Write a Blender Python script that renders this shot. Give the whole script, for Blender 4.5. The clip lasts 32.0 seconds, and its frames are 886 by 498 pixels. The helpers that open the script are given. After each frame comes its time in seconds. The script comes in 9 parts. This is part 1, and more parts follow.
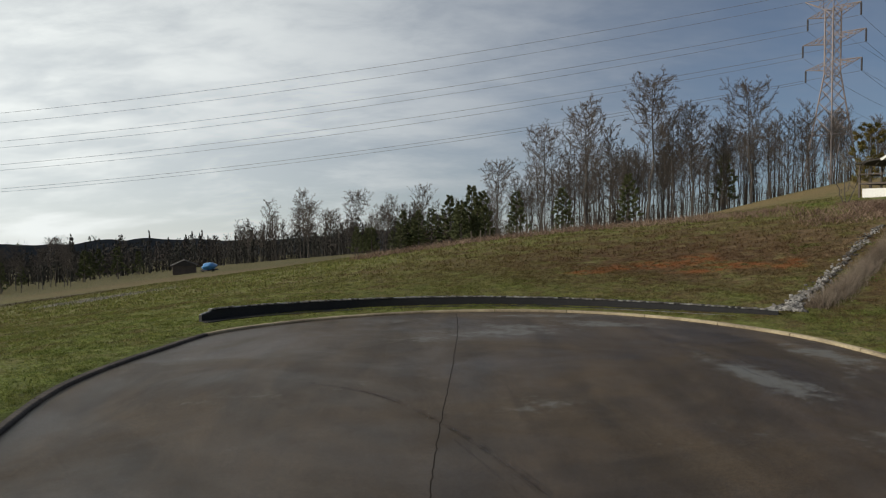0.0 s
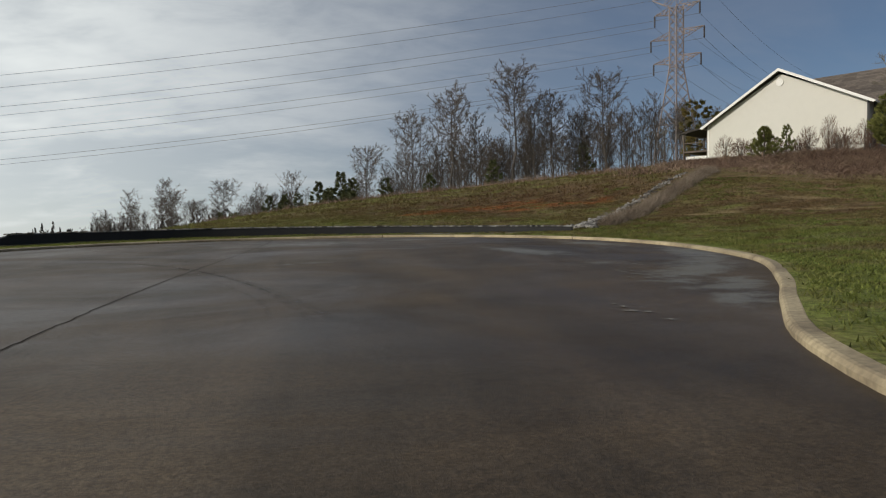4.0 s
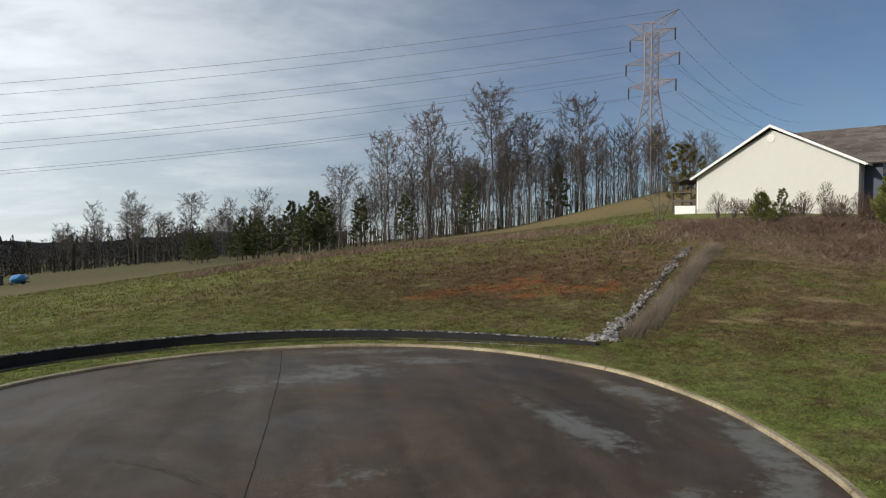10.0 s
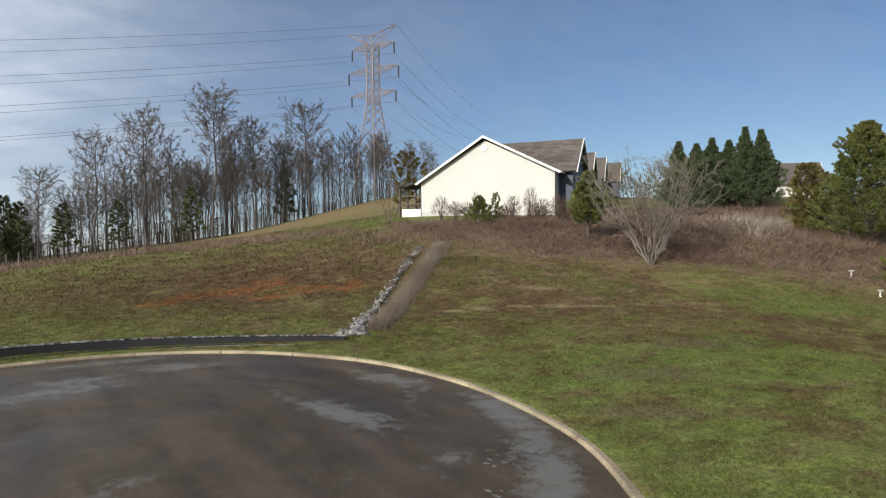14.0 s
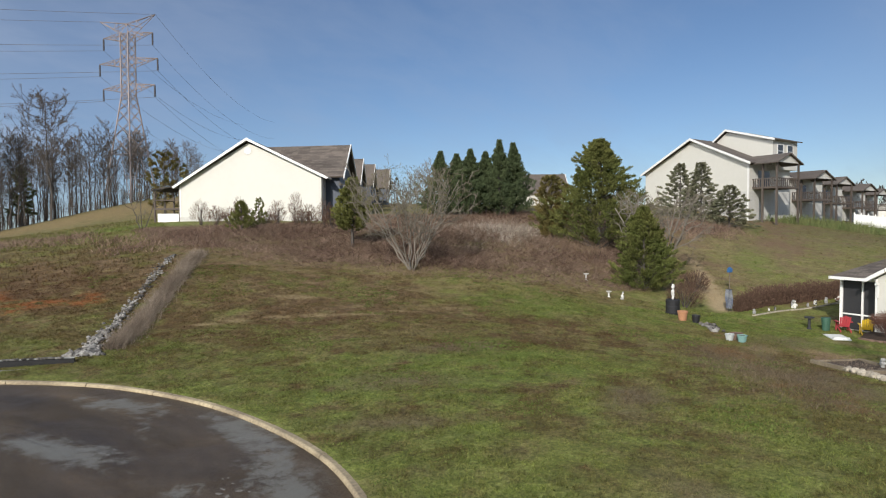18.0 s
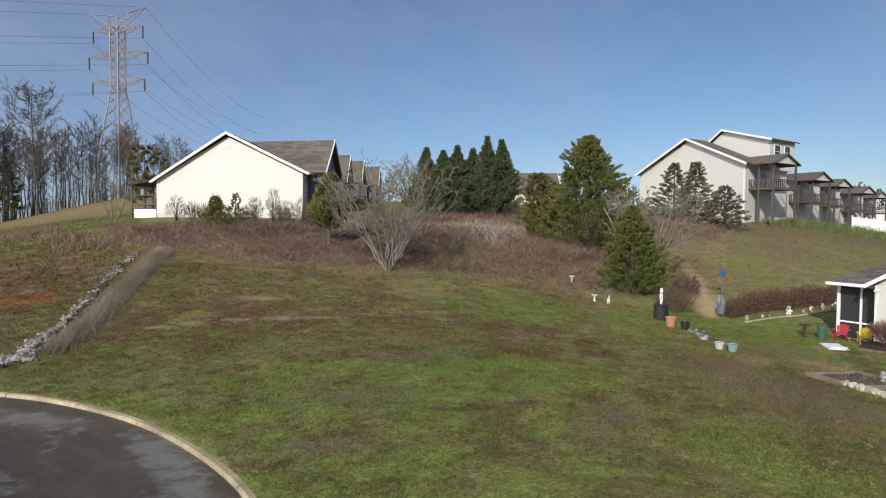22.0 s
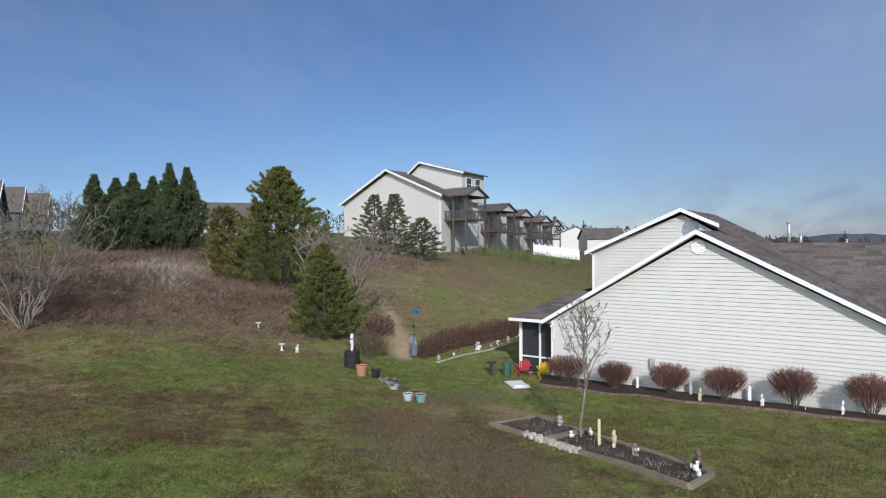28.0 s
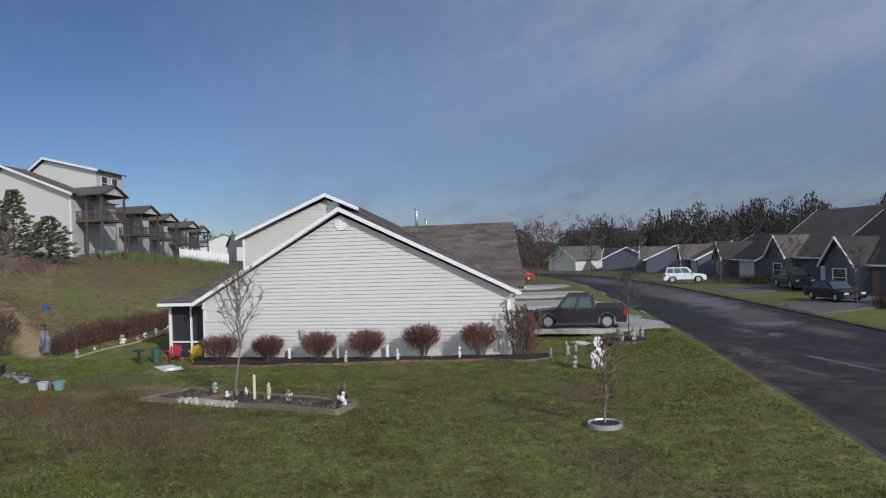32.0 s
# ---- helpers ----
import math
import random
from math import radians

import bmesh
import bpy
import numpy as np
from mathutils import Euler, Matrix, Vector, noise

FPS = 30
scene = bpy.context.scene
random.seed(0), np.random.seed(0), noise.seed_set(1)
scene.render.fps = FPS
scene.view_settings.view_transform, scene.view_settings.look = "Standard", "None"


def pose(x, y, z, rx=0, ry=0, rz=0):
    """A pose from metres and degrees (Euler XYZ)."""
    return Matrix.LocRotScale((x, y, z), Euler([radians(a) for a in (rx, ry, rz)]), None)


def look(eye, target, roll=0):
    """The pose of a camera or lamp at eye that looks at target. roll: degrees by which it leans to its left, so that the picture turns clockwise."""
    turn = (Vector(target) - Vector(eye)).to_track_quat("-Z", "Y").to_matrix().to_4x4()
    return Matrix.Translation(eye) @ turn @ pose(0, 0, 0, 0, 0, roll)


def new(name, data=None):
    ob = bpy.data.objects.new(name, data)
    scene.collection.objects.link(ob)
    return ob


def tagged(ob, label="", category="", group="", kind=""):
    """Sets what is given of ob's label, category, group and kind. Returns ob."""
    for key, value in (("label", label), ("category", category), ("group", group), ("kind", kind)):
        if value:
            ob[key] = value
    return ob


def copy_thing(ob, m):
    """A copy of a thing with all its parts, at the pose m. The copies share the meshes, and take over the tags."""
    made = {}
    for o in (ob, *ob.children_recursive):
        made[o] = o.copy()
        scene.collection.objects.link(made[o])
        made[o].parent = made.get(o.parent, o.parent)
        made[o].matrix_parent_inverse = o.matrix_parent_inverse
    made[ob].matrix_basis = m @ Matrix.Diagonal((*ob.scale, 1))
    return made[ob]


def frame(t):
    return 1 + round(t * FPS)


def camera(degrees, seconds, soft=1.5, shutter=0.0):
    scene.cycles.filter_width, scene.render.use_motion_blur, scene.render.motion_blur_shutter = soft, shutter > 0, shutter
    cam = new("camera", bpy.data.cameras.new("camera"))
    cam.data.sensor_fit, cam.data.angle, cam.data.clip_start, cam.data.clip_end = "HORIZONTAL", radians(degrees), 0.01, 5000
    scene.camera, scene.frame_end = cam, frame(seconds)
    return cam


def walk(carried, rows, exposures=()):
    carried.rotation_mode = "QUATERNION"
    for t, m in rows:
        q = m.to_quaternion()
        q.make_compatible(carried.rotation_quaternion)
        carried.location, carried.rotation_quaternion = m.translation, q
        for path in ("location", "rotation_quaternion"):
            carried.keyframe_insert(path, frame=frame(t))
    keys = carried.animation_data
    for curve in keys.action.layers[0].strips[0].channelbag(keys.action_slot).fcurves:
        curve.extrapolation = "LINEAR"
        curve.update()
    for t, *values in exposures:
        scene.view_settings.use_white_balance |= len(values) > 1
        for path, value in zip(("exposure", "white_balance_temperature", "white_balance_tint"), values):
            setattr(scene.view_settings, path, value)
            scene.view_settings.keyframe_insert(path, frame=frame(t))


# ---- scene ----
import itertools
from functools import lru_cache

# ======== camera and its flight ========
cam = camera(62.6, 32.0, soft=1.15)
# seconds, east, north, height, yaw, pitch, roll
PATH = [
    (0.0, -0.123, -0.595, 4.519, -1.06, -3.01, 0.64),
    (0.5, 0.137, -0.920, 3.985, -3.28, -2.96, 0.87),
    (1.0, 0.398, -1.184, 3.364, -5.82, -3.01, 1.12),
    (1.5, 0.851, -1.393, 2.666, -7.10, -3.00, 1.28),
    (2.0, 1.414, -1.520, 2.055, -7.05, -3.06, 1.37),
    (2.5, 1.800, -1.810, 1.636, -8.22, -3.21, 1.36),
    (3.0, 2.130, -1.961, 1.372, -8.76, -3.21, 1.37),
    (3.5, 2.395, -2.018, 1.228, -9.73, -3.15, 1.30),
    (5.5, 2.919, -1.152, 1.865, -10.84, -3.58, 0.82),
    (6.0, 2.815, -0.904, 2.203, -10.25, -3.60, 0.79),
    (6.5, 2.680, -0.698, 2.595, -8.98, -3.48, 0.70),
    (7.0, 2.456, -0.567, 3.045, -7.99, -3.50, 0.55),
    (7.5, 2.239, -0.410, 3.502, -8.09, -3.42, 0.43),
    (8.0, 2.021, -0.235, 3.985, -8.29, -3.42, 0.36),
    (8.5, 1.846, 0.049, 4.484, -7.36, -3.40, 0.36),
    (9.0, 1.568, 0.284, 5.037, -6.12, -3.35, 0.25),
    (9.5, 1.216, 0.219, 5.535, -8.88, -3.17, 0.19),
    (10.0, 0.785, 0.241, 5.852, -13.05, -3.05, 0.24),
    (10.5, 0.530, 0.371, 5.945, -17.15, -2.91, 0.29),
    (11.0, 0.306, 0.531, 5.957, -21.38, -2.90, 0.36),
    (11.5, 0.100, 0.598, 5.875, -24.96, -2.78, 0.35),
    (12.0, -0.047, 0.499, 5.748, -28.70, -2.69, 0.45),
    (12.5, -0.240, 0.205, 5.657, -32.44, -2.67, 0.61),
    (13.0, -0.345, 0.057, 5.600, -34.34, -2.67, 0.64),
    (13.5, -0.348, -0.024, 5.556, -34.31, -2.71, 0.65),
    (15.5, -0.600, -0.265, 5.619, -42.43, -2.69, 0.08),
    (16.0, -0.431, -0.371, 5.717, -48.90, -2.53, 0.31),
    (16.5, -0.200, -0.353, 5.757, -51.58, -2.46, 0.42),
    (17.0, 0.028, -0.304, 5.760, -51.73, -2.46, 0.35),
    (17.5, 0.306, -0.254, 5.737, -51.86, -2.47, 0.27),
    (18.0, 0.569, -0.223, 5.719, -52.00, -2.48, 0.20),
    (18.5, 0.837, -0.170, 5.715, -52.32, -2.48, 0.15),
    (19.0, 1.144, -0.095, 5.687, -52.18, -2.48, 0.06),
    (19.5, 1.439, -0.073, 5.665, -52.08, -2.55, -0.03),
    (20.0, 1.744, -0.042, 5.646, -52.17, -2.51, -0.11),
    (20.5, 2.054, 0.024, 5.623, -52.37, -2.48, -0.18),
    (21.0, 2.395, 0.098, 5.622, -52.50, -2.46, -0.24),
    (21.5, 2.746, 0.162, 5.637, -52.37, -2.52, -0.29),
    (22.0, 3.115, 0.243, 5.661, -52.16, -2.55, -0.39),
    (22.5, 3.550, 0.318, 5.670, -52.19, -2.54, -0.45),
    (23.0, 4.025, 0.383, 5.684, -53.04, -2.51, -0.50),
    (23.5, 4.569, 0.533, 5.673, -52.98, -2.54, -0.55),
    (24.0, 5.200, 0.726, 5.629, -53.42, -2.40, -0.66),
    (24.5, 5.647, 0.701, 5.687, -55.03, -2.22, -0.60),
    (25.0, 5.847, 0.607, 5.896, -61.59, -1.75, -0.41),
    (25.5, 6.071, 0.698, 6.101, -64.89, -1.51, -0.40),
    (27.5, 7.456, 0.443, 6.464, -70.35, -1.30, 0.03),
    (28.0, 7.533, 0.551, 6.496, -74.20, -0.56, 0.44),
    (28.5, 7.465, 0.610, 6.517, -77.62, -0.51, 0.70),
    (29.0, 7.212, 0.656, 6.624, -80.35, -0.58, 0.98),
    (29.5, 6.984, 0.686, 6.582, -81.66, -0.62, 1.05),
    (30.0, 6.642, 0.637, 6.335, -86.26, -0.44, 1.29),
    (30.5, 6.594, 0.623, 5.941, -91.24, -0.25, 1.61),
    (31.0, 6.532, 0.481, 5.467, -95.01, -0.15, 1.77),
    (31.5, 6.221, 0.420, 5.053, -98.94, -0.08, 1.93),
    (32.0, 5.893, 0.540, 4.724, -101.26, -0.02, 1.85),
]
walk(cam, [(t, pose(x, y, z, 90 + pitch, roll, yaw)) for t, x, y, z, yaw, pitch, roll in PATH],
     exposures=[(0.0, -0.64, 6900, 10), (3.5, -0.72, 6900, 10), (6.0, -0.32, 6800, 10), (9.0, -0.34, 6700, 10), (10.0, -0.42, 6600, 10), (11.0, -0.48, 6500, 10), (12.0, -0.30, 6480, 10), (13.0, -0.05, 6500, 11), (19.0, 0.0, 6450, 12), (24.5, 0.0, 6300, 13),
                (28.0, -0.15, 5850, 15), (30.5, -0.42, 5850, 16), (32.0, -0.54, 5850, 16)])

# ======== sky and sun ========
SUN_AZ, SUN_EL = 250.0, 25.0          # degrees clockwise from north, above the horizon

def sky_world():
    w = bpy.data.worlds.new("sky")
    scene.world = w
    w.use_nodes = True
    nt = w.node_tree
    nt.nodes.clear()
    N, L = nt.nodes.new, nt.links.new
    out, bg = N("ShaderNodeOutputWorld"), N("ShaderNodeBackground")
    sky = N("ShaderNodeTexSky")
    sky.sky_type, sky.sun_disc = "NISHITA", False
    sky.altitude = 900
    sky.sun_elevation, sky.sun_rotation = radians(SUN_EL), radians(SUN_AZ)
    sky.air_density, sky.dust_density, sky.ozone_density = 0.9, 0.2, 3.5
    co0 = N("ShaderNodeTexCoord")
    # the site tips gently to the north: the level horizon lies that much lower there
    level = N("ShaderNodeMapping"); level.inputs["Rotation"].default_value = (radians(2.4), 0, 0)
    L(co0.outputs["Generated"], level.inputs[0])
    L(level.outputs[0], sky.inputs[0])

    class co:
        outputs = {"Generated": level.outputs[0]}
    def node(kind, op=None, **inputs):
        n = N(kind)
        if op:
            n.operation = op
        for k, v in inputs.items():
            n.inputs[k.replace("_", " ")].default_value = v
        return n

    def ranged(value, a, b, c, d):
        n = N("ShaderNodeMapRange")
        n.interpolation_type = "SMOOTHSTEP"
        for k, v in zip(("From Min", "From Max", "To Min", "To Max"), (a, b, c, d)):
            n.inputs[k].default_value = v
        L(value, n.inputs["Value"])
        return n.outputs[0]

    def maths(op, a, b):
        n = node("ShaderNodeMath", op)
        for i, v in enumerate((a, b)):
            if isinstance(v, (int, float)):
                n.inputs[i].default_value = v
            else:
                L(v, n.inputs[i])
        return n.outputs[0]

    def towards(az):
        n = node("ShaderNodeVectorMath", "DOT_PRODUCT")
        n.inputs[1].default_value = (math.sin(radians(az)), math.cos(radians(az)), 0.0)
        L(co.outputs["Generated"], n.inputs[0])
        return n.outputs["Value"]

    # thin cirrus, laid on a plane high above so that it closes up towards the horizon
    sep = N("ShaderNodeSeparateXYZ")
    L(co.outputs["Generated"], sep.inputs[0])
    lift = maths("ADD", maths("MAXIMUM", sep.outputs["Z"], 0.0), 0.30)
    both = N("ShaderNodeCombineXYZ")
    for k in range(3):
        L(lift, both.inputs[k])
    flat = node("ShaderNodeVectorMath", "DIVIDE")
    L(co.outputs["Generated"], flat.inputs[0]); L(both.outputs[0], flat.inputs[1])

    def sheet(turn, stretch, scale, detail, rough, twist):
        m = N("ShaderNodeMapping")
        m.inputs["Rotation"].default_value, m.inputs["Scale"].default_value = (0, 0, radians(turn)), stretch
        L(flat.outputs[0], m.inputs["Vector"])
        n = N("ShaderNodeTexNoise")
        for k, v in (("Scale", scale), ("Detail", detail), ("Roughness", rough), ("Distortion", twist)):
            n.inputs[k].default_value = v
        L(m.outputs[0], n.inputs["Vector"])
        return n.outputs["Fac"]

    wisps = ranged(maths("ADD", maths("MULTIPLY", sheet(60, (0.8, 1.5, 1), 1.5, 9, 0.56, 0.25), 0.65), maths("MULTIPLY", sheet(35, (1.4, 2.6, 1), 3.2, 8, 0.6, 0.3), 0.35)), 0.40, 0.66, 0.0, 1.0)
    west, south = towards(-66), towards(152)
    # haze thickens to the west; a grey-violet sheet stands in the south-east; clear blue between
    haze = maths("MULTIPLY", maths("MAXIMUM", maths("ADD", west, 0.40), 0.0), 0.66)
    veil = ranged(south, 0.18, 0.85, 0.0, 1.0)
    thin = maths("MULTIPLY", wisps, maths("ADD", ranged(west, -0.35, 0.45, 0.16, 0.28), maths("MULTIPLY", veil, 0.35)))
    cover = maths("MINIMUM", maths("MAXIMUM", maths("ADD", maths("MULTIPLY", haze, maths("ADD", maths("MULTIPLY", wisps, 0.13), 0.87)), thin), maths("MULTIPLY", veil, maths("ADD", maths("MULTIPLY", wisps, 0.45), 0.55))), 0.96)
    glare = maths("MULTIPLY", ranged(west, 0.45, 0.98, 0.0, 1.0), ranged(sep.outputs["Z"], 0.0, 0.30, 0.95, 0.0))
    cover = maths("MAXIMUM", cover, glare)
    # cloud light: whiter and stronger towards the low sun's side, violet-grey away from it
    tone = N("ShaderNodeMix"); tone.data_type = "RGBA"; tone.clamp_factor = False
    L(ranged(west, -0.12, 0.95, 0.0, 1.0), tone.inputs[0])
    low = N("ShaderNodeMix"); low.data_type = "RGBA"
    L(ranged(sep.outputs["Z"], 0.05, 0.22, 0.0, 1.0), low.inputs[0])
    low.inputs[6].default_value, low.inputs[7].default_value = (2.9, 3.5, 4.7, 1), (4.6, 5.4, 6.9, 1)
    L(low.outputs[2], tone.inputs[6])
    tone.inputs[7].default_value = (16.8, 18.2, 18.8, 1)
    mix = N("ShaderNodeMix"); mix.data_type = "RGBA"
    L(cover, mix.inputs[0]); L(sky.outputs[0], mix.inputs[6]); L(tone.outputs[2], mix.inputs[7])
    L(mix.outputs[2], bg.inputs["Color"])
    bg.inputs["Strength"].default_value = 0.085
    L(bg.outputs[0], out.inputs[0])


sky_world()
sun_data = bpy.data.lights.new("sun", "SUN")
sun_data.energy, sun_data.angle, sun_data.color = 4.2, radians(0.6), (1.0, 0.95, 0.87)
sun = new("sun", sun_data)
az, el = radians(SUN_AZ), radians(SUN_EL)
sun.matrix_world = look((0, 0, 60), (-math.sin(az) * math.cos(el) * 60, -math.cos(az) * math.cos(el) * 60, 60 - math.sin(el) * 60))

# ======== materials ========
def mat(name, rgb, rough=0.8, var=0.25, scale=3.0, bump=0.15, metal=0.0, second=None, detail=6.0, island=0.0, spec=0.4, fine=None, stretch=(1, 1, 1), obj=0.0):
    """Colour varied at two scales, with relief. second: the colour that large patches drift to."""
    m = bpy.data.materials.new(name)
    m.use_nodes = True
    nt = m.node_tree
    N, L = nt.nodes.new, nt.links.new
    b = nt.nodes["Principled BSDF"]
    co = N("ShaderNodeTexCoord")
    mp = N("ShaderNodeMapping")
    mp.inputs["Scale"].default_value = stretch
    L(co.outputs["Object"], mp.inputs[0])
    big, small = N("ShaderNodeTexNoise"), N("ShaderNodeTexNoise")
    big.inputs["Scale"].default_value, big.inputs["Detail"].default_value = scale * 0.22, 4
    small.inputs["Scale"].default_value, small.inputs["Detail"].default_value = scale * 4 if fine is None else fine, detail
    L(mp.outputs[0], big.inputs["Vector"]); L(mp.outputs[0], small.inputs["Vector"])
    c2 = second or tuple(min(1, c * (1 - var * 0.7)) for c in rgb)
    ramp = N("ShaderNodeMapRange")
    ramp.inputs["From Min"].default_value, ramp.inputs["From Max"].default_value = 0.38, 0.64
    L(big.outputs["Fac"], ramp.inputs["Value"])
    mix = N("ShaderNodeMix"); mix.data_type = "RGBA"
    mix.inputs[6].default_value, mix.inputs[7].default_value = (*rgb, 1), (*c2, 1)
    L(ramp.outputs[0], mix.inputs[0])
    val = N("ShaderNodeMapRange")
    val.inputs["From Min"].default_value, val.inputs["From Max"].default_value = 0.3, 0.7
    val.inputs["To Min"].default_value, val.inputs["To Max"].default_value = 1 - var, 1 + var
    L(small.outputs["Fac"], val.inputs["Value"])
    hsv = N("ShaderNodeHueSaturation")
    L(mix.outputs[2], hsv.inputs["Color"])
    last = val.outputs[0]
    for amount, kind, sock in ((island, "ShaderNodeNewGeometry", "Random Per Island"), (obj, "ShaderNodeObjectInfo", "Random")):
        if amount:
            g = N(kind)
            r = N("ShaderNodeMapRange")
            r.inputs["To Min"].default_value, r.inputs["To Max"].default_value = 1 - amount, 1 + amount
            L(g.outputs[sock], r.inputs["Value"])
            mul = N("ShaderNodeMath"); mul.operation = "MULTIPLY"
            L(last, mul.inputs[0]); L(r.outputs[0], mul.inputs[1])
            last = mul.outputs[0]
    L(last, hsv.inputs["Value"])
    L(hsv.outputs[0], b.inputs["Base Color"])
    b.inputs["Roughness"].default_value, b.inputs["Metallic"].default_value = rough, metal
    b.inputs["Specular IOR Level"].default_value = spec
    if bump:
        bp = N("ShaderNodeBump")
        bp.inputs["Strength"].default_value, bp.inputs["Distance"].default_value = bump, 0.02
        L(small.outputs["Fac"], bp.inputs["Height"]); L(bp.outputs[0], b.inputs["Normal"])
    return m


def blend_noise(nt, coord, scale, lo, hi, detail=5, seed=0.0, rough=0.55, distortion=0.0):
    """A 0..1 mask from noise between two levels."""
    N, L = nt.nodes.new, nt.links.new
    mp = N("ShaderNodeMapping"); mp.inputs["Location"].default_value = (seed, seed * 0.7, 0)
    L(coord, mp.inputs[0])
    n = N("ShaderNodeTexNoise")
    n.inputs["Scale"].default_value, n.inputs["Detail"].default_value, n.inputs["Roughness"].default_value = scale, detail, rough
    n.inputs["Distortion"].default_value = distortion
    L(mp.outputs[0], n.inputs["Vector"])
    r = N("ShaderNodeMapRange")
    r.inputs["From Min"].default_value, r.inputs["From Max"].default_value = lo, hi
    L(n.outputs["Fac"], r.inputs["Value"])
    return r.outputs[0]


def spot(nt, coord, centre, size, soft=0.5, wob=None):
    """A 0..1 mask that fades out round a place on the plan (an ellipse with half axes size); wob: noise that frays it."""
    N, L = nt.nodes.new, nt.links.new
    mp = N("ShaderNodeMapping"); mp.vector_type = "TEXTURE"
    mp.inputs["Location"].default_value = (centre[0], centre[1], 0)
    mp.inputs["Rotation"].default_value = (0, 0, radians(centre[2] if len(centre) > 2 else 0))
    mp.inputs["Scale"].default_value = (size[0], size[1], 1e5)
    L(coord, mp.inputs[0])
    ln = N("ShaderNodeVectorMath"); ln.operation = "LENGTH"
    L(mp.outputs[0], ln.inputs[0])
    v = ln.outputs["Value"]
    if wob is not None:
        a = N("ShaderNodeMath"); a.operation = "MULTIPLY_ADD"; a.inputs[1].default_value, a.inputs[2].default_value = 1.1, -0.55
        L(wob, a.inputs[0])
        s = N("ShaderNodeMath"); s.operation = "ADD"
        L(v, s.inputs[0]); L(a.outputs[0], s.inputs[1])
        v = s.outputs[0]
    r = N("ShaderNodeMapRange")
    r.inputs["From Min"].default_value, r.inputs["From Max"].default_value = 1.0 + soft, 1.0 - soft
    L(v, r.inputs["Value"])
    return r.outputs[0]


def mixed(nt, fac, a, b):
    N, L = nt.nodes.new, nt.links.new
    m = N("ShaderNodeMix"); m.data_type = "RGBA"
    L(fac, m.inputs[0])
    for sock, c in ((6, a), (7, b)):
        if isinstance(c, tuple):
            m.inputs[sock].default_value = (*c, 1)
        else:
            L(c, m.inputs[sock])
    return m.outputs[2]


def times_(nt, a, k):
    m = nt.nodes.new("ShaderNodeMath"); m.operation = "MULTIPLY"
    nt.links.new(a, m.inputs[0])
    if isinstance(k, float):
        m.inputs[1].default_value = k
    else:
        nt.links.new(k, m.inputs[1])
    return m.outputs[0]


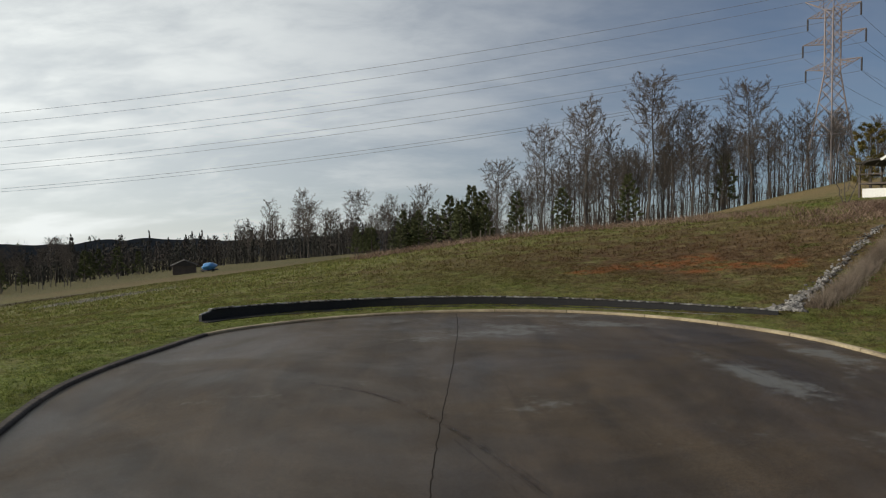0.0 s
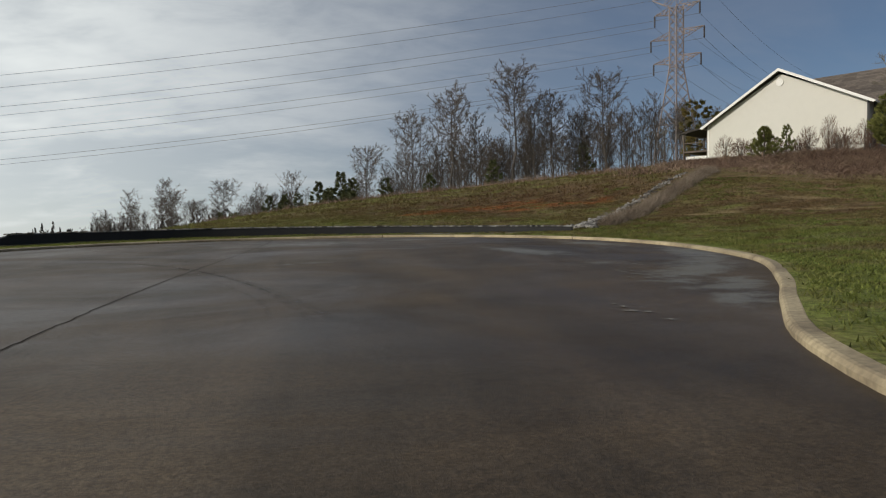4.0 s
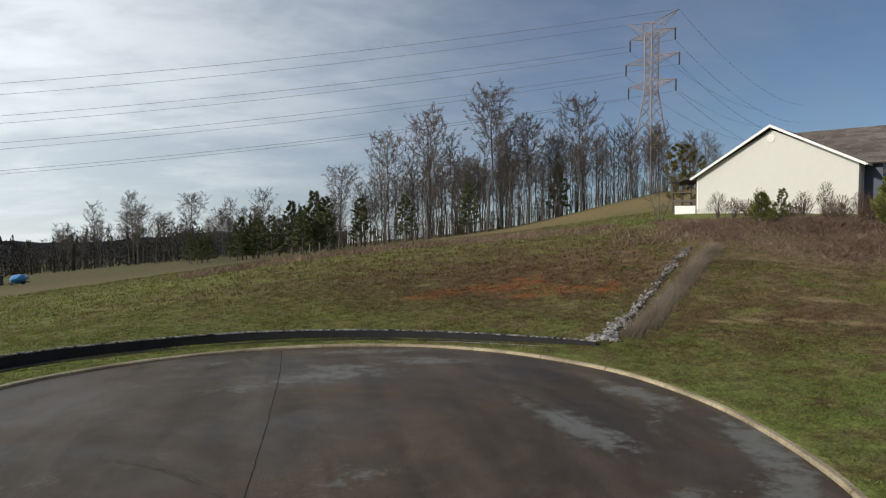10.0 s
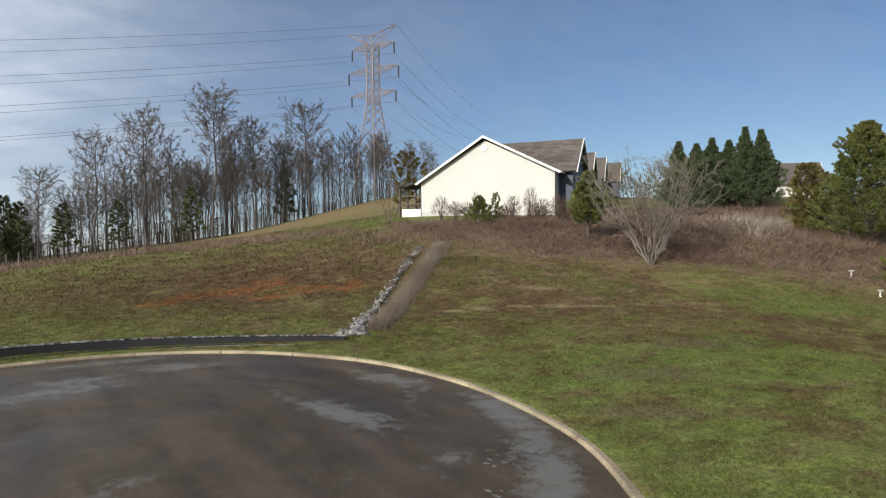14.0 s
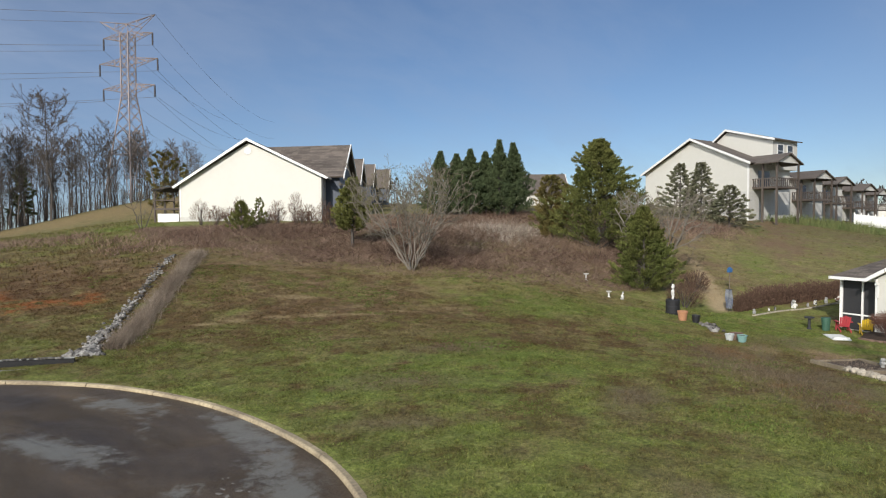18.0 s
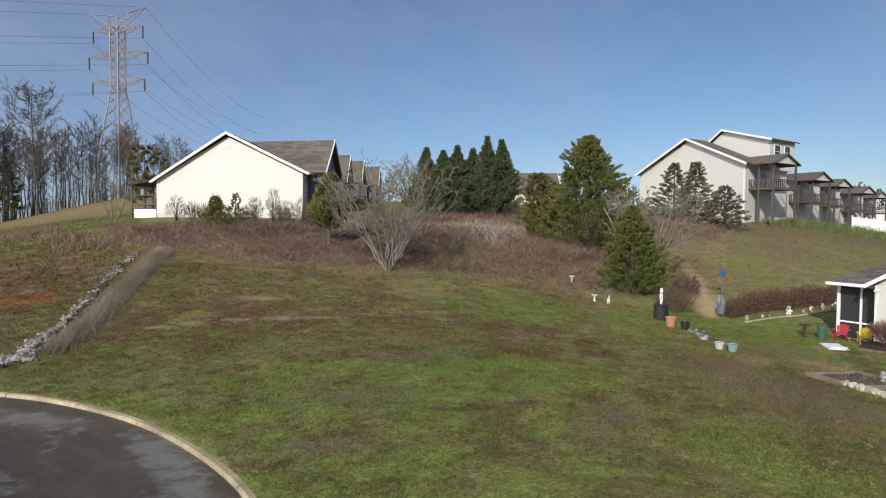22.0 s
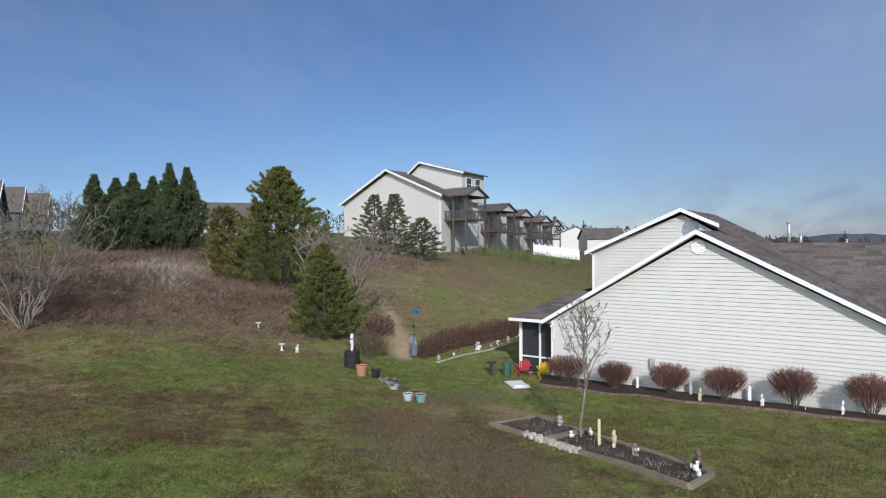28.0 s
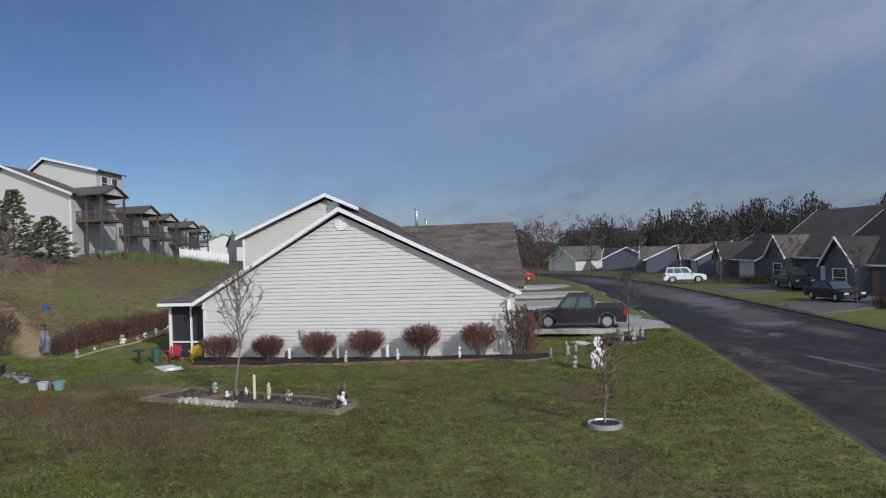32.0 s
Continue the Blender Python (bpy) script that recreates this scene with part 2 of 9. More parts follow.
def turf_material(name, blades):
    """Winter lawn: green and straw-brown drifts, bare red clay where it has slipped, dry patches."""
    m = bpy.data.materials.new(name)
    m.use_nodes = True
    nt = m.node_tree
    N, L = nt.nodes.new, nt.links.new
    b = nt.nodes["Principled BSDF"]
    co = N("ShaderNodeTexCoord").outputs["Object"]
    fray = blend_noise(nt, co, 0.5, 0.3, 0.7, 6, 3.0)
    fine = blend_noise(nt, co, 9.0, 0.33, 0.67, 8, 9.0, 0.7)
    mid = blend_noise(nt, co, 0.75, 0.45, 0.57, 10, 21.0, 0.74)
    drift = blend_noise(nt, co, 0.09, 0.38, 0.62, 6, 5.0, 0.6)
    green = mixed(nt, fine, (0.108, 0.123, 0.030), (0.245, 0.258, 0.074))
    straw = mixed(nt, fine, (0.100, 0.073, 0.036), (0.255, 0.192, 0.100))
    rust = mixed(nt, fine, (0.066, 0.039, 0.019), (0.152, 0.092, 0.046))
    # share of straw: drifts, broken up finely; the bank and the upper slopes are browner
    bank = spot(nt, co, (16.5, 42, -20), (18, 12), 0.7, fray)
    lawn_b = spot(nt, co, (22.0, 27.5, -38), (13, 6.5), 0.6, fray)
    upper = spot(nt, co, (70, 30, 0), (42, 17), 0.5, fray)
    far = spot(nt, co, (0, 0), (95, 95), 0.35)
    lean = N("ShaderNodeMath"); lean.operation = "MULTIPLY_ADD"; lean.inputs[1].default_value, lean.inputs[2].default_value = 0.62, 0.30
    L(drift, lean.inputs[0])
    col = mixed(nt, times_(nt, mid, lean.outputs[0]), green, straw)
    col = mixed(nt, times_(nt, bank, blend_noise(nt, co, 0.7, 0.10, 0.38, 8, 31.0, 0.7)), col, rust)
    col = mixed(nt, times_(nt, times_(nt, lawn_b, 0.95), blend_noise(nt, co, 0.6, 0.10, 0.40, 8, 41.0, 0.7)), col, rust)
    col = mixed(nt, times_(nt, times_(nt, upper, 0.85), blend_noise(nt, co, 0.30, 0.34, 0.56, 8, 51.0, 0.68)), col, mixed(nt, fine, (0.185, 0.145, 0.068), (0.370, 0.295, 0.145)))
    col = mixed(nt, times_(nt, times_(nt, upper, 0.9), blend_noise(nt, co, 0.2, 0.45, 0.57, 9, 81.0, 0.72)), col, mixed(nt, fine, (0.140, 0.090, 0.055), (0.265, 0.180, 0.112)))
    # bare dark-brown ground between the clumps of the lower lawn
    worn = spot(nt, co, (24, 17, -40), (21, 15), 0.5, fray)
    col = mixed(nt, times_(nt, times_(nt, worn, 0.88), blend_noise(nt, co, 0.42, 0.455, 0.56, 10, 17.0, 0.76)), col, rust)
    lush = mixed(nt, fine, (0.094, 0.134, 0.025), (0.205, 0.258, 0.060))
    for c, size, k in (((1.8, 19.3, 0), (19.0, 19.0), 0.6), ((37.0, 66.0, -30), (7.0, 4.0), 1.0), ((44.0, 10.8, 60), (8.0, 5.0), 0.9), ((39, 0.5, 20), (5, 2.5), 0.4), ((21.0, 15.5, -40), (6.0, 3.0), 0.8), ((36.5, 19.5, -50), (6.0, 3.0), 0.8)):
        col = mixed(nt, times_(nt, times_(nt, spot(nt, co, c, size, 0.35, fray), k), blend_noise(nt, co, 0.8, 0.34, 0.56, 8, 71.0, 0.7)), col, lush)
    inv = N("ShaderNodeMath"); inv.operation = "SUBTRACT"; inv.inputs[0].default_value = 1.0
    L(far, inv.inputs[1])
    col = mixed(nt, times_(nt, inv.outputs[0], 0.75), col, mixed(nt, fine, (0.072, 0.060, 0.030), (0.170, 0.140, 0.074)))
    gold = mixed(nt, fine, (0.16, 0.115, 0.05), (0.32, 0.24, 0.115))
    col = mixed(nt, times_(nt, spot(nt, co, (68, 112, 35), (34, 62), 0.4, fray), 0.9), col, gold)
    # clumps: shade between tufts is put into the colour, light tufts over dark gaps
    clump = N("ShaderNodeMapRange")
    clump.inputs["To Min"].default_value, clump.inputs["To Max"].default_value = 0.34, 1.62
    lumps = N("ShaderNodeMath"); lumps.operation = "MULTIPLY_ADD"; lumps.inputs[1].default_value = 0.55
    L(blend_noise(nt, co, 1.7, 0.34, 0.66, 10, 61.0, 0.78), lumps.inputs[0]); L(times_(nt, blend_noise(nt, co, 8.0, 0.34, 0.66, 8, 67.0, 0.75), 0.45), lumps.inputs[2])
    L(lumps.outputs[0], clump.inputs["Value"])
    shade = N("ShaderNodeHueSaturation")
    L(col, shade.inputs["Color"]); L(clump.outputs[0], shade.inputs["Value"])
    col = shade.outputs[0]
    # red clay showing where the bank has slipped
    for c, size in (((11.2, 41.5, -8), (1.5, 0.9)), ((13.5, 41.4, -10), (1.4, 1.1)), ((15.9, 42.2, -12), (1.0, 1.5)), ((17.0, 39.0, -30), (1.2, 0.8)), ((19.0, 37.7, -35), (0.7, 1.2)), ((9.0, 40.6, 0), (1.0, 0.6)), ((14.6, 38.5, -10), (1.6, 0.5))):
        col = mixed(nt, times_(nt, times_(nt, spot(nt, co, c, size, 0.6, fray), blend_noise(nt, co, 1.3, 0.42, 0.56, 9, 87.0, 0.72)), 0.95), col, mixed(nt, fine, (0.17, 0.060, 0.019), (0.34, 0.135, 0.050)))
    # pale dry scrapes on the lawn, bare earth beside the vegetable bed
    for c, size in (((23.3, 27.8, -42), (0.7, 0.3)), ((24.7, 26.6, -43), (0.6, 0.3)), ((26.0, 25.3, -43), (1.5, 0.35)), ((21.7, 28.8, -40), (0.5, 0.3)), ((20.2, 29.6, -40), (0.7, 0.25)), ((26.9, 29.8, -42), (1.4, 0.4)), ((31.1, 22.5, -45), (1.0, 0.4)), ((28.4, 24.0, -43), (0.8, 0.2)),
                    ((36.6, 8.9, 10), (1.5, 0.8)), ((37.9, 6.2, 60), (2.2, 0.7)), ((42.5, 6.5, 60), (1.6, 0.6))):
        col = mixed(nt, times_(nt, times_(nt, spot(nt, co, c, size, 0.45, fray), 0.85), blend_noise(nt, co, 1.6, 0.36, 0.52, 8, 91.0, 0.7)), col, mixed(nt, fine, (0.20, 0.15, 0.075), (0.38, 0.295, 0.165)))
    for c, size in (((51.0, 15.7, 28), (2.8, 0.75)), ((56.0, 18.2, 27), (3.2, 0.55)), ((48.4, 14.6, 20), (1.3, 0.7))):
        col = mixed(nt, times_(nt, spot(nt, co, c, size, 0.6, fray), 0.95), col, mixed(nt, fine, (0.33, 0.250, 0.140), (0.52, 0.405, 0.245)))
    for c, size in (((33.2, 8.6, 20), (2.3, 1.1)), ((40.2, 9.0, 80), (1.3, 2.4)), ((30.5, 7.4, 45), (4.5, 2.0)), ((18.6, 15.7, -45), (1.7, 0.8)), ((15.2, 12.8, -45), (1.5, 0.5)), ((24.0, 17.5, -40), (2.0, 0.8)), ((21.0, 8.5, 20), (1.8, 0.7)), ((14.5, 4.0, 60), (1.5, 0.6)), ((20.5, -6.0, 10), (2.4, 0.8)), ((28.5, -8.5, -10), (2.6, 0.7)), ((29.0, 5.5, 40), (2.6, 0.9)), ((26.0, 4.0, 40), (2.0, 0.8))):
        col = mixed(nt, times_(nt, spot(nt, co, c, size, 0.7, fray), 0.8), col, mixed(nt, fine, (0.115, 0.085, 0.050), (0.215, 0.165, 0.105)))
    # bare orange-brown earth along the lower edge of the yard
    for c, size in (((33.5, 9.2, 30), (2.6, 0.8)), ((27.0, 5.6, 25), (1.6, 0.6)), ((25.4, 3.4, 20), (1.5, 0.5)), ((38.6, 11.4, 45), (1.6, 0.6))):
        col = mixed(nt, times_(nt, times_(nt, spot(nt, co, c, size, 0.5, fray), 0.85), blend_noise(nt, co, 1.4, 0.36, 0.52, 8, 97.0, 0.7)), col, mixed(nt, fine, (0.130, 0.078, 0.036), (0.255, 0.165, 0.085)))
    # brown and greener drifts on the hillside
    for c, size in (((78, 18, 20), (7, 2.6)), ((92, 22, 10), (8, 2.0)), ((70, 26, 30), (6, 2.5))):
        col = mixed(nt, times_(nt, times_(nt, spot(nt, co, c, size, 0.6, fray), 0.8), blend_noise(nt, co, 0.5, 0.34, 0.54, 8, 13.0, 0.7)), col, mixed(nt, fine, (0.130, 0.080, 0.050), (0.250, 0.165, 0.105)))
    for c, size in (((64, 16.4, 22), (6, 1.6)), ((85, 22, 15), (5, 1.0))):
        col = mixed(nt, times_(nt, times_(nt, spot(nt, co, c, size, 0.6, fray), 0.7), blend_noise(nt, co, 0.6, 0.36, 0.56, 8, 15.0, 0.7)), col, lush)
    # gravel and stony ground in the far field
    col = mixed(nt, times_(nt, spot(nt, co, (-27, 59, 15), (4.5, 3.2), 0.4, fray), 0.9), col, mixed(nt, fine, (0.16, 0.15, 0.13), (0.28, 0.26, 0.23)))
    col = mixed(nt, times_(nt, spot(nt, co, (-42, 78, 25), (9, 5), 0.5, fray), 0.85), col, mixed(nt, fine, (0.05, 0.04, 0.03), (0.12, 0.09, 0.06)))
    col = mixed(nt, times_(nt, spot(nt, co, (-38, 105, 10), (22, 16), 0.6, fray), 0.8), col, straw)
    if blades:
        g = N("ShaderNodeNewGeometry")
        r = N("ShaderNodeMapRange")
        r.inputs["To Min"].default_value, r.inputs["To Max"].default_value = 0.66, 1.30
        L(g.outputs["Random Per Island"], r.inputs["Value"])
        h = N("ShaderNodeHueSaturation")
        L(col, h.inputs["Color"]); L(r.outputs[0], h.inputs["Value"])
        col = h.outputs[0]
    L(col, b.inputs["Base Color"])
    b.inputs["Roughness"].default_value = 0.9
    b.inputs["Specular IOR Level"].default_value = 0.15
    if blades:
        thin_leaf, share = N("ShaderNodeBsdfTranslucent"), N("ShaderNodeMixShader")
        share.inputs[0].default_value = 0.38
        L(col, thin_leaf.inputs["Color"])
        L(b.outputs[0], share.inputs[1]); L(thin_leaf.outputs[0], share.inputs[2])
        L(share.outputs[0], nt.nodes["Material Output"].inputs[0])
    n = N("ShaderNodeTexNoise")
    n.inputs["Scale"].default_value, n.inputs["Detail"].default_value, n.inputs["Roughness"].default_value = 2.6, 9, 0.7
    L(co, n.inputs["Vector"])
    bp = N("ShaderNodeBump")
    bp.inputs["Strength"].default_value, bp.inputs["Distance"].default_value = (0.0 if blades else 0.9), 0.16
    L(n.outputs["Fac"], bp.inputs["Height"]); L(bp.outputs[0], b.inputs["Normal"])
    return m


def asphalt_material():
    m = bpy.data.materials.new("asphalt")
    m.use_nodes = True
    nt = m.node_tree
    N, L = nt.nodes.new, nt.links.new
    b = nt.nodes["Principled BSDF"]
    co = N("ShaderNodeTexCoord").outputs["Object"]
    fray = blend_noise(nt, co, 0.55, 0.3, 0.7, 7, 3.0, 0.65)
    fine = blend_noise(nt, co, 38.0, 0.34, 0.66, 5, 9.0, 0.75)
    film = blend_noise(nt, co, 0.17, 0.38, 0.60, 8, 17.0, 0.62, 0.8)
    streak = blend_noise(nt, co, 0.75, 0.42, 0.62, 9, 33.0, 0.7, 1.2)
    # worn swaths that follow the turning traffic round the circle
    hub = N("ShaderNodeVectorMath"); hub.operation = "SUBTRACT"; hub.inputs[1].default_value = (1.8, 19.3, 0)
    L(co, hub.inputs[0])
    xyz = N("ShaderNodeSeparateXYZ"); L(hub.outputs[0], xyz.inputs[0])
    far_out = N("ShaderNodeVectorMath"); far_out.operation = "LENGTH"; L(hub.outputs[0], far_out.inputs[0])
    bearing = N("ShaderNodeMath"); bearing.operation = "ARCTAN2"; L(xyz.outputs[0], bearing.inputs[0]); L(xyz.outputs[1], bearing.inputs[1])
    ring = N("ShaderNodeCombineXYZ"); L(far_out.outputs["Value"], ring.inputs[0]); L(times_(nt, bearing.outputs[0], 1.6), ring.inputs[1])
    swirl = blend_noise(nt, ring.outputs[0], 0.85, 0.36, 0.64, 9, 11.0, 0.62, 0.5)
    drive = N("ShaderNodeMapping"); drive.inputs["Rotation"].default_value, drive.inputs["Scale"].default_value = (0, 0, radians(17)), (1.0, 0.16, 1)
    L(co, drive.inputs[0])
    spread = blend_noise(nt, drive.outputs[0], 0.55, 0.38, 0.62, 9, 29.0, 0.62, 0.7)
    col = mixed(nt, fine, (0.026, 0.0180, 0.0115), (0.096, 0.067, 0.043))
    col = mixed(nt, times_(nt, film, 0.7), col, mixed(nt, fine, (0.056, 0.039, 0.022), (0.140, 0.099, 0.058)))
    col = mixed(nt, times_(nt, streak, 0.35), col, mixed(nt, fine, (0.070, 0.055, 0.040), (0.120, 0.096, 0.070)))
    lanes = N("ShaderNodeMapRange")
    lanes.inputs["To Min"].default_value, lanes.inputs["To Max"].default_value = 1.38, 0.52
    both_ways = N("ShaderNodeMath"); both_ways.operation = "MULTIPLY_ADD"; both_ways.inputs[1].default_value = 0.58
    L(spread, both_ways.inputs[0]); L(times_(nt, swirl, 0.42), both_ways.inputs[2])
    L(both_ways.outputs[0], lanes.inputs["Value"])
    polish = N("ShaderNodeHueSaturation"); L(col, polish.inputs["Color"]); L(lanes.outputs[0], polish.inputs["Value"])
    # coarse stones in the worn surface
    stones = N("ShaderNodeMapRange")
    stones.inputs["To Min"].default_value, stones.inputs["To Max"].default_value = 0.74, 1.26
    L(blend_noise(nt, co, 13.0, 0.40, 0.60, 6, 57.0, 0.8), stones.inputs["Value"])
    speck = N("ShaderNodeHueSaturation"); L(polish.outputs[0], speck.inputs["Color"]); L(stones.outputs[0], speck.inputs["Value"])
    col = speck.outputs[0]
    # newer, darker asphalt along the street beyond the circle
    street = spot(nt, co, (84, -33, -10), (70, 17), 0.25, fray)
    col = mixed(nt, times_(nt, street, 0.9), col, mixed(nt, fine, (0.014, 0.0135, 0.0145), (0.050, 0.048, 0.051)))
    # broad worn lanes in the street
    for c, size in (((66, -32.2, -15), (15, 2.2)), ((47, -26.6, -17), (6, 1.7)), ((38, -25.2, -17), (2.5, 0.8)), ((92, -37, -8), (12, 2.0))):
        col = mixed(nt, times_(nt, spot(nt, co, c, size, 0.35, fray), 0.7), col, mixed(nt, fine, (0.10, 0.092, 0.082), (0.17, 0.157, 0.14)))
    dust = mixed(nt, fine, (0.130, 0.128, 0.112), (0.215, 0.210, 0.185))
    scuffs = blend_noise(nt, co, 1.9, 0.36, 0.64, 11, 27.0, 0.74)
    heap = None
    for c, size, k in (((10.1, 11.2, 56), (2.5, 0.75), 1.0), ((8.65, 18.6, -84), (2.7, 0.6), 1.0), ((2.6, 26.2, 5), (2.6, 0.9), 0.75), ((4.6, 30.2, -5), (2.4, 0.5), 0.8), ((6.4, 28.2, -20), (1.6, 0.5), 0.7), ((11.9, 21.1, -77), (1.6, 0.6), 1.0),
                       ((9.4, 8.8, 60), (1.6, 0.5), 0.9), ((8.3, 7.0, 58), (1.3, 0.45), 0.8), ((8.8, 13.2, 30), (0.7, 0.45), 0.7), ((12.4, 15.6, 75), (2.2, 0.6), 1.0), ((11.2, 12.9, 63), (1.8, 0.55), 0.95), ((1.6, 25.6, 10), (1.4, 0.8), 0.75), ((6.6, 27.7, -15), (1.5, 0.6), 0.85), ((3.1, 27.4, 0), (1.6, 0.6), 0.85), ((8.0, 27.2, -40), (1.5, 0.4), 0.65), ((2.4, 16.2, 30), (1.4, 0.7), 0.5),
                       ((-4.2, 17.4, 25), (2.8, 0.6), 0.4), ((-0.4, 25.0, 10), (1.6, 0.6), 0.6), ((-2.0, 29.0, 15), (2.4, 0.5), 0.5), ((-7.6, 22, 65), (3.2, 1.1), 0.35), ((5.4, 13.2, 40), (1.6, 0.8), 0.3), ((11.2, 19.0, 70), (2.0, 0.3), 0.5),
                       ((42.0, -24.8, -60), (1.5, 1.1), 1.25), ((37.8, -22.3, -40), (0.8, 0.4), 1.2), ((58, -30.4, -15), (9, 1.5), 1.05), ((29.6, -19.2, -2), (1.8, 0.16), 1.2), ((33, -17.6, -17), (4, 0.7), 0.6), ((28.5, -16.8, -5), (2.6, 0.4), 0.6), ((24.5, -17.8, -10), (1.5, 0.5), 0.5), ((40, -22, -17), (3, 0.9), 0.6), ((23, -21, 20), (2.5, 0.5), 0.5)):
        worn = times_(nt, spot(nt, co, c, size, 0.85, fray), k)
        if heap is None:
            heap = worn
        else:
            top = N("ShaderNodeMath"); top.operation = "MAXIMUM"
            L(heap, top.inputs[0]); L(worn, top.inputs[1])
            heap = top.outputs[0]
    # the film of dust has torn, sharp edges
    grit = N("ShaderNodeMath"); grit.operation = "MULTIPLY_ADD"; grit.inputs[1].default_value = 0.30
    L(blend_noise(nt, co, 9.0, 0.3, 0.7, 6, 47.0, 0.75), grit.inputs[0]); L(heap, grit.inputs[2])
    both = N("ShaderNodeMath"); both.operation = "MULTIPLY_ADD"; both.inputs[1].default_value = 0.75
    L(scuffs, both.inputs[0]); L(grit.outputs[0], both.inputs[2])
    torn = N("ShaderNodeMapRange")
    torn.inputs["From Min"].default_value, torn.inputs["From Max"].default_value = 0.92, 1.36
    torn.inputs["To Max"].default_value = 0.85
    L(both.outputs[0], torn.inputs["Value"])
    col = mixed(nt, torn.outputs[0], col, dust)
    L(col, b.inputs["Base Color"])
    r = N("ShaderNodeMapRange")
    r.inputs["To Min"].default_value, r.inputs["To Max"].default_value = 0.40, 0.62
    L(film, r.inputs["Value"])
    dull = N("ShaderNodeMath"); dull.operation = "MULTIPLY_ADD"; dull.inputs[1].default_value = 0.30
    L(street, dull.inputs[0]); L(r.outputs[0], dull.inputs[2]); L(dull.outputs[0], b.inputs["Roughness"])
    b.inputs["Specular IOR Level"].default_value = 0.25
    bp = N("ShaderNodeBump")
    bp.inputs["Strength"].default_value, bp.inputs["Distance"].default_value = 0.5, 0.006
    L(fine, bp.inputs["Height"]); L(bp.outputs[0], b.inputs["Normal"])
    return m


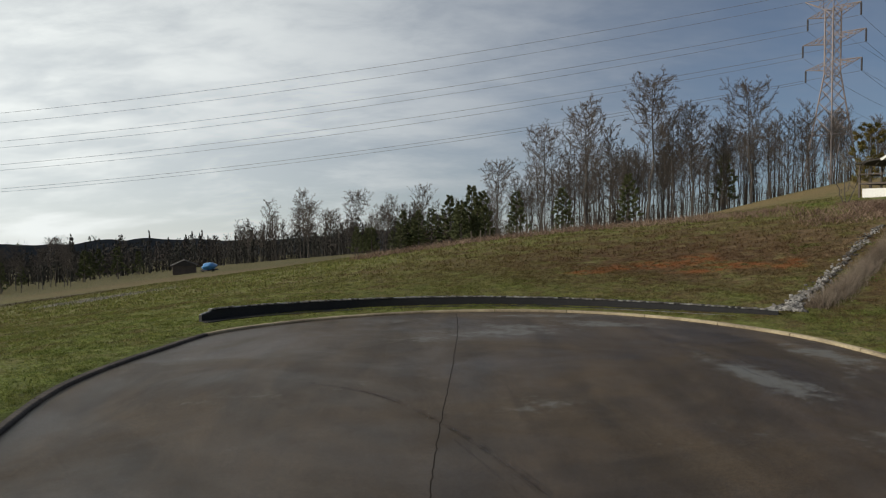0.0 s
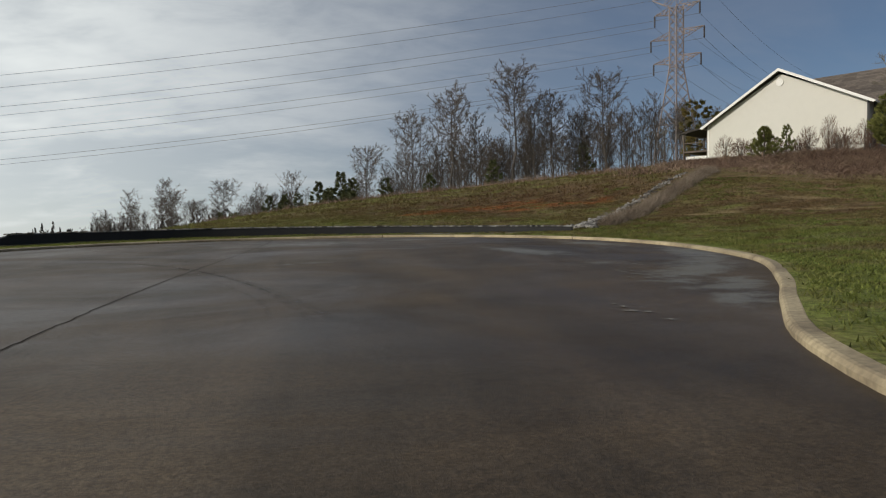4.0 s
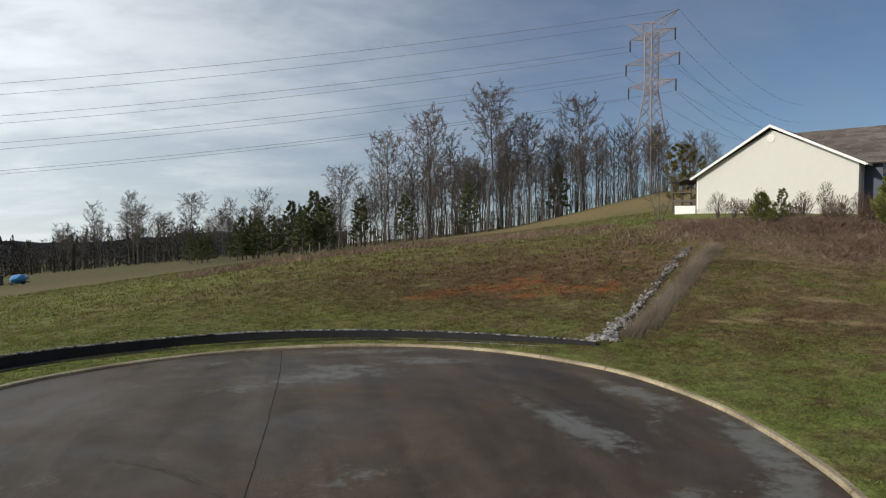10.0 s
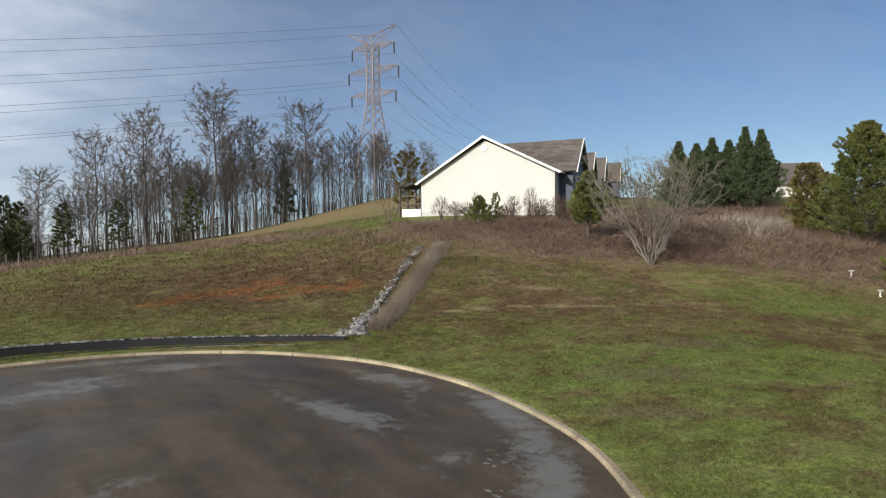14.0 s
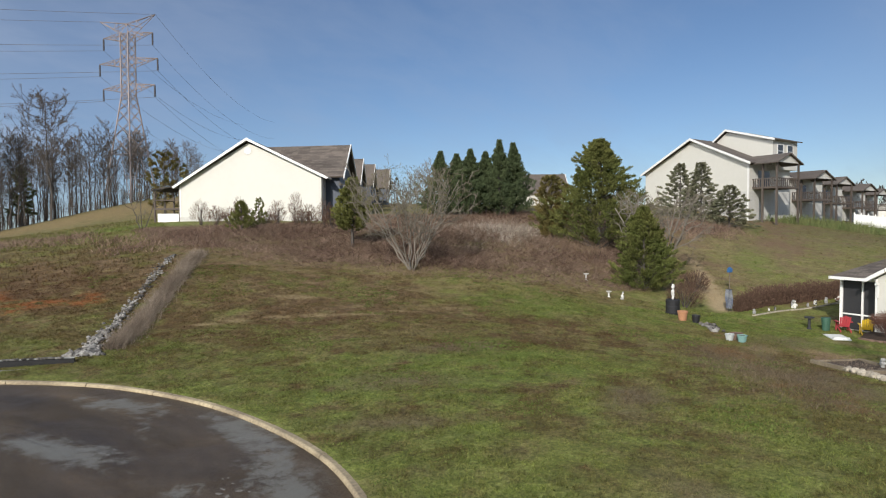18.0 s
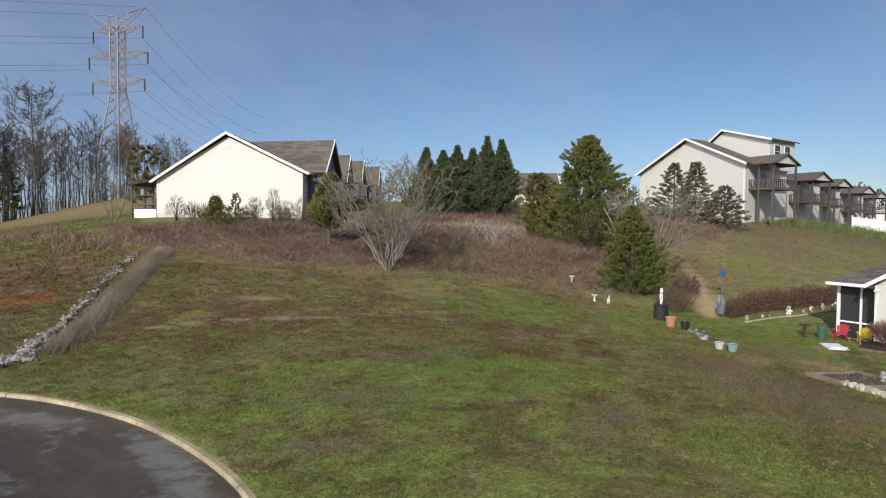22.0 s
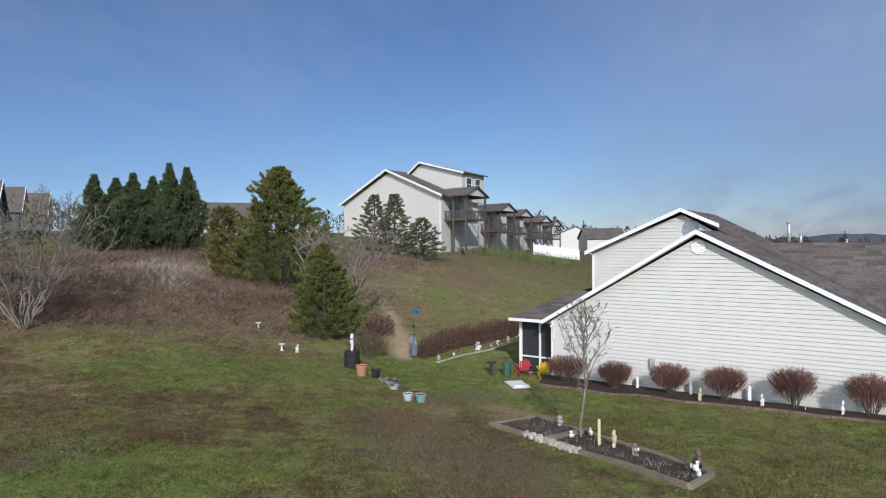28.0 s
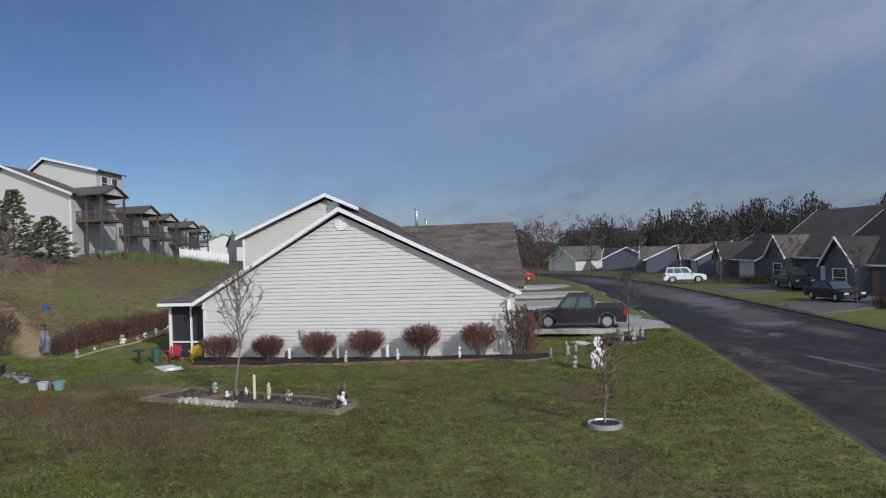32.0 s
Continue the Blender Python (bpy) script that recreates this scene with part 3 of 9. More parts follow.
M = {
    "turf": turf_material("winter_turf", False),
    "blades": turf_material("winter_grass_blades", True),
    "asphalt": asphalt_material(),
    "tar": mat("tar", (0.038, 0.029, 0.022), 0.9, 0.4, 5, spec=0.15),
    "dust": mat("pale_worn_spot", (0.22, 0.205, 0.18), 0.9, 0.35, 5),
    "kerb": mat("kerb_concrete", (0.42, 0.345, 0.220), 0.85, 0.25, 3, 0.25, second=(0.25, 0.200, 0.130), obj=0.10),
    "concrete": mat("concrete", (0.46, 0.44, 0.40), 0.85, 0.18, 1.5, 0.2, second=(0.36, 0.34, 0.30)),
    "black_liner": mat("black_liner", (0.020, 0.020, 0.021), 0.65, 0.35, 5, 0.3),
    "grey_edge": mat("grey_edge_strip", (0.27, 0.27, 0.255), 0.7, 0.3, 6, 0.2),
    "rock": mat("riprap_rock", (0.245, 0.235, 0.215), 0.85, 0.25, 5, 0.4, second=(0.09, 0.08, 0.07), island=0.8),
    "brush": mat("dry_brush", (0.190, 0.128, 0.096), 0.95, 0.3, 1.2, 0, second=(0.250, 0.178, 0.132), island=0.55, spec=0.1),
    "straw_tall": mat("dry_tall_grass", (0.255, 0.185, 0.130), 0.95, 0.25, 1.2, 0, second=(0.20, 0.140, 0.098), island=0.4, spec=0.1),
    "ditch_weed": mat("ditch_weed", (0.262, 0.215, 0.165), 0.95, 0.25, 1.2, 0, second=(0.180, 0.142, 0.108), island=0.4, spec=0.1),
    "bark": mat("grey_bark", (0.105, 0.092, 0.080), 0.95, 0.3, 3, 0.3, second=(0.07, 0.061, 0.053)),
    "twig": mat("bare_twigs", (0.122, 0.106, 0.094), 0.95, 0.25, 2, 0, second=(0.145, 0.124, 0.105), obj=0.15, spec=0.1),
    "pale_bark": mat("pale_bark", (0.225, 0.200, 0.164), 0.9, 0.25, 4, 0.3, second=(0.13, 0.114, 0.094)),
    "pale_twig": mat("pale_twigs", (0.190, 0.168, 0.130), 0.9, 0.25, 3, 0, spec=0.1),
    "cedar": mat("cedar_leaf", (0.104, 0.122, 0.034), 0.9, 0.3, 2, 0, second=(0.140, 0.142, 0.044), island=0.4, spec=0.15),
    "cedar_brown": mat("bronzed_cedar_leaf", (0.150, 0.115, 0.038), 0.9, 0.3, 2, 0, second=(0.100, 0.096, 0.034), island=0.4, spec=0.15),
    "cypress": mat("cypress_leaf", (0.066, 0.090, 0.042), 0.9, 0.3, 2, 0, second=(0.085, 0.108, 0.048), island=0.4, spec=0.15),
    "pine": mat("pine_needle", (0.088, 0.104, 0.046), 0.9, 0.3, 2, 0, second=(0.110, 0.118, 0.055), island=0.35, spec=0.15),
    "fir": mat("grey_green_fir_needle", (0.175, 0.180, 0.112), 0.9, 0.3, 2, 0, second=(0.200, 0.196, 0.125), island=0.35, spec=0.15),
    "weed": mat("coarse_weed_leaf", (0.105, 0.140, 0.034), 0.9, 0.3, 1.0, 0, second=(0.145, 0.150, 0.050), island=0.5, spec=0.1),
    "far_wood": mat("far_bare_wood", (0.078, 0.067, 0.061), 1.0, 0.3, 0.3, 0, second=(0.050, 0.053, 0.046), island=0.3, spec=0.05),
    "street_wood": mat("dark_mixed_wood", (0.058, 0.052, 0.046), 1.0, 0.3, 0.25, 0, second=(0.036, 0.043, 0.033), island=0.3, spec=0.05),
    # blue-grey colour stands in for the haze over the distant hills
    "hazy_far_hill": mat("hazy_far_hill", (0.085, 0.095, 0.11), 1.0, 0.15, 0.01, 0, second=(0.07, 0.08, 0.095), spec=0.0),
    "siding": mat("cream_vinyl_siding", (0.585, 0.570, 0.515), 0.55, 0.03, 0.5, 0.0, second=(0.56, 0.545, 0.49), spec=0.35),
    # blue-grey siding darkened so the colour carries the shade on street fronts
    "siding_grey_shaded": mat("blue_grey_siding_shaded", (0.090, 0.104, 0.130), 0.6, 0.06, 0.8, 0.03),
    "trim": mat("white_trim", (0.80, 0.79, 0.75), 0.5, 0.05, 1.5, 0.03),
    "roof": mat("brown_grey_shingle", (0.152, 0.126, 0.106), 0.95, 0.3, 2.2, 0.3, second=(0.120, 0.101, 0.086), island=0.3),
    "roof_dark": mat("dark_shingle", (0.060, 0.052, 0.046), 0.95, 0.3, 2.2, 0.3, second=(0.045, 0.040, 0.036), island=0.25),
    "soffit": mat("soffit", (0.62, 0.60, 0.55), 0.7, 0.06, 2, 0.03),
    "foundation": mat("grey_block", (0.55, 0.54, 0.50), 0.9, 0.15, 2, 0.25),
    "deck_wood": mat("weathered_deck_wood", (0.118, 0.095, 0.078), 0.85, 0.3, 3, 0.2, second=(0.092, 0.074, 0.062)),
    "bed_timber": mat("weathered_timber", (0.25, 0.205, 0.140), 0.9, 0.25, 4, 0.3, second=(0.17, 0.135, 0.092), obj=0.15),
    "bed_stone": mat("bed_stone", (0.42, 0.37, 0.29), 0.9, 0.25, 3, 0.3, obj=0.25),
    "mulch": mat("dark_mulch", (0.050, 0.032, 0.022), 0.95, 0.45, 6, 0.6, island=0.3),
    "soil": mat("dark_garden_soil", (0.060, 0.042, 0.030), 0.95, 0.4, 5, 0.6),
    "brick_edge": mat("red_brick_edging", (0.19, 0.125, 0.095), 0.9, 0.25, 4, 0.25, obj=0.25),
    "shrub": mat("reddish_bare_shrub", (0.135, 0.068, 0.054), 0.95, 0.3, 3, 0, second=(0.165, 0.092, 0.070), island=0.4, spec=0.1),
    "hedge": mat("brown_leafed_hedge", (0.105, 0.066, 0.048), 0.95, 0.3, 2, 0, second=(0.135, 0.085, 0.060), island=0.45, spec=0.1),
    "green_leaf": mat("green_leaf", (0.060, 0.095, 0.026), 0.85, 0.3, 2, 0, island=0.4, spec=0.2),
    "late_leaf": mat("late_olive_leaf", (0.135, 0.120, 0.052), 0.9, 0.3, 2, 0, second=(0.105, 0.105, 0.042), island=0.4, spec=0.1),
    "young_pine": mat("yellow_green_needle", (0.145, 0.150, 0.046), 0.9, 0.3, 2, 0, second=(0.115, 0.125, 0.04), island=0.4, spec=0.1),
    "undergrowth": mat("grey_brown_undergrowth", (0.105, 0.080, 0.062), 1.0, 0.3, 0.3, 0, second=(0.08, 0.068, 0.05), island=0.35, spec=0.05),
    "kerb_dark": mat("darker_kerb_concrete", (0.115, 0.095, 0.075), 0.9, 0.3, 3, 0.25, second=(0.07, 0.058, 0.048), obj=0.12),
    "pale_grass": mat("pale_green_tall_grass", (0.105, 0.140, 0.050), 0.9, 0.3, 2, 0, second=(0.15, 0.155, 0.065), island=0.4, spec=0.1),
    # drives across the street: the houses' shade is put into this darker colour
    "shaded_concrete": mat("grey_concrete_shaded", (0.155, 0.148, 0.138), 0.9, 0.25, 1.0, 0.2, second=(0.11, 0.105, 0.098)),
    "siding_pale": mat("pale_cream_siding", (0.605, 0.590, 0.532), 0.55, 0.015, 0.5, 0.0, second=(0.595, 0.58, 0.52), spec=0.35),
    "bleached": mat("bleached_dead_grass", (0.40, 0.345, 0.280), 0.95, 0.3, 1.2, 0, second=(0.27, 0.225, 0.175), island=0.5, spec=0.1),
    "dead_weed": mat("grey_dead_weed", (0.165, 0.130, 0.082), 0.95, 0.3, 1.5, 0, second=(0.115, 0.090, 0.056), island=0.5, spec=0.1),
    # pale teal base colour holds the sky's reflection on the panes
    "car_glass": mat("sky_toned_car_glass", (0.150, 0.190, 0.195), 0.05, 0.05, 2, 0.0, spec=1.0),
    "flare": mat("grey_cladding", (0.075, 0.072, 0.072), 0.45, 0.1, 3, 0.02),
    "steel": mat("galvanised_steel", (0.36, 0.30, 0.275), 0.55, 0.15, 2, 0, metal=0.35),
    "insulator": mat("insulator", (0.055, 0.05, 0.05), 0.5, 0.2, 4, 0),
    "cable": mat("aluminium_cable", (0.23, 0.23, 0.24), 0.6, 0.1, 2, 0, metal=0.2),
    "pipe": mat("vent_pipe_metal", (0.50, 0.50, 0.50), 0.4, 0.1, 3, 0.02, metal=0.5),
    "white_paint": mat("white_paint", (0.78, 0.78, 0.75), 0.55, 0.06, 4, 0.05),
    "white_stone": mat("white_plaster_ornament", (0.72, 0.71, 0.67), 0.75, 0.12, 6, 0.15),
    "grey_stone": mat("grey_stone_ornament", (0.33, 0.33, 0.31), 0.85, 0.2, 6, 0.2),
    "cream_paint": mat("cream_paint", (0.60, 0.52, 0.33), 0.65, 0.15, 6, 0.1),
    "red_plastic": mat("red_plastic", (0.50, 0.06, 0.075), 0.45, 0.08, 4, 0.03),
    "yellow_plastic": mat("yellow_plastic", (0.70, 0.46, 0.035), 0.45, 0.08, 4, 0.03),
    "green_plastic": mat("green_plastic", (0.045, 0.11, 0.075), 0.5, 0.1, 4, 0.03),
    "teal_plastic": mat("teal_plastic", (0.17, 0.30, 0.275), 0.55, 0.1, 4, 0.05),
    "pale_plastic": mat("pale_grey_plastic", (0.44, 0.46, 0.45), 0.55, 0.1, 4, 0.05),
    "black_plastic": mat("black_plastic", (0.022, 0.022, 0.024), 0.5, 0.2, 4, 0.05),
    "terracotta": mat("terracotta", (0.40, 0.20, 0.105), 0.85, 0.15, 5, 0.15),
    "flag": mat("blue_grey_banner_cloth", (0.45, 0.46, 0.48), 0.9, 0.25, 6, 0.1, second=(0.10, 0.14, 0.24)),
    "blue_paint": mat("bright_blue_paint", (0.035, 0.12, 0.28), 0.5, 0.1, 4, 0.03),
    "tyre": mat("tyre_rubber", (0.022, 0.022, 0.023), 0.8, 0.15, 6, 0.1),
    "rim": mat("alloy_rim", (0.55, 0.56, 0.57), 0.35, 0.08, 6, 0, metal=0.7),
    "car_grey": mat("grey_car_paint", (0.040, 0.037, 0.039), 0.22, 0.05, 2, 0, metal=0.3, spec=0.6),
    "car_white": mat("white_car_paint", (0.74, 0.75, 0.76), 0.3, 0.03, 2, 0, spec=0.6),
    "car_black": mat("black_car_paint", (0.016, 0.016, 0.020), 0.22, 0.05, 2, 0, spec=0.7),
    "car_red": mat("red_car_paint", (0.42, 0.03, 0.03), 0.3, 0.05, 2, 0, spec=0.6),
    "car_blue": mat("blue_car_paint", (0.10, 0.32, 0.62), 0.3, 0.05, 2, 0, spec=0.6),
    "dark_trim": mat("dark_trim", (0.03, 0.03, 0.032), 0.6, 0.1, 4, 0.02),
    "tail_lamp": mat("red_lamp_lens", (0.45, 0.02, 0.02), 0.25, 0.05, 4, 0),
    "head_lamp": mat("clear_lamp_lens", (0.70, 0.72, 0.74), 0.2, 0.05, 4, 0),
    "fence_wood": mat("grey_fence_wood", (0.16, 0.135, 0.11), 0.9, 0.25, 3, 0.2, obj=0.2),
    "door": mat("garage_door_paint", (0.60, 0.60, 0.58), 0.6, 0.06, 2, 0.03),
}


def glass_material():
    m = bpy.data.materials.new("window_glass")
    m.use_nodes = True
    b = m.node_tree.nodes["Principled BSDF"]
    b.inputs["Base Color"].default_value = (0.030, 0.036, 0.042, 1)
    b.inputs["Roughness"].default_value, b.inputs["Specular IOR Level"].default_value = 0.06, 0.8
    return m


M["glass"] = glass_material()


def rubber_film():
    """Tyre rubber rubbed thinly into the asphalt, broken up so that the road shows through."""
    m = bpy.data.materials.new("rubber_film")
    m.use_nodes = True
    nt = m.node_tree
    N, L = nt.nodes.new, nt.links.new
    b, out = nt.nodes["Principled BSDF"], nt.nodes["Material Output"]
    b.inputs["Base Color"].default_value, b.inputs["Roughness"].default_value = (0.020, 0.016, 0.013, 1), 0.6
    n = N("ShaderNodeTexNoise")
    n.inputs["Scale"].default_value, n.inputs["Detail"].default_value = 2.2, 8
    L(N("ShaderNodeTexCoord").outputs["Object"], n.inputs["Vector"])
    r = N("ShaderNodeMapRange")
    r.inputs["From Min"].default_value, r.inputs["From Max"].default_value = 0.35, 0.7
    r.inputs["To Min"].default_value, r.inputs["To Max"].default_value = 0.0, 0.24
    L(n.outputs["Fac"], r.inputs["Value"])
    mix, clear = N("ShaderNodeMixShader"), N("ShaderNodeBsdfTransparent")
    L(r.outputs[0], mix.inputs[0]); L(clear.outputs[0], mix.inputs[1]); L(b.outputs[0], mix.inputs[2])
    L(mix.outputs[0], out.inputs[0])
    return m


M["tyre_mark"] = rubber_film()

# ======== building helpers ========
def box(bm, x0, x1, y0, y1, z0, z1, f=None):
    """A box; f moves its corners (a function of a Vector)."""
    c = [Vector((x, y, z)) for z in (z0, z1) for y in (y0, y1) for x in (x0, x1)]
    v = [bm.verts.new(f(p) if f else p) for p in c]
    for q in ((0, 2, 3, 1), (4, 5, 7, 6), (0, 1, 5, 4), (2, 6, 7, 3), (0, 4, 6, 2), (1, 3, 7, 5)):
        bm.faces.new([v[i] for i in q])


def prism(bm, poly, y0, y1, f=None):
    """A polygon in x, z pushed from y0 to y1."""
    a = [Vector((x, y0, z)) for x, z in poly]
    b = [Vector((x, y1, z)) for x, z in poly]
    va = [bm.verts.new(f(p) if f else p) for p in a]
    vb = [bm.verts.new(f(p) if f else p) for p in b]
    bm.faces.new(va)
    bm.faces.new(vb[::-1])
    n = len(poly)
    for i in range(n):
        bm.faces.new((va[i], vb[i], vb[(i + 1) % n], va[(i + 1) % n]))


def rod(bm, p, q, r0, r1=None, n=4, f=None):
    """A tapered rod between two points, closed at its ends."""
    p, q = Vector(p), Vector(q)
    if f:
        p, q = f(p), f(q)
    r1 = r0 if r1 is None else r1
    d = (q - p)
    if d.length < 1e-6:
        return
    d.normalize()
    s = d.orthogonal().normalized()
    t = d.cross(s)
    a, b = [], []
    for i in range(n):
        w = 2 * math.pi * (i + 0.5) / n
        o = s * math.cos(w) + t * math.sin(w)
        a.append(bm.verts.new(p + o * r0))
        b.append(bm.verts.new(q + o * r1))
    for i in range(n):
        bm.faces.new((a[i], a[(i + 1) % n], b[(i + 1) % n], b[i]))
    if n > 2:
        bm.faces.new(a[::-1])
        bm.faces.new(b)


def lathe(bm, profile, n=16, o=(0, 0, 0)):
    """Turn a list of (radius, z) round the z axis."""
    o = Vector(o)
    rings = []
    for r, z in profile:
        rings.append([bm.verts.new(o + Vector((r * math.cos(2 * math.pi * i / n), r * math.sin(2 * math.pi * i / n), z))) for i in range(n)])
    for a, b in zip(rings, rings[1:]):
        for i in range(n):
            bm.faces.new((a[i], a[(i + 1) % n], b[(i + 1) % n], b[i]))
    bm.faces.new(rings[0][::-1])
    bm.faces.new(rings[-1])


def blob(bm, c, size, seed=0, sub=2, rough=0.25):
    """A lumpy closed form."""
    r = bmesh.ops.create_icosphere(bm, subdivisions=sub, radius=1.0)
    for v in r["verts"]:
        k = 1 + rough * noise.noise(v.co * 1.7 + Vector((seed * 3.1, seed, 0)))
        v.co = Vector((v.co.x * size[0] * k, v.co.y * size[1] * k, v.co.z * size[2] * k)) + Vector(c)


def mesh_of(name, bm, material, smooth=False):
    me = bpy.data.meshes.new(name)
    bmesh.ops.recalc_face_normals(bm, faces=bm.faces)
    bm.to_mesh(me)
    bm.free()
    me.materials.append(material)
    if smooth:
        me.polygons.foreach_set("use_smooth", [True] * len(me.polygons))
    return me


def part(name, bm, material, parent, label="", smooth=False):
    """Link a bmesh as one mesh object under a thing or a part."""
    ob = new(name, mesh_of(name, bm, material, smooth))
    ob.parent = parent
    if label:
        tagged(ob, label)
    return ob


def boxes(name, material, parent, *bs, f=None, label=""):
    bm = bmesh.new()
    for b in bs:
        box(bm, *b, f=f)
    return part(name, bm, material, parent, label)


def rods(name, material, parent, r, *pairs, n=6, f=None, label=""):
    bm = bmesh.new()
    for p, q in pairs:
        rod(bm, p, q, r, n=n, f=f)
    return part(name, bm, material, parent, label)


def thing(name, label, category, place=(0, 0, 0), turn=0.0, group="", kind=""):
    ob = new(name)
    ob.empty_display_size = 0.2
    ob.matrix_basis = pose(*place, 0, 0, turn)
    return tagged(ob, label, category, group, kind)


def soup(name, verts, faces, material, parent=None):
    """One mesh from arrays of corners and faces."""
    me = bpy.data.meshes.new(name)
    me.from_pydata([tuple(v) for v in verts], [], faces)
    me.materials.append(material)
    ob = new(name, me)
    ob.parent = parent
    return ob


def curve_through(points, step=0.5):
    """A smooth line through points of the plan, in even steps."""
    p = np.array(points, float)
    p = np.vstack([2 * p[0] - p[1], p, 2 * p[-1] - p[-2]])
    out = []
    for a, b, c, d in zip(p, p[1:], p[2:], p[3:]):
        n = max(2, int(np.hypot(*(c - b)[:2]) / step))
        for t in np.arange(n) / n:
            out.append(0.5 * (2 * b + (c - a) * t + (2 * a - 5 * b + 4 * c - d) * t * t + (3 * b - a - 3 * c + d) * t ** 3))
    out.append(p[-2])
    return np.array(out)


# ======== lie of the land ========
# the road's edge: down the street, round the turning circle, back along the far side of the street
EDGE_R = curve_through([(150, 2), (139, -18), (125, -30), (111, -34.6), (97, -33.8), (80, -30.2), (59, -24.0), (42.8, -19.6), (28.9, -14.9), (20.4, -11.9), (15.7, -9.9), (10.8, -7.2), (7.2, -3.4), (6.1, 0.6), (6.8, 3.6), (8.3, 6.1), (10.0, 8.6), (12.2, 12.6),
                        (13.3, 17.5), (13.2, 21.6), (12.2, 25.0), (9.6, 28.7), (5.8, 31.0), (1.1, 31.6), (-3.7, 30.3), (-7.8, 27.2), (-9.0, 23.6), (-9.7, 18.6), (-8.9, 13.7), (-7.6, 8.0), (-5.3, 1.0)], 0.5)
EDGE_L = curve_through([(-5.3, 1.0), (-1.0, -7.0), (6.0, -15.0), (16.0, -21.0), (29.8, -25.3), (42.7, -29.0), (56.0, -32.6), (72.0, -36.6), (87, -39.6), (99, -41.0), (113, -41.2), (130, -36.5), (146, -23), (158, -2)], 0.8)
EDGE = np.vstack([EDGE_R, EDGE_L[1:]])

CENTRE = (2.5, 0.0)
RADII = (0, 18, 26, 34, 46, 60, 80, 110, 200, 400)
LAND = {   # heights outwards from the turning circle, by bearing
    -60: (0, 0, 0.0, -0.5, -1.5, -2.5, -4, -7, -16, -30),
    -35: (0, 0, 0.1, -0.3, -1.4, -2.8, -4.6, -7, -15, -28),
    -14: (0, 0, 0.1, 0.2, 0.0, -0.5, -1.6, -3.8, -8.5, -22),
    2: (0, 0, 0.1, 0.3, 1.1, 2.0, 1.3, -1.0, -5.5, -14),
    18: (0, 0, 0.1, 0.4, 1.6, 3.5, 3.4, 2.4, 0.6, -4),
    31: (0, 0.1, 0.1, 0.6, 3.1, 4.7, 5.6, 8.0, 13, 12),
    44: (0, 0.25, 0.35, 0.9, 2.3, 4.6, 6.2, 7.5, 10, 12),
    57: (0, 0.3, 0.4, 0.5, 1.9, 4.6, 7.0, 7.8, 9, 12),
    68: (0, 0.3, 0.15, -0.2, -0.1, 2.4, 5.4, 7.6, 9, 12),
    80: (0, 0.2, -0.05, -0.85, -0.95, 0.5, 2.8, 4.6, 6, 8),
    97: (0, 0.0, -0.15, -0.55, -0.65, -0.6, -0.3, -0.4, -1.2, -3),
    130: (0, 0.0, 0.0, -0.1, -0.1, 0.0, 0.0, -0.4, -1.4, -4),
}


@lru_cache
def land_grid():
    """The table above, made smooth: a grid by bearing (2 degrees) and distance."""
    azs = np.arange(-180, 181, 2.0)
    rad = np.concatenate([np.arange(0, 120, 2.0), 120 * 1.06 ** np.arange(0, 62)])
    keys = sorted(LAND)
    rows = np.array([np.interp(rad, RADII, LAND[k]) for k in keys])
    far = np.maximum(rad - 400, 0)
    rows += far[None] * np.array([np.interp(k, [-60, 20, 60, 130], [-0.055, -0.055, 0.0, 0.0]) for k in keys])[:, None]
    g = np.array([[np.interp(a, [-180] + keys + [180], [rows[0, j]] + list(rows[:, j]) + [rows[0, j]]) for a in azs] for j in range(len(rad))])
    for _ in range(3):
        g[1:-1] = (g[:-2] + 2 * g[1:-1] + g[2:]) / 4
    for _ in range(5):
        g = (np.roll(g, 1, 1) + 2 * g + np.roll(g, -1, 1)) / 4
    return azs, rad, g


def edge_distance(x, y):
    """Distance to the road's edge, negative on the road."""
    x, y = np.atleast_1d(x).astype(float), np.atleast_1d(y).astype(float)
    best, inside = np.full(x.shape, 1e9), np.zeros(x.shape, bool)
    loop = np.vstack([EDGE[::2], EDGE[:1]])
    if x.size == 1:
        # one place: all sides of the outline at once
        (ax, ay), e = loop[:-1].T, np.diff(loop, axis=0).T
        t = np.clip(((x - ax) * e[0] + (y - ay) * e[1]) / (e[0] ** 2 + e[1] ** 2 + 1e-12), 0, 1)
        d = np.sqrt(((x - ax - t * e[0]) ** 2 + (y - ay - t * e[1]) ** 2).min())
        cross = (ay > y) != (loop[1:, 1] > y)
        hits = cross & (x < e[0] * (y - ay) / np.where(cross, e[1], 1.0) + ax)
        return np.array([-d if hits.sum() % 2 else d]).reshape(x.shape)
    for (ax, ay), (bx, by) in zip(loop, loop[1:]):
        ex, ey = bx - ax, by - ay
        t = np.clip(((x - ax) * ex + (y - ay) * ey) / (ex * ex + ey * ey + 1e-12), 0, 1)
        best = np.minimum(best, (x - ax - t * ex) ** 2 + (y - ay - t * ey) ** 2)
        cross = (ay > y) != (by > y)
        with np.errstate(divide="ignore", invalid="ignore"):
            inside ^= cross & (x < (bx - ax) * (y - ay) / (by - ay + 1e-12) + ax)
    d = np.sqrt(best)
    return np.where(inside, -d, d)


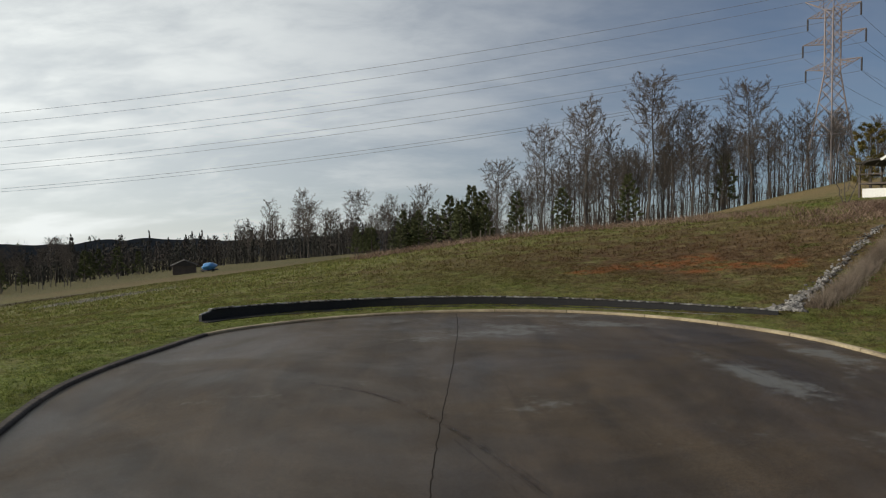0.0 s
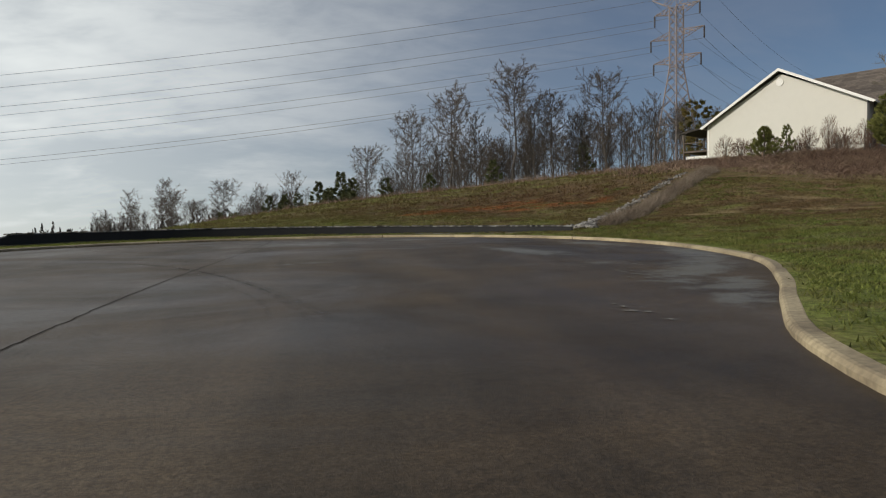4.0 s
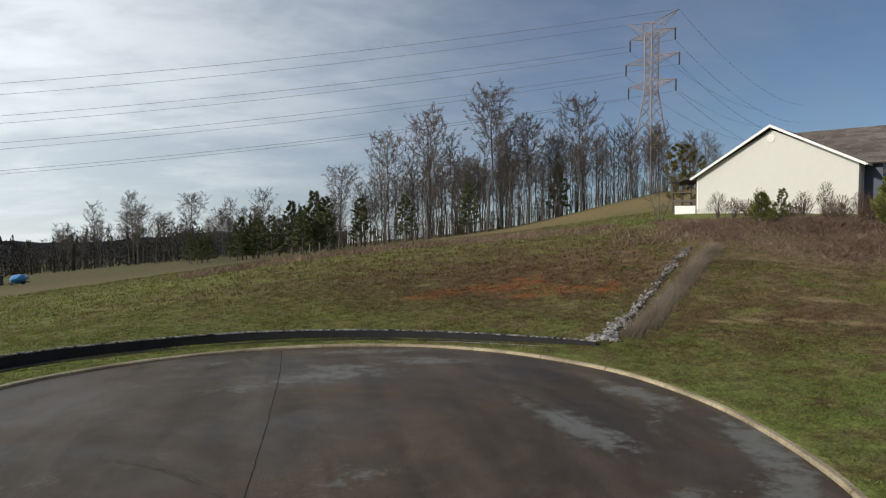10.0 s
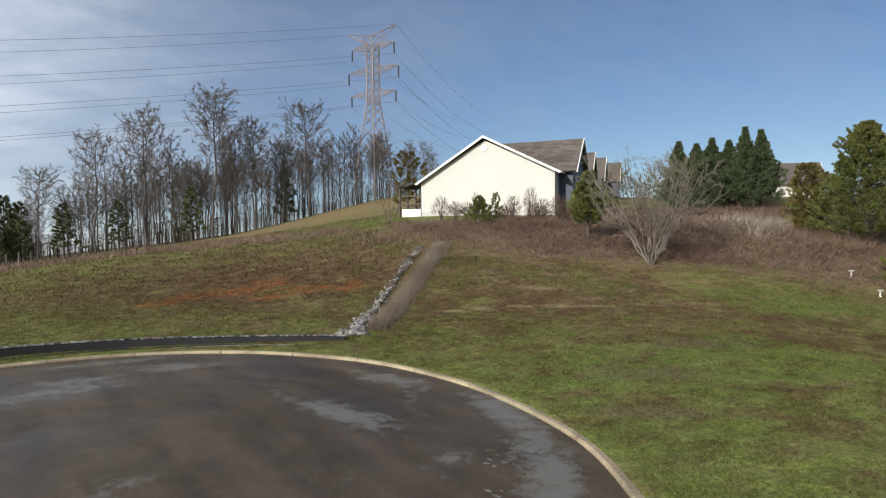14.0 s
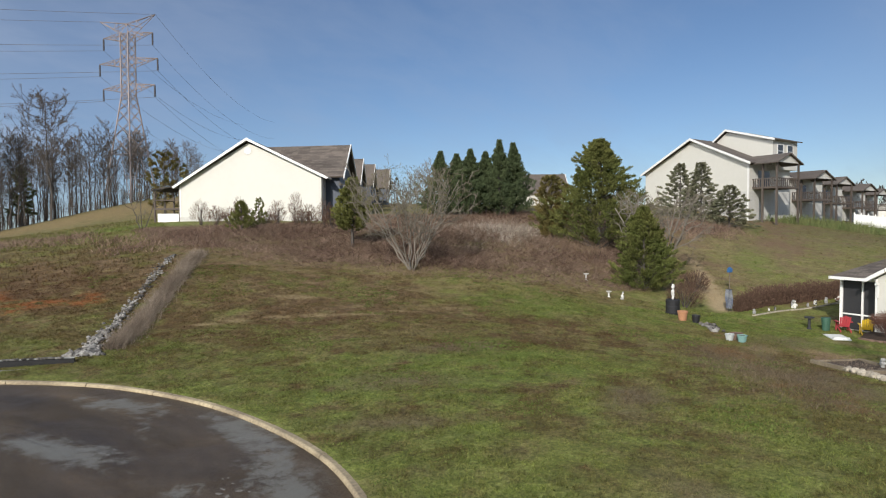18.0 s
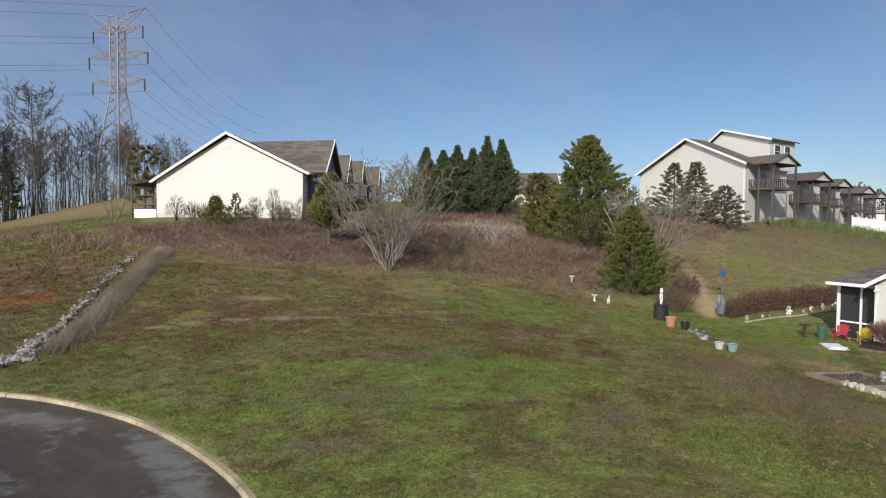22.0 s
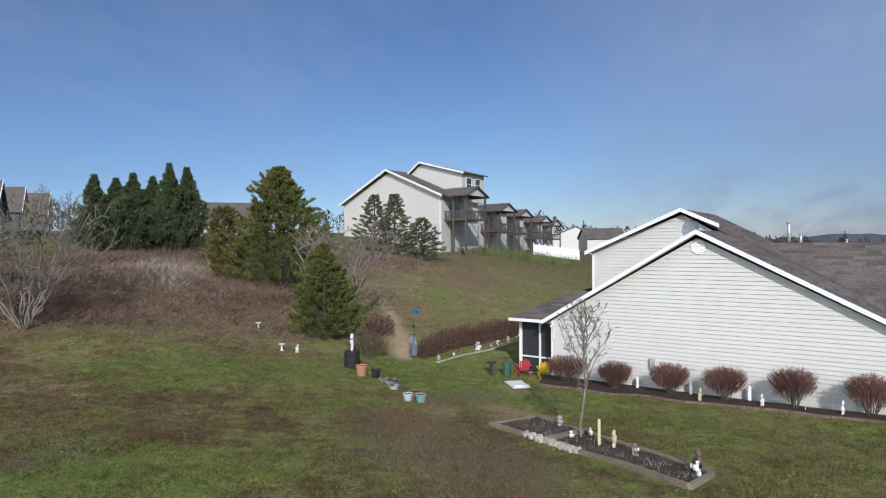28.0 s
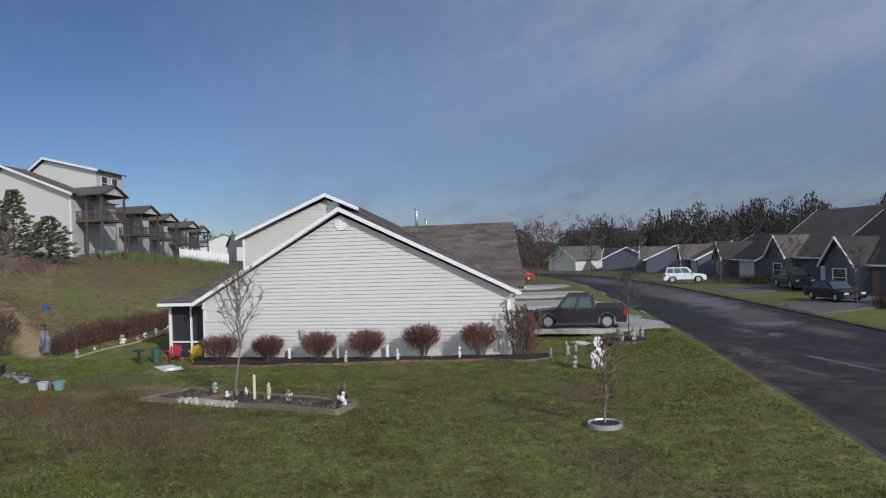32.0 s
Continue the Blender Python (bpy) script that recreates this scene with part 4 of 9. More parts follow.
def ground(x, y, d=None):
    """Height of the ground at places of the plan (arrays)."""
    x, y = np.atleast_1d(x).astype(float), np.atleast_1d(y).astype(float)
    azs, rad, g = land_grid()
    r = np.hypot(x - CENTRE[0], y - CENTRE[1])
    a = np.degrees(np.arctan2(x - CENTRE[0], y - CENTRE[1]))
    j = np.clip(np.searchsorted(rad, r) - 1, 0, len(rad) - 2)
    fr = np.clip((r - rad[j]) / (rad[j + 1] - rad[j]), 0, 1)
    i = np.clip(((a + 180) / 2).astype(int), 0, len(azs) - 2)
    fa = (a + 180) / 2 - i
    z = (g[j, i] * (1 - fa) + g[j, i + 1] * fa) * (1 - fr) + (g[j + 1, i] * (1 - fa) + g[j + 1, i + 1] * fa) * fr
    if d is None:
        d = edge_distance(x, y)
    k = np.clip((d - 0.2) / 5.5, 0, 1)
    k = k * k * (3 - 2 * k)
    z = 0.10 * (1 - k) + z * k
    z = z + 0.05 * np.sin(x * 0.9 + 1.3 * np.sin(y * 0.4)) * np.sin(y * 0.75 + x * 0.2) * np.clip(d / 8, 0, 1)
    return np.where(d < 0.05, -0.12, z)


def gz(x, y):
    return float(ground(x, y)[0])


def polar(az, r):
    """Place of the plan at a bearing and distance from the turning circle's mouth."""
    return CENTRE[0] + r * math.sin(radians(az)), CENTRE[1] + r * math.cos(radians(az))


def offset(line, d):
    """A line moved sideways, to its left when d is positive."""
    t = np.gradient(line, axis=0)
    t /= np.linalg.norm(t, axis=1)[:, None] + 1e-9
    return line + d * np.stack([-t[:, 1], t[:, 0]], 1)


def build_ground():
    from mathutils.geometry import delaunay_2d_cdt
    az = np.radians(np.concatenate([np.arange(-180, -60, 8.0), np.arange(-60, 140, 1.5), np.arange(140, 180, 8.0)]))
    rr = np.concatenate([np.arange(3, 60, 1.1), 60 * 1.045 ** np.arange(0, 92)])
    P = np.array([(CENTRE[0] + r * math.sin(a), CENTRE[1] + r * math.cos(a)) for r in rr for a in az])
    d = edge_distance(P[:, 0], P[:, 1])
    P = P[(d > 0.7) | (d < -1.5)]
    back = np.vstack([offset(EDGE_R[::2], -0.20), offset(EDGE_L[::2][1:], -0.20)])
    front = np.vstack([offset(EDGE_R[::2], 0.10), offset(EDGE_L[::2][1:], 0.10)])
    db, df = edge_distance(*back.T), edge_distance(*front.T)
    if np.median(db) < 0:
        back, front = np.vstack([offset(EDGE_R[::2], 0.20), offset(EDGE_L[::2][1:], 0.20)]), np.vstack([offset(EDGE_R[::2], -0.10), offset(EDGE_L[::2][1:], -0.10)])
    n = len(back)
    pts = [Vector(p) for p in np.vstack([back, front, P])]
    edges = [(i, (i + 1) % n) for i in range(n)] + [(n + i, n + (i + 1) % n) for i in range(n)]
    v, _, faces, *_ = delaunay_2d_cdt(pts, edges, [], 0, 1e-4)
    xy = np.array([tuple(p) for p in v])
    z = ground(xy[:, 0], xy[:, 1])
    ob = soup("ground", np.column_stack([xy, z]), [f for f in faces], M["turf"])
    ob.data.polygons.foreach_set("use_smooth", [True] * len(ob.data.polygons))
    tagged(ob, "patchy green and brown winter grass on rolling ground", "ground", kind="structure")


def build_road():
    from mathutils.geometry import delaunay_2d_cdt
    n = len(EDGE)
    inner = [(x, y) for x in np.arange(-12, 160, 2.0) for y in np.arange(-74, 34, 2.0)]
    d = edge_distance(*np.array(inner).T)
    pts = [Vector(p) for p in EDGE] + [Vector(p) for p, k in zip(inner, d) if k < -0.8]
    v, _, faces, *_ = delaunay_2d_cdt(pts, [(i, (i + 1) % n) for i in range(n)], [], 1, 1e-4)
    ob = soup("road", [(p.x, p.y, 0.0) for p in v], [f for f in faces], M["asphalt"])
    bm = bmesh.new(); bm.from_mesh(ob.data)
    r = bmesh.ops.extrude_face_region(bm, geom=bm.faces[:])
    for e in r["geom"]:
        if isinstance(e, bmesh.types.BMVert):
            e.co.z -= 0.08
    bmesh.ops.recalc_face_normals(bm, faces=bm.faces)
    bm.to_mesh(ob.data); bm.free()
    return tagged(ob, "dark worn asphalt street ending in a turning circle", "road", kind="structure")


def ribbon(line, wide, z, name, material, parent, label="", depth=0.004):
    """A thin flat strip along a line of the plan."""
    a, b = offset(line, wide / 2), offset(line, -wide / 2)
    n = len(line)
    V = [(*p, z) for p in a] + [(*p, z) for p in b]
    ob = soup(name, V, [(i, i + 1, n + i + 1, n + i) for i in range(n - 1)], material, parent)
    if label:
        tagged(ob, label)
    return ob


def sweep(line, section, zs=None):
    """Corners and faces of a section (list of (out, up)) carried along a line of the plan; out is to the line's right."""
    V, F = [], []
    t = np.gradient(line, axis=0)
    t /= np.linalg.norm(t, axis=1)[:, None] + 1e-9
    m = len(section)
    for i, (p, d) in enumerate(zip(line, t)):
        z = 0.0 if zs is None else zs[i]
        for o, u in section:
            V.append((p[0] + d[1] * o, p[1] - d[0] * o, z + u))
    for i in range(len(line) - 1):
        for j in range(m):
            k = (j + 1) % m
            F.append((i * m + j, i * m + k, (i + 1) * m + k, (i + 1) * m + j))
    F.append(tuple(range(m))[::-1])
    F.append(tuple(range((len(line) - 1) * m, len(line) * m)))
    return V, F


def build_kerb():
    kerb = thing("kerb", "low tan concrete kerb with joints round the turning circle", "kerb", kind="structure")
    side = 1 if edge_distance(*(offset(EDGE_R, -0.3)[200]))[0] > 0 else -1
    # a kerb with a rounded top; pieces about three metres long with open joints
    sec = [(-0.02, -0.08), (-0.02, 0.05), (0.01, 0.085), (0.04, 0.10), (0.18, 0.10), (0.20, 0.09), (0.20, -0.08)]
    for line, n in ((EDGE_R, 6), (EDGE_L, 4)):
        for i in range(0, len(line) - 2, n):
            seg = line[i:i + n + 1].copy()
            if len(seg) < 2:
                continue
            seg[-1] = seg[-1] - (seg[-1] - seg[-2]) * 0.06
            s = [(o * side, u + random.uniform(-0.006, 0.006)) for o, u in sec]
            V, F = sweep(seg, s)
            mid = seg.mean(0)
            # stones along the street and the west side take the darker concrete
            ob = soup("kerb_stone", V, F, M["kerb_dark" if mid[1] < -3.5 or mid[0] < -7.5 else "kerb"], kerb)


def build_channel():
    """The lined drainage channel behind the far kerb: dark back wall with a beaded pale cap, low front lip."""
    ch = thing("drainage_channel", "black lined drainage channel with a pale beaded edge", "drain channel")
    line = curve_through([(-9.5, 29.2), (-8.2, 30.5), (-5.0, 32.0), (-1.5, 33.0), (2, 33.2), (5.5, 32.6), (8.8, 31.2), (11.5, 29.6), (13.7, 28.0)], 0.35)
    n = len(line)
    k = np.linspace(0, 1, n)
    V, F = [], []
    t = np.gradient(line, axis=0)
    t /= np.linalg.norm(t, axis=1)[:, None]
    h = np.interp(k, [0, 0.03, 0.35, 0.75, 1], [0.30, 0.46, 0.44, 0.36, 0.32])
    sec = [(0.0, -0.1), (0.02, 0.95), (-0.03, 1.0), (-0.16, 1.0), (-0.20, 0.7), (-0.2, -0.1)]
    m = len(sec)
    for i in range(n):
        for o, u in sec:
            V.append((line[i, 0] + t[i, 1] * o, line[i, 1] - t[i, 0] * o, 0.06 + h[i] * u))
    for i in range(n - 1):
        for j in range(m):
            q = (j + 1) % m
            F.append((i * m + j, i * m + q, (i + 1) * m + q, (i + 1) * m + j))
    F += [tuple(range(m)), tuple(range((n - 1) * m, n * m))[::-1]]
    soup("back_wall", V, F, M["black_liner"], ch)
    top = np.interp(k, np.linspace(0, 1, n), h)
    V, F = sweep(offset(line, 0.09), [(-0.07, 0.0), (-0.06, 0.03), (0.0, 0.045), (0.06, 0.03), (0.07, 0.0)], 0.06 + top)
    tagged(soup("edge_strip", V, F, M["grey_edge"], ch), "pale grey edge strip")
    bm = bmesh.new()
    for i in range(2, n - 1):
        for o in (0.15, 0.5, 0.85):
            p = line[i] * (1 - o) + line[i - 1] * o
            if random.random() < 0.75:
                box(bm, p[0] - 0.07, p[0] + 0.07, p[1] - 0.03, p[1] + 0.10, 0.07 + h[i], 0.115 + h[i] + random.uniform(0, 0.02))
    tagged(part("gravel_edge", bm, M["rock"], ch, "pale gravel beads along the edge"), kind="stuff")
    lip = offset(line[int(n * 0.62):], -0.50)
    V, F = sweep(lip, [(-0.05, -0.1), (-0.04, 0.09), (0.04, 0.09), (0.05, -0.1)], np.linspace(0.02, 0.06, len(lip)))
    tagged(soup("front_lip", V, F, M["grey_edge"], ch), "low grey front lip")
    bed = offset(line, -0.28)
    V, F = sweep(bed, [(-0.26, -0.05), (-0.26, 0.085), (0.26, 0.085), (0.26, -0.05)], np.full(n, 0.04))
    tagged(soup("channel_bed", V, F, M["black_liner"], ch), "dark wet channel bed")


def riprap():
    """Pale broken rock down the drainage run."""
    run = thing("rock_run", "pale broken rock lining a steep drainage run", "rocks", kind="stuff")
    a, b = Vector((14.4, 28.6)), Vector((27.3, 43.0))
    bm = bmesh.new()
    rnd = random.Random(4)
    for i in range(1300):
        k = rnd.random() ** 3.2
        p = a.lerp(b, k)
        side = rnd.gauss(-0.12, 0.16 + 0.10 * (1 - k) ** 10)
        x, y = p.x + side * 0.75, p.y - side * 0.66
        s = rnd.uniform(0.035, 0.085) * (1.0 + 0.7 * (1 - k) ** 9)
        z = gz(x, y) + s * 0.35 + max(0, 0.25 - abs(side)) * 0.3
        r = bmesh.ops.create_icosphere(bm, subdivisions=1, radius=s)
        sx, sy, sz = rnd.uniform(0.7, 1.3), rnd.uniform(0.7, 1.3), rnd.uniform(0.5, 0.9)
        for v in r["verts"]:
            w = 1 + 0.35 * noise.noise(v.co * 9 + Vector((i, 0, 0)))
            v.co = Vector((v.co.x * sx * w + x, v.co.y * sy * w + y, v.co.z * sz * w + z))
    part("rocks", bm, M["rock"], run)


def tuft_field(name, label, category, spots, material, kind="stuff"):
    """Blades standing in tufts: spots are (x, y, z, height, spread, number, width, lean)."""
    V, F = [], []
    rnd = random.Random(len(spots))
    for x, y, z, h, spread, n, w, lean in spots:
        for _ in range(n):
            a = rnd.uniform(0, 6.283)
            px, py = x + rnd.gauss(0, spread), y + rnd.gauss(0, spread)
            hh = h * rnd.uniform(0.55, 1.15)
            dx, dy = math.cos(a) * w, math.sin(a) * w
            lx, ly = rnd.gauss(0, lean) * hh, rnd.gauss(0, lean) * hh
            i = len(V)
            V += [(px - dx, py - dy, z - 0.03), (px + dx, py + dy, z - 0.03), (px + lx, py + ly, z + hh)]
            F.append((i, i + 1, i + 2))
    ob = soup(name, V, F, material)
    return tagged(ob, label, category, kind=kind)

# ======== plants ========
def thin(heap, p, q, r0, r1):
    """A three-sided twig, added to a heap of corners and faces."""
    V, F = heap
    d = (q - p)
    if d.length < 1e-6:
        return
    s = d.orthogonal().normalized()
    t = d.cross(s).normalized()
    i = len(V)
    for c, r in ((p, r0), (q, r1)):
        V += [c + s * r, c - s * (0.5 * r) + t * (0.87 * r), c - s * (0.5 * r) - t * (0.87 * r)]
    F += [(i, i + 1, i + 4, i + 3), (i + 1, i + 2, i + 5, i + 4), (i + 2, i, i + 3, i + 5)]


def bare_tree(name, label, seed, h, wide=0.22, clear=0.34, limbs=16, twigs=6, stems=1, bark="bark", twig="twig", category="tree", thick=1.0, fine=0.0014, lift=1.0):
    """A leafless tree: tapered, slightly crooked trunk, limbs that leave it at open angles and curve upwards into an uneven
    oval crown, and three orders of ever finer twigs. wide, clear: the crown's half width and the clear trunk, as shares of h."""
    rnd = random.Random(seed)
    t = thing(name, label, category)
    wood, spray = bmesh.new(), ([], [])
    R = h * 0.0098 * thick
    f = h * fine

    def bend(bm, p, q, r0, r1, n, sides, sway, sag):
        """A limb as a bent line of rods; gives back its points."""
        pts = [p]
        for i in range(1, n + 1):
            k = i / n
            e = sway * (0.3 if i == n else 1)
            m = p.lerp(q, k) + Vector((rnd.gauss(0, e), rnd.gauss(0, e), rnd.gauss(0, e) - sag * math.sin(k * math.pi)))
            if isinstance(bm, tuple):
                thin(bm, pts[-1], m, r0 + (r1 - r0) * (i - 1) / n, r0 + (r1 - r0) * k)
            else:
                rod(bm, pts[-1], m, r0 + (r1 - r0) * (i - 1) / n, r0 + (r1 - r0) * k, sides)
            pts.append(m)
        return pts

    def fray(p, d, l, order):
        """Twigs: each order shorter and finer than the last."""
        q = p + d * l
        br = bend(spray, p, q, f * (0.55 + 0.2 * order), f * (0.35 + 0.18 * order), 2, 3, l * 0.06, -l * 0.04)
        if order == 0:
            return
        for w in range(twigs if order == 1 else max(3, twigs // 2)):
            u = rnd.uniform(0.15, 1.0)
            p3 = br[0].lerp(br[1], u * 2) if u < 0.5 else br[1].lerp(br[2], u * 2 - 1)
            d3 = (d + Vector((rnd.gauss(0, 0.55), rnd.gauss(0, 0.55), rnd.gauss(0.15, 0.45)))).normalized()
            fray(p3, d3, l * rnd.uniform(0.35, 0.65), order - 1)

    for s in range(stems):
        a0 = 6.283 * s / stems + rnd.uniform(-0.3, 0.3)
        if stems > 1:
            foot, head = Vector((math.cos(a0) * 0.10, math.sin(a0) * 0.10, -0.1)), Vector((math.cos(a0) * h * wide * rnd.uniform(0.5, 0.95), math.sin(a0) * h * wide * rnd.uniform(0.5, 0.95), h * rnd.uniform(0.72, 0.95)))
        else:
            foot, head = Vector((0, 0, -0.1)), Vector((rnd.gauss(0, 0.025) * h, rnd.gauss(0, 0.025) * h, h * 0.95))
        trunk = bend(wood, foot, head, R, f * 1.6, 10, 7 if stems == 1 else 5, h * 0.008, 0)
        n = max(3, limbs // stems)
        a = rnd.uniform(0, 6.283)
        for i in range(n):
            k = clear + (0.97 - clear) * ((i + rnd.random()) / n) ** 0.9
            j = min(int(k * 10), 9)
            p = trunk[j].lerp(trunk[j + 1], k * 10 - j)
            a += 2.4 + rnd.uniform(-0.7, 0.7)
            c = (k - clear) / (1 - clear)
            reach = h * wide * (math.sin(math.pi * (0.22 + 0.66 * c)) ** 0.9) * rnd.choice((0.45, 0.7, 0.9, 1.0, 1.1, 1.25)) * (0.55 if stems > 1 else 1)
            rise = reach * rnd.uniform(0.55, 1.15) * lift + h * 0.015
            q = p + Vector((math.cos(a) * reach, math.sin(a) * reach, rise))
            if q.z > h:
                q.z = h * rnd.uniform(0.94, 1.0)
            r = max(R * (1.02 - k) * rnd.uniform(0.35, 0.55), f * 1.8)
            limb = bend(wood, p, q, r, f * 1.2, 4, 4, reach * 0.06, reach * 0.16)
            m = 0
            while m < 7:
                u = 0.18 + 0.82 * (m + rnd.random()) / 7
                b = min(int(u * 4), 3)
                p2 = limb[b].lerp(limb[b + 1], u * 4 - b)
                d = (limb[b + 1] - limb[b]).normalized() * 0.7 + Vector((rnd.gauss(0, 0.6), rnd.gauss(0, 0.6), rnd.gauss(0.25, 0.35)))
                d.normalize()
                fray(p2, d, (reach * rnd.uniform(0.22, 0.42) + h * 0.012) * (1.15 - 0.4 * u), 2 if m % 4 else 1)
                m += 1
    part("trunk", wood, M[bark], t)
    soup("crown", *spray, M[twig], t)
    return t


def leafy(bm, c, size, n, rnd, leaf=0.16, droop=0.0):
    """A clump of small leaf-like faces in an uneven mass."""
    for _ in range(n):
        while True:
            o = Vector((rnd.uniform(-1, 1), rnd.uniform(-1, 1), rnd.uniform(-1, 1)))
            if 0.1 < o.length < 1:
                break
        p = Vector(c) + Vector((o.x * size[0], o.y * size[1], o.z * size[2]))
        d = (o + Vector((rnd.gauss(0, 0.5), rnd.gauss(0, 0.5), rnd.gauss(0.2 - droop, 0.5)))).normalized()
        s = d.orthogonal().normalized()
        a = rnd.uniform(0, 6.283)
        s = s * math.cos(a) + d.cross(s) * math.sin(a)
        l, w = leaf * rnd.uniform(0.7, 1.6), leaf * rnd.uniform(0.22, 0.42)
        v = [bm.verts.new(p - s * w), bm.verts.new(p + s * w), bm.verts.new(p + d * l)]
        bm.faces.new(v)


def evergreen(name, label, seed, h, w, leaf="cedar", shape="cone", clumps=160, per=26, size=0.16, category="tree", bare=0.06):
    """A conifer: trunk, rising limbs, and on each limb a plume of narrow sprays; the plumes differ in length so that
    the outline is ragged and dark gaps stay between them."""
    rnd = random.Random(seed)
    t = thing(name, label, category)
    wood, V, F = bmesh.new(), [], []
    rod(wood, (0, 0, -0.1), (0, 0, h * 0.94), h * 0.018 + 0.03, 0.02, 6)

    def spray(p, g, l, q):
        s = g.orthogonal().normalized()
        b = rnd.uniform(0, 6.283)
        s = s * math.cos(b) + g.cross(s) * math.sin(b)
        j = len(V)
        V.extend((p - s * q, p + g * l * 0.35 + s * q * 0.6, p + g * l, p + g * l * 0.4 - s * q))
        F.extend(((j, j + 1, j + 2), (j, j + 2, j + 3)))

    for i in range(clumps):
        k = bare + (0.98 - bare) * ((i + rnd.random()) / clumps) ** 0.9
        if shape == "spire":
            env = w * (1 - k) ** 1.12 * (0.78 + 0.22 * min(1, k * 5)) + 0.03
        elif shape == "cone":
            env = w * (1 - k) ** 0.82 * (0.75 + 0.25 * min(1, k * 5)) + 0.10
        elif shape == "egg":
            env = w * math.sqrt(max(0.03, 1 - (2 * k - 0.72) ** 2 / 1.70))
        else:
            env = w * (1.04 - k) ** 0.85 + 0.08
        a = i * 2.39996 + rnd.uniform(-0.5, 0.5)
        lump = 0.80 + 0.5 * noise.noise(Vector((math.cos(a) * 1.7, math.sin(a) * 1.7, k * 4.5 + seed)))
        reach = max(0.12, env * lump * rnd.choice((0.66, 0.80, 0.92, 1.0, 1.0, 1.12, 1.32)))
        rise = reach * {"cone": rnd.uniform(0.3, 0.75), "spire": rnd.uniform(0.5, 1.1), "egg": rnd.uniform(0.3, 0.9), "tiers": rnd.uniform(-0.05, 0.3)}[shape]
        foot = Vector((0, 0, max(0.05, k * h - rise * 0.7)))
        tip = Vector((math.cos(a) * reach, math.sin(a) * reach, min(k * h + rise * 0.5, h * 1.02)))
        if shape == "tiers" or i % 3 == 0:
            rod(wood, foot, tip, 0.010 + 0.004 * reach, 0.004, 3)
        d = (tip - foot).normalized()
        side = Vector((-math.sin(a), math.cos(a), 0))
        up = d.cross(side).normalized()
        if up.z < 0:
            up = -up
        L = (tip - foot).length
        start = max(0.0, 1 - 0.12 * h * (1.2 - k) / max(L, 0.1))
        body = L * (1 - start)
        for m in range(per):
            u = (m + rnd.random()) / per
            fat = body * (0.26 if clumps < 500 else 0.19) * math.sin(math.pi * min(1, 0.18 + 0.82 * u)) ** 0.7 + 0.02
            x = rnd.gauss(0, 0.55) * fat
            y = rnd.gauss(0, 0.55) * fat * (0.48 if shape == "tiers" else 0.75)
            p = foot + d * (L * start + body * u) + side * x + up * y
            g = (d * 0.9 + side * (x / fat * 0.55 + rnd.gauss(0, 0.25)) + up * (y / fat * 0.5 + rnd.gauss(0.22, 0.3))).normalized()
            spray(p, g, size * rnd.uniform(0.7, 1.5), size * rnd.uniform(0.13, 0.26))
    part("trunk", wood, M["bark"], t)
    soup("crown", V, F, M[leaf], t)
    return t


def shrub(name, label, seed, h, w, material, category="shrub", n=420, twig=0.010, flare=0.35, clipped=False):
    """A bare or brown-leafed shrub: fine stems fanning from the ground into a rounded, uneven head."""
    rnd = random.Random(seed)
    t = thing(name, label, category)
    bm, head = bmesh.new(), ([], [])
    ends = []
    for i in range(22):
        a, k = rnd.uniform(0, 6.283), rnd.uniform(0.1, 0.85)
        e = Vector((math.cos(a) * w * k * 0.8, math.sin(a) * w * k * 0.8, h * rnd.uniform(0.5, 0.8)))
        ends.append(e)
        rod(bm, (math.cos(a) * 0.07, math.sin(a) * 0.07, -0.05), e, 0.018, 0.008, 3)
    for i in range(n):
        # twig tips lie in a broad cap over a narrow foot
        a, u = rnd.uniform(0, 6.283), math.sqrt(rnd.random())
        wob = 1 + 0.16 * noise.noise(Vector((math.cos(a) * 1.3, math.sin(a) * 1.3, seed)))
        crown = h * (1 - (0.20 if clipped else 0.42) * u ** 3) * (1 + 0.05 * noise.noise(Vector((a, u * 3, seed))))
        low = h * (0.16 + 0.34 * u) if clipped else h * (0.05 + 0.20 * u)
        z = low + (crown - low) * rnd.random() ** 0.6
        narrow = 1.0 if not clipped else 0.50 + 0.50 * min(1, (z / h) / 0.62)
        tip = Vector((math.cos(a) * w * u * wob * narrow, math.sin(a) * w * u * wob * narrow, z))
        back = Vector((tip.x * 0.70, tip.y * 0.70, max(0.0, z - rnd.uniform(0.22, 0.42))))
        d = (tip - back)
        tip = back + d * rnd.uniform(0.9, 1.05)
        thin(head, back, tip, twig, twig * 0.35)
        s = Vector((rnd.gauss(0, 1), rnd.gauss(0, 1), rnd.gauss(0, 0.6))).normalized()
        m = back.lerp(tip, 0.55)
        thin(head, m, m + (d.normalized() + s * 0.8).normalized() * rnd.uniform(0.10, 0.22), twig * 0.8, twig * 0.3)
    tagged(part("branchwork", bm, M["bark"], t), "bare fanning stems", kind="stuff")
    for _ in range(n // 2):
        o = Vector((rnd.gauss(0, 0.42) * w, rnd.gauss(0, 0.42) * w, h * (0.60 + rnd.uniform(-0.28, 0.28))))
        g = Vector((rnd.gauss(0, 1), rnd.gauss(0, 1), rnd.gauss(0.3, 1))).normalized() * 0.06
        thin(head, o, o + g, 0.014, 0.003)
    soup("crown", *head, M[material], t)
    return t


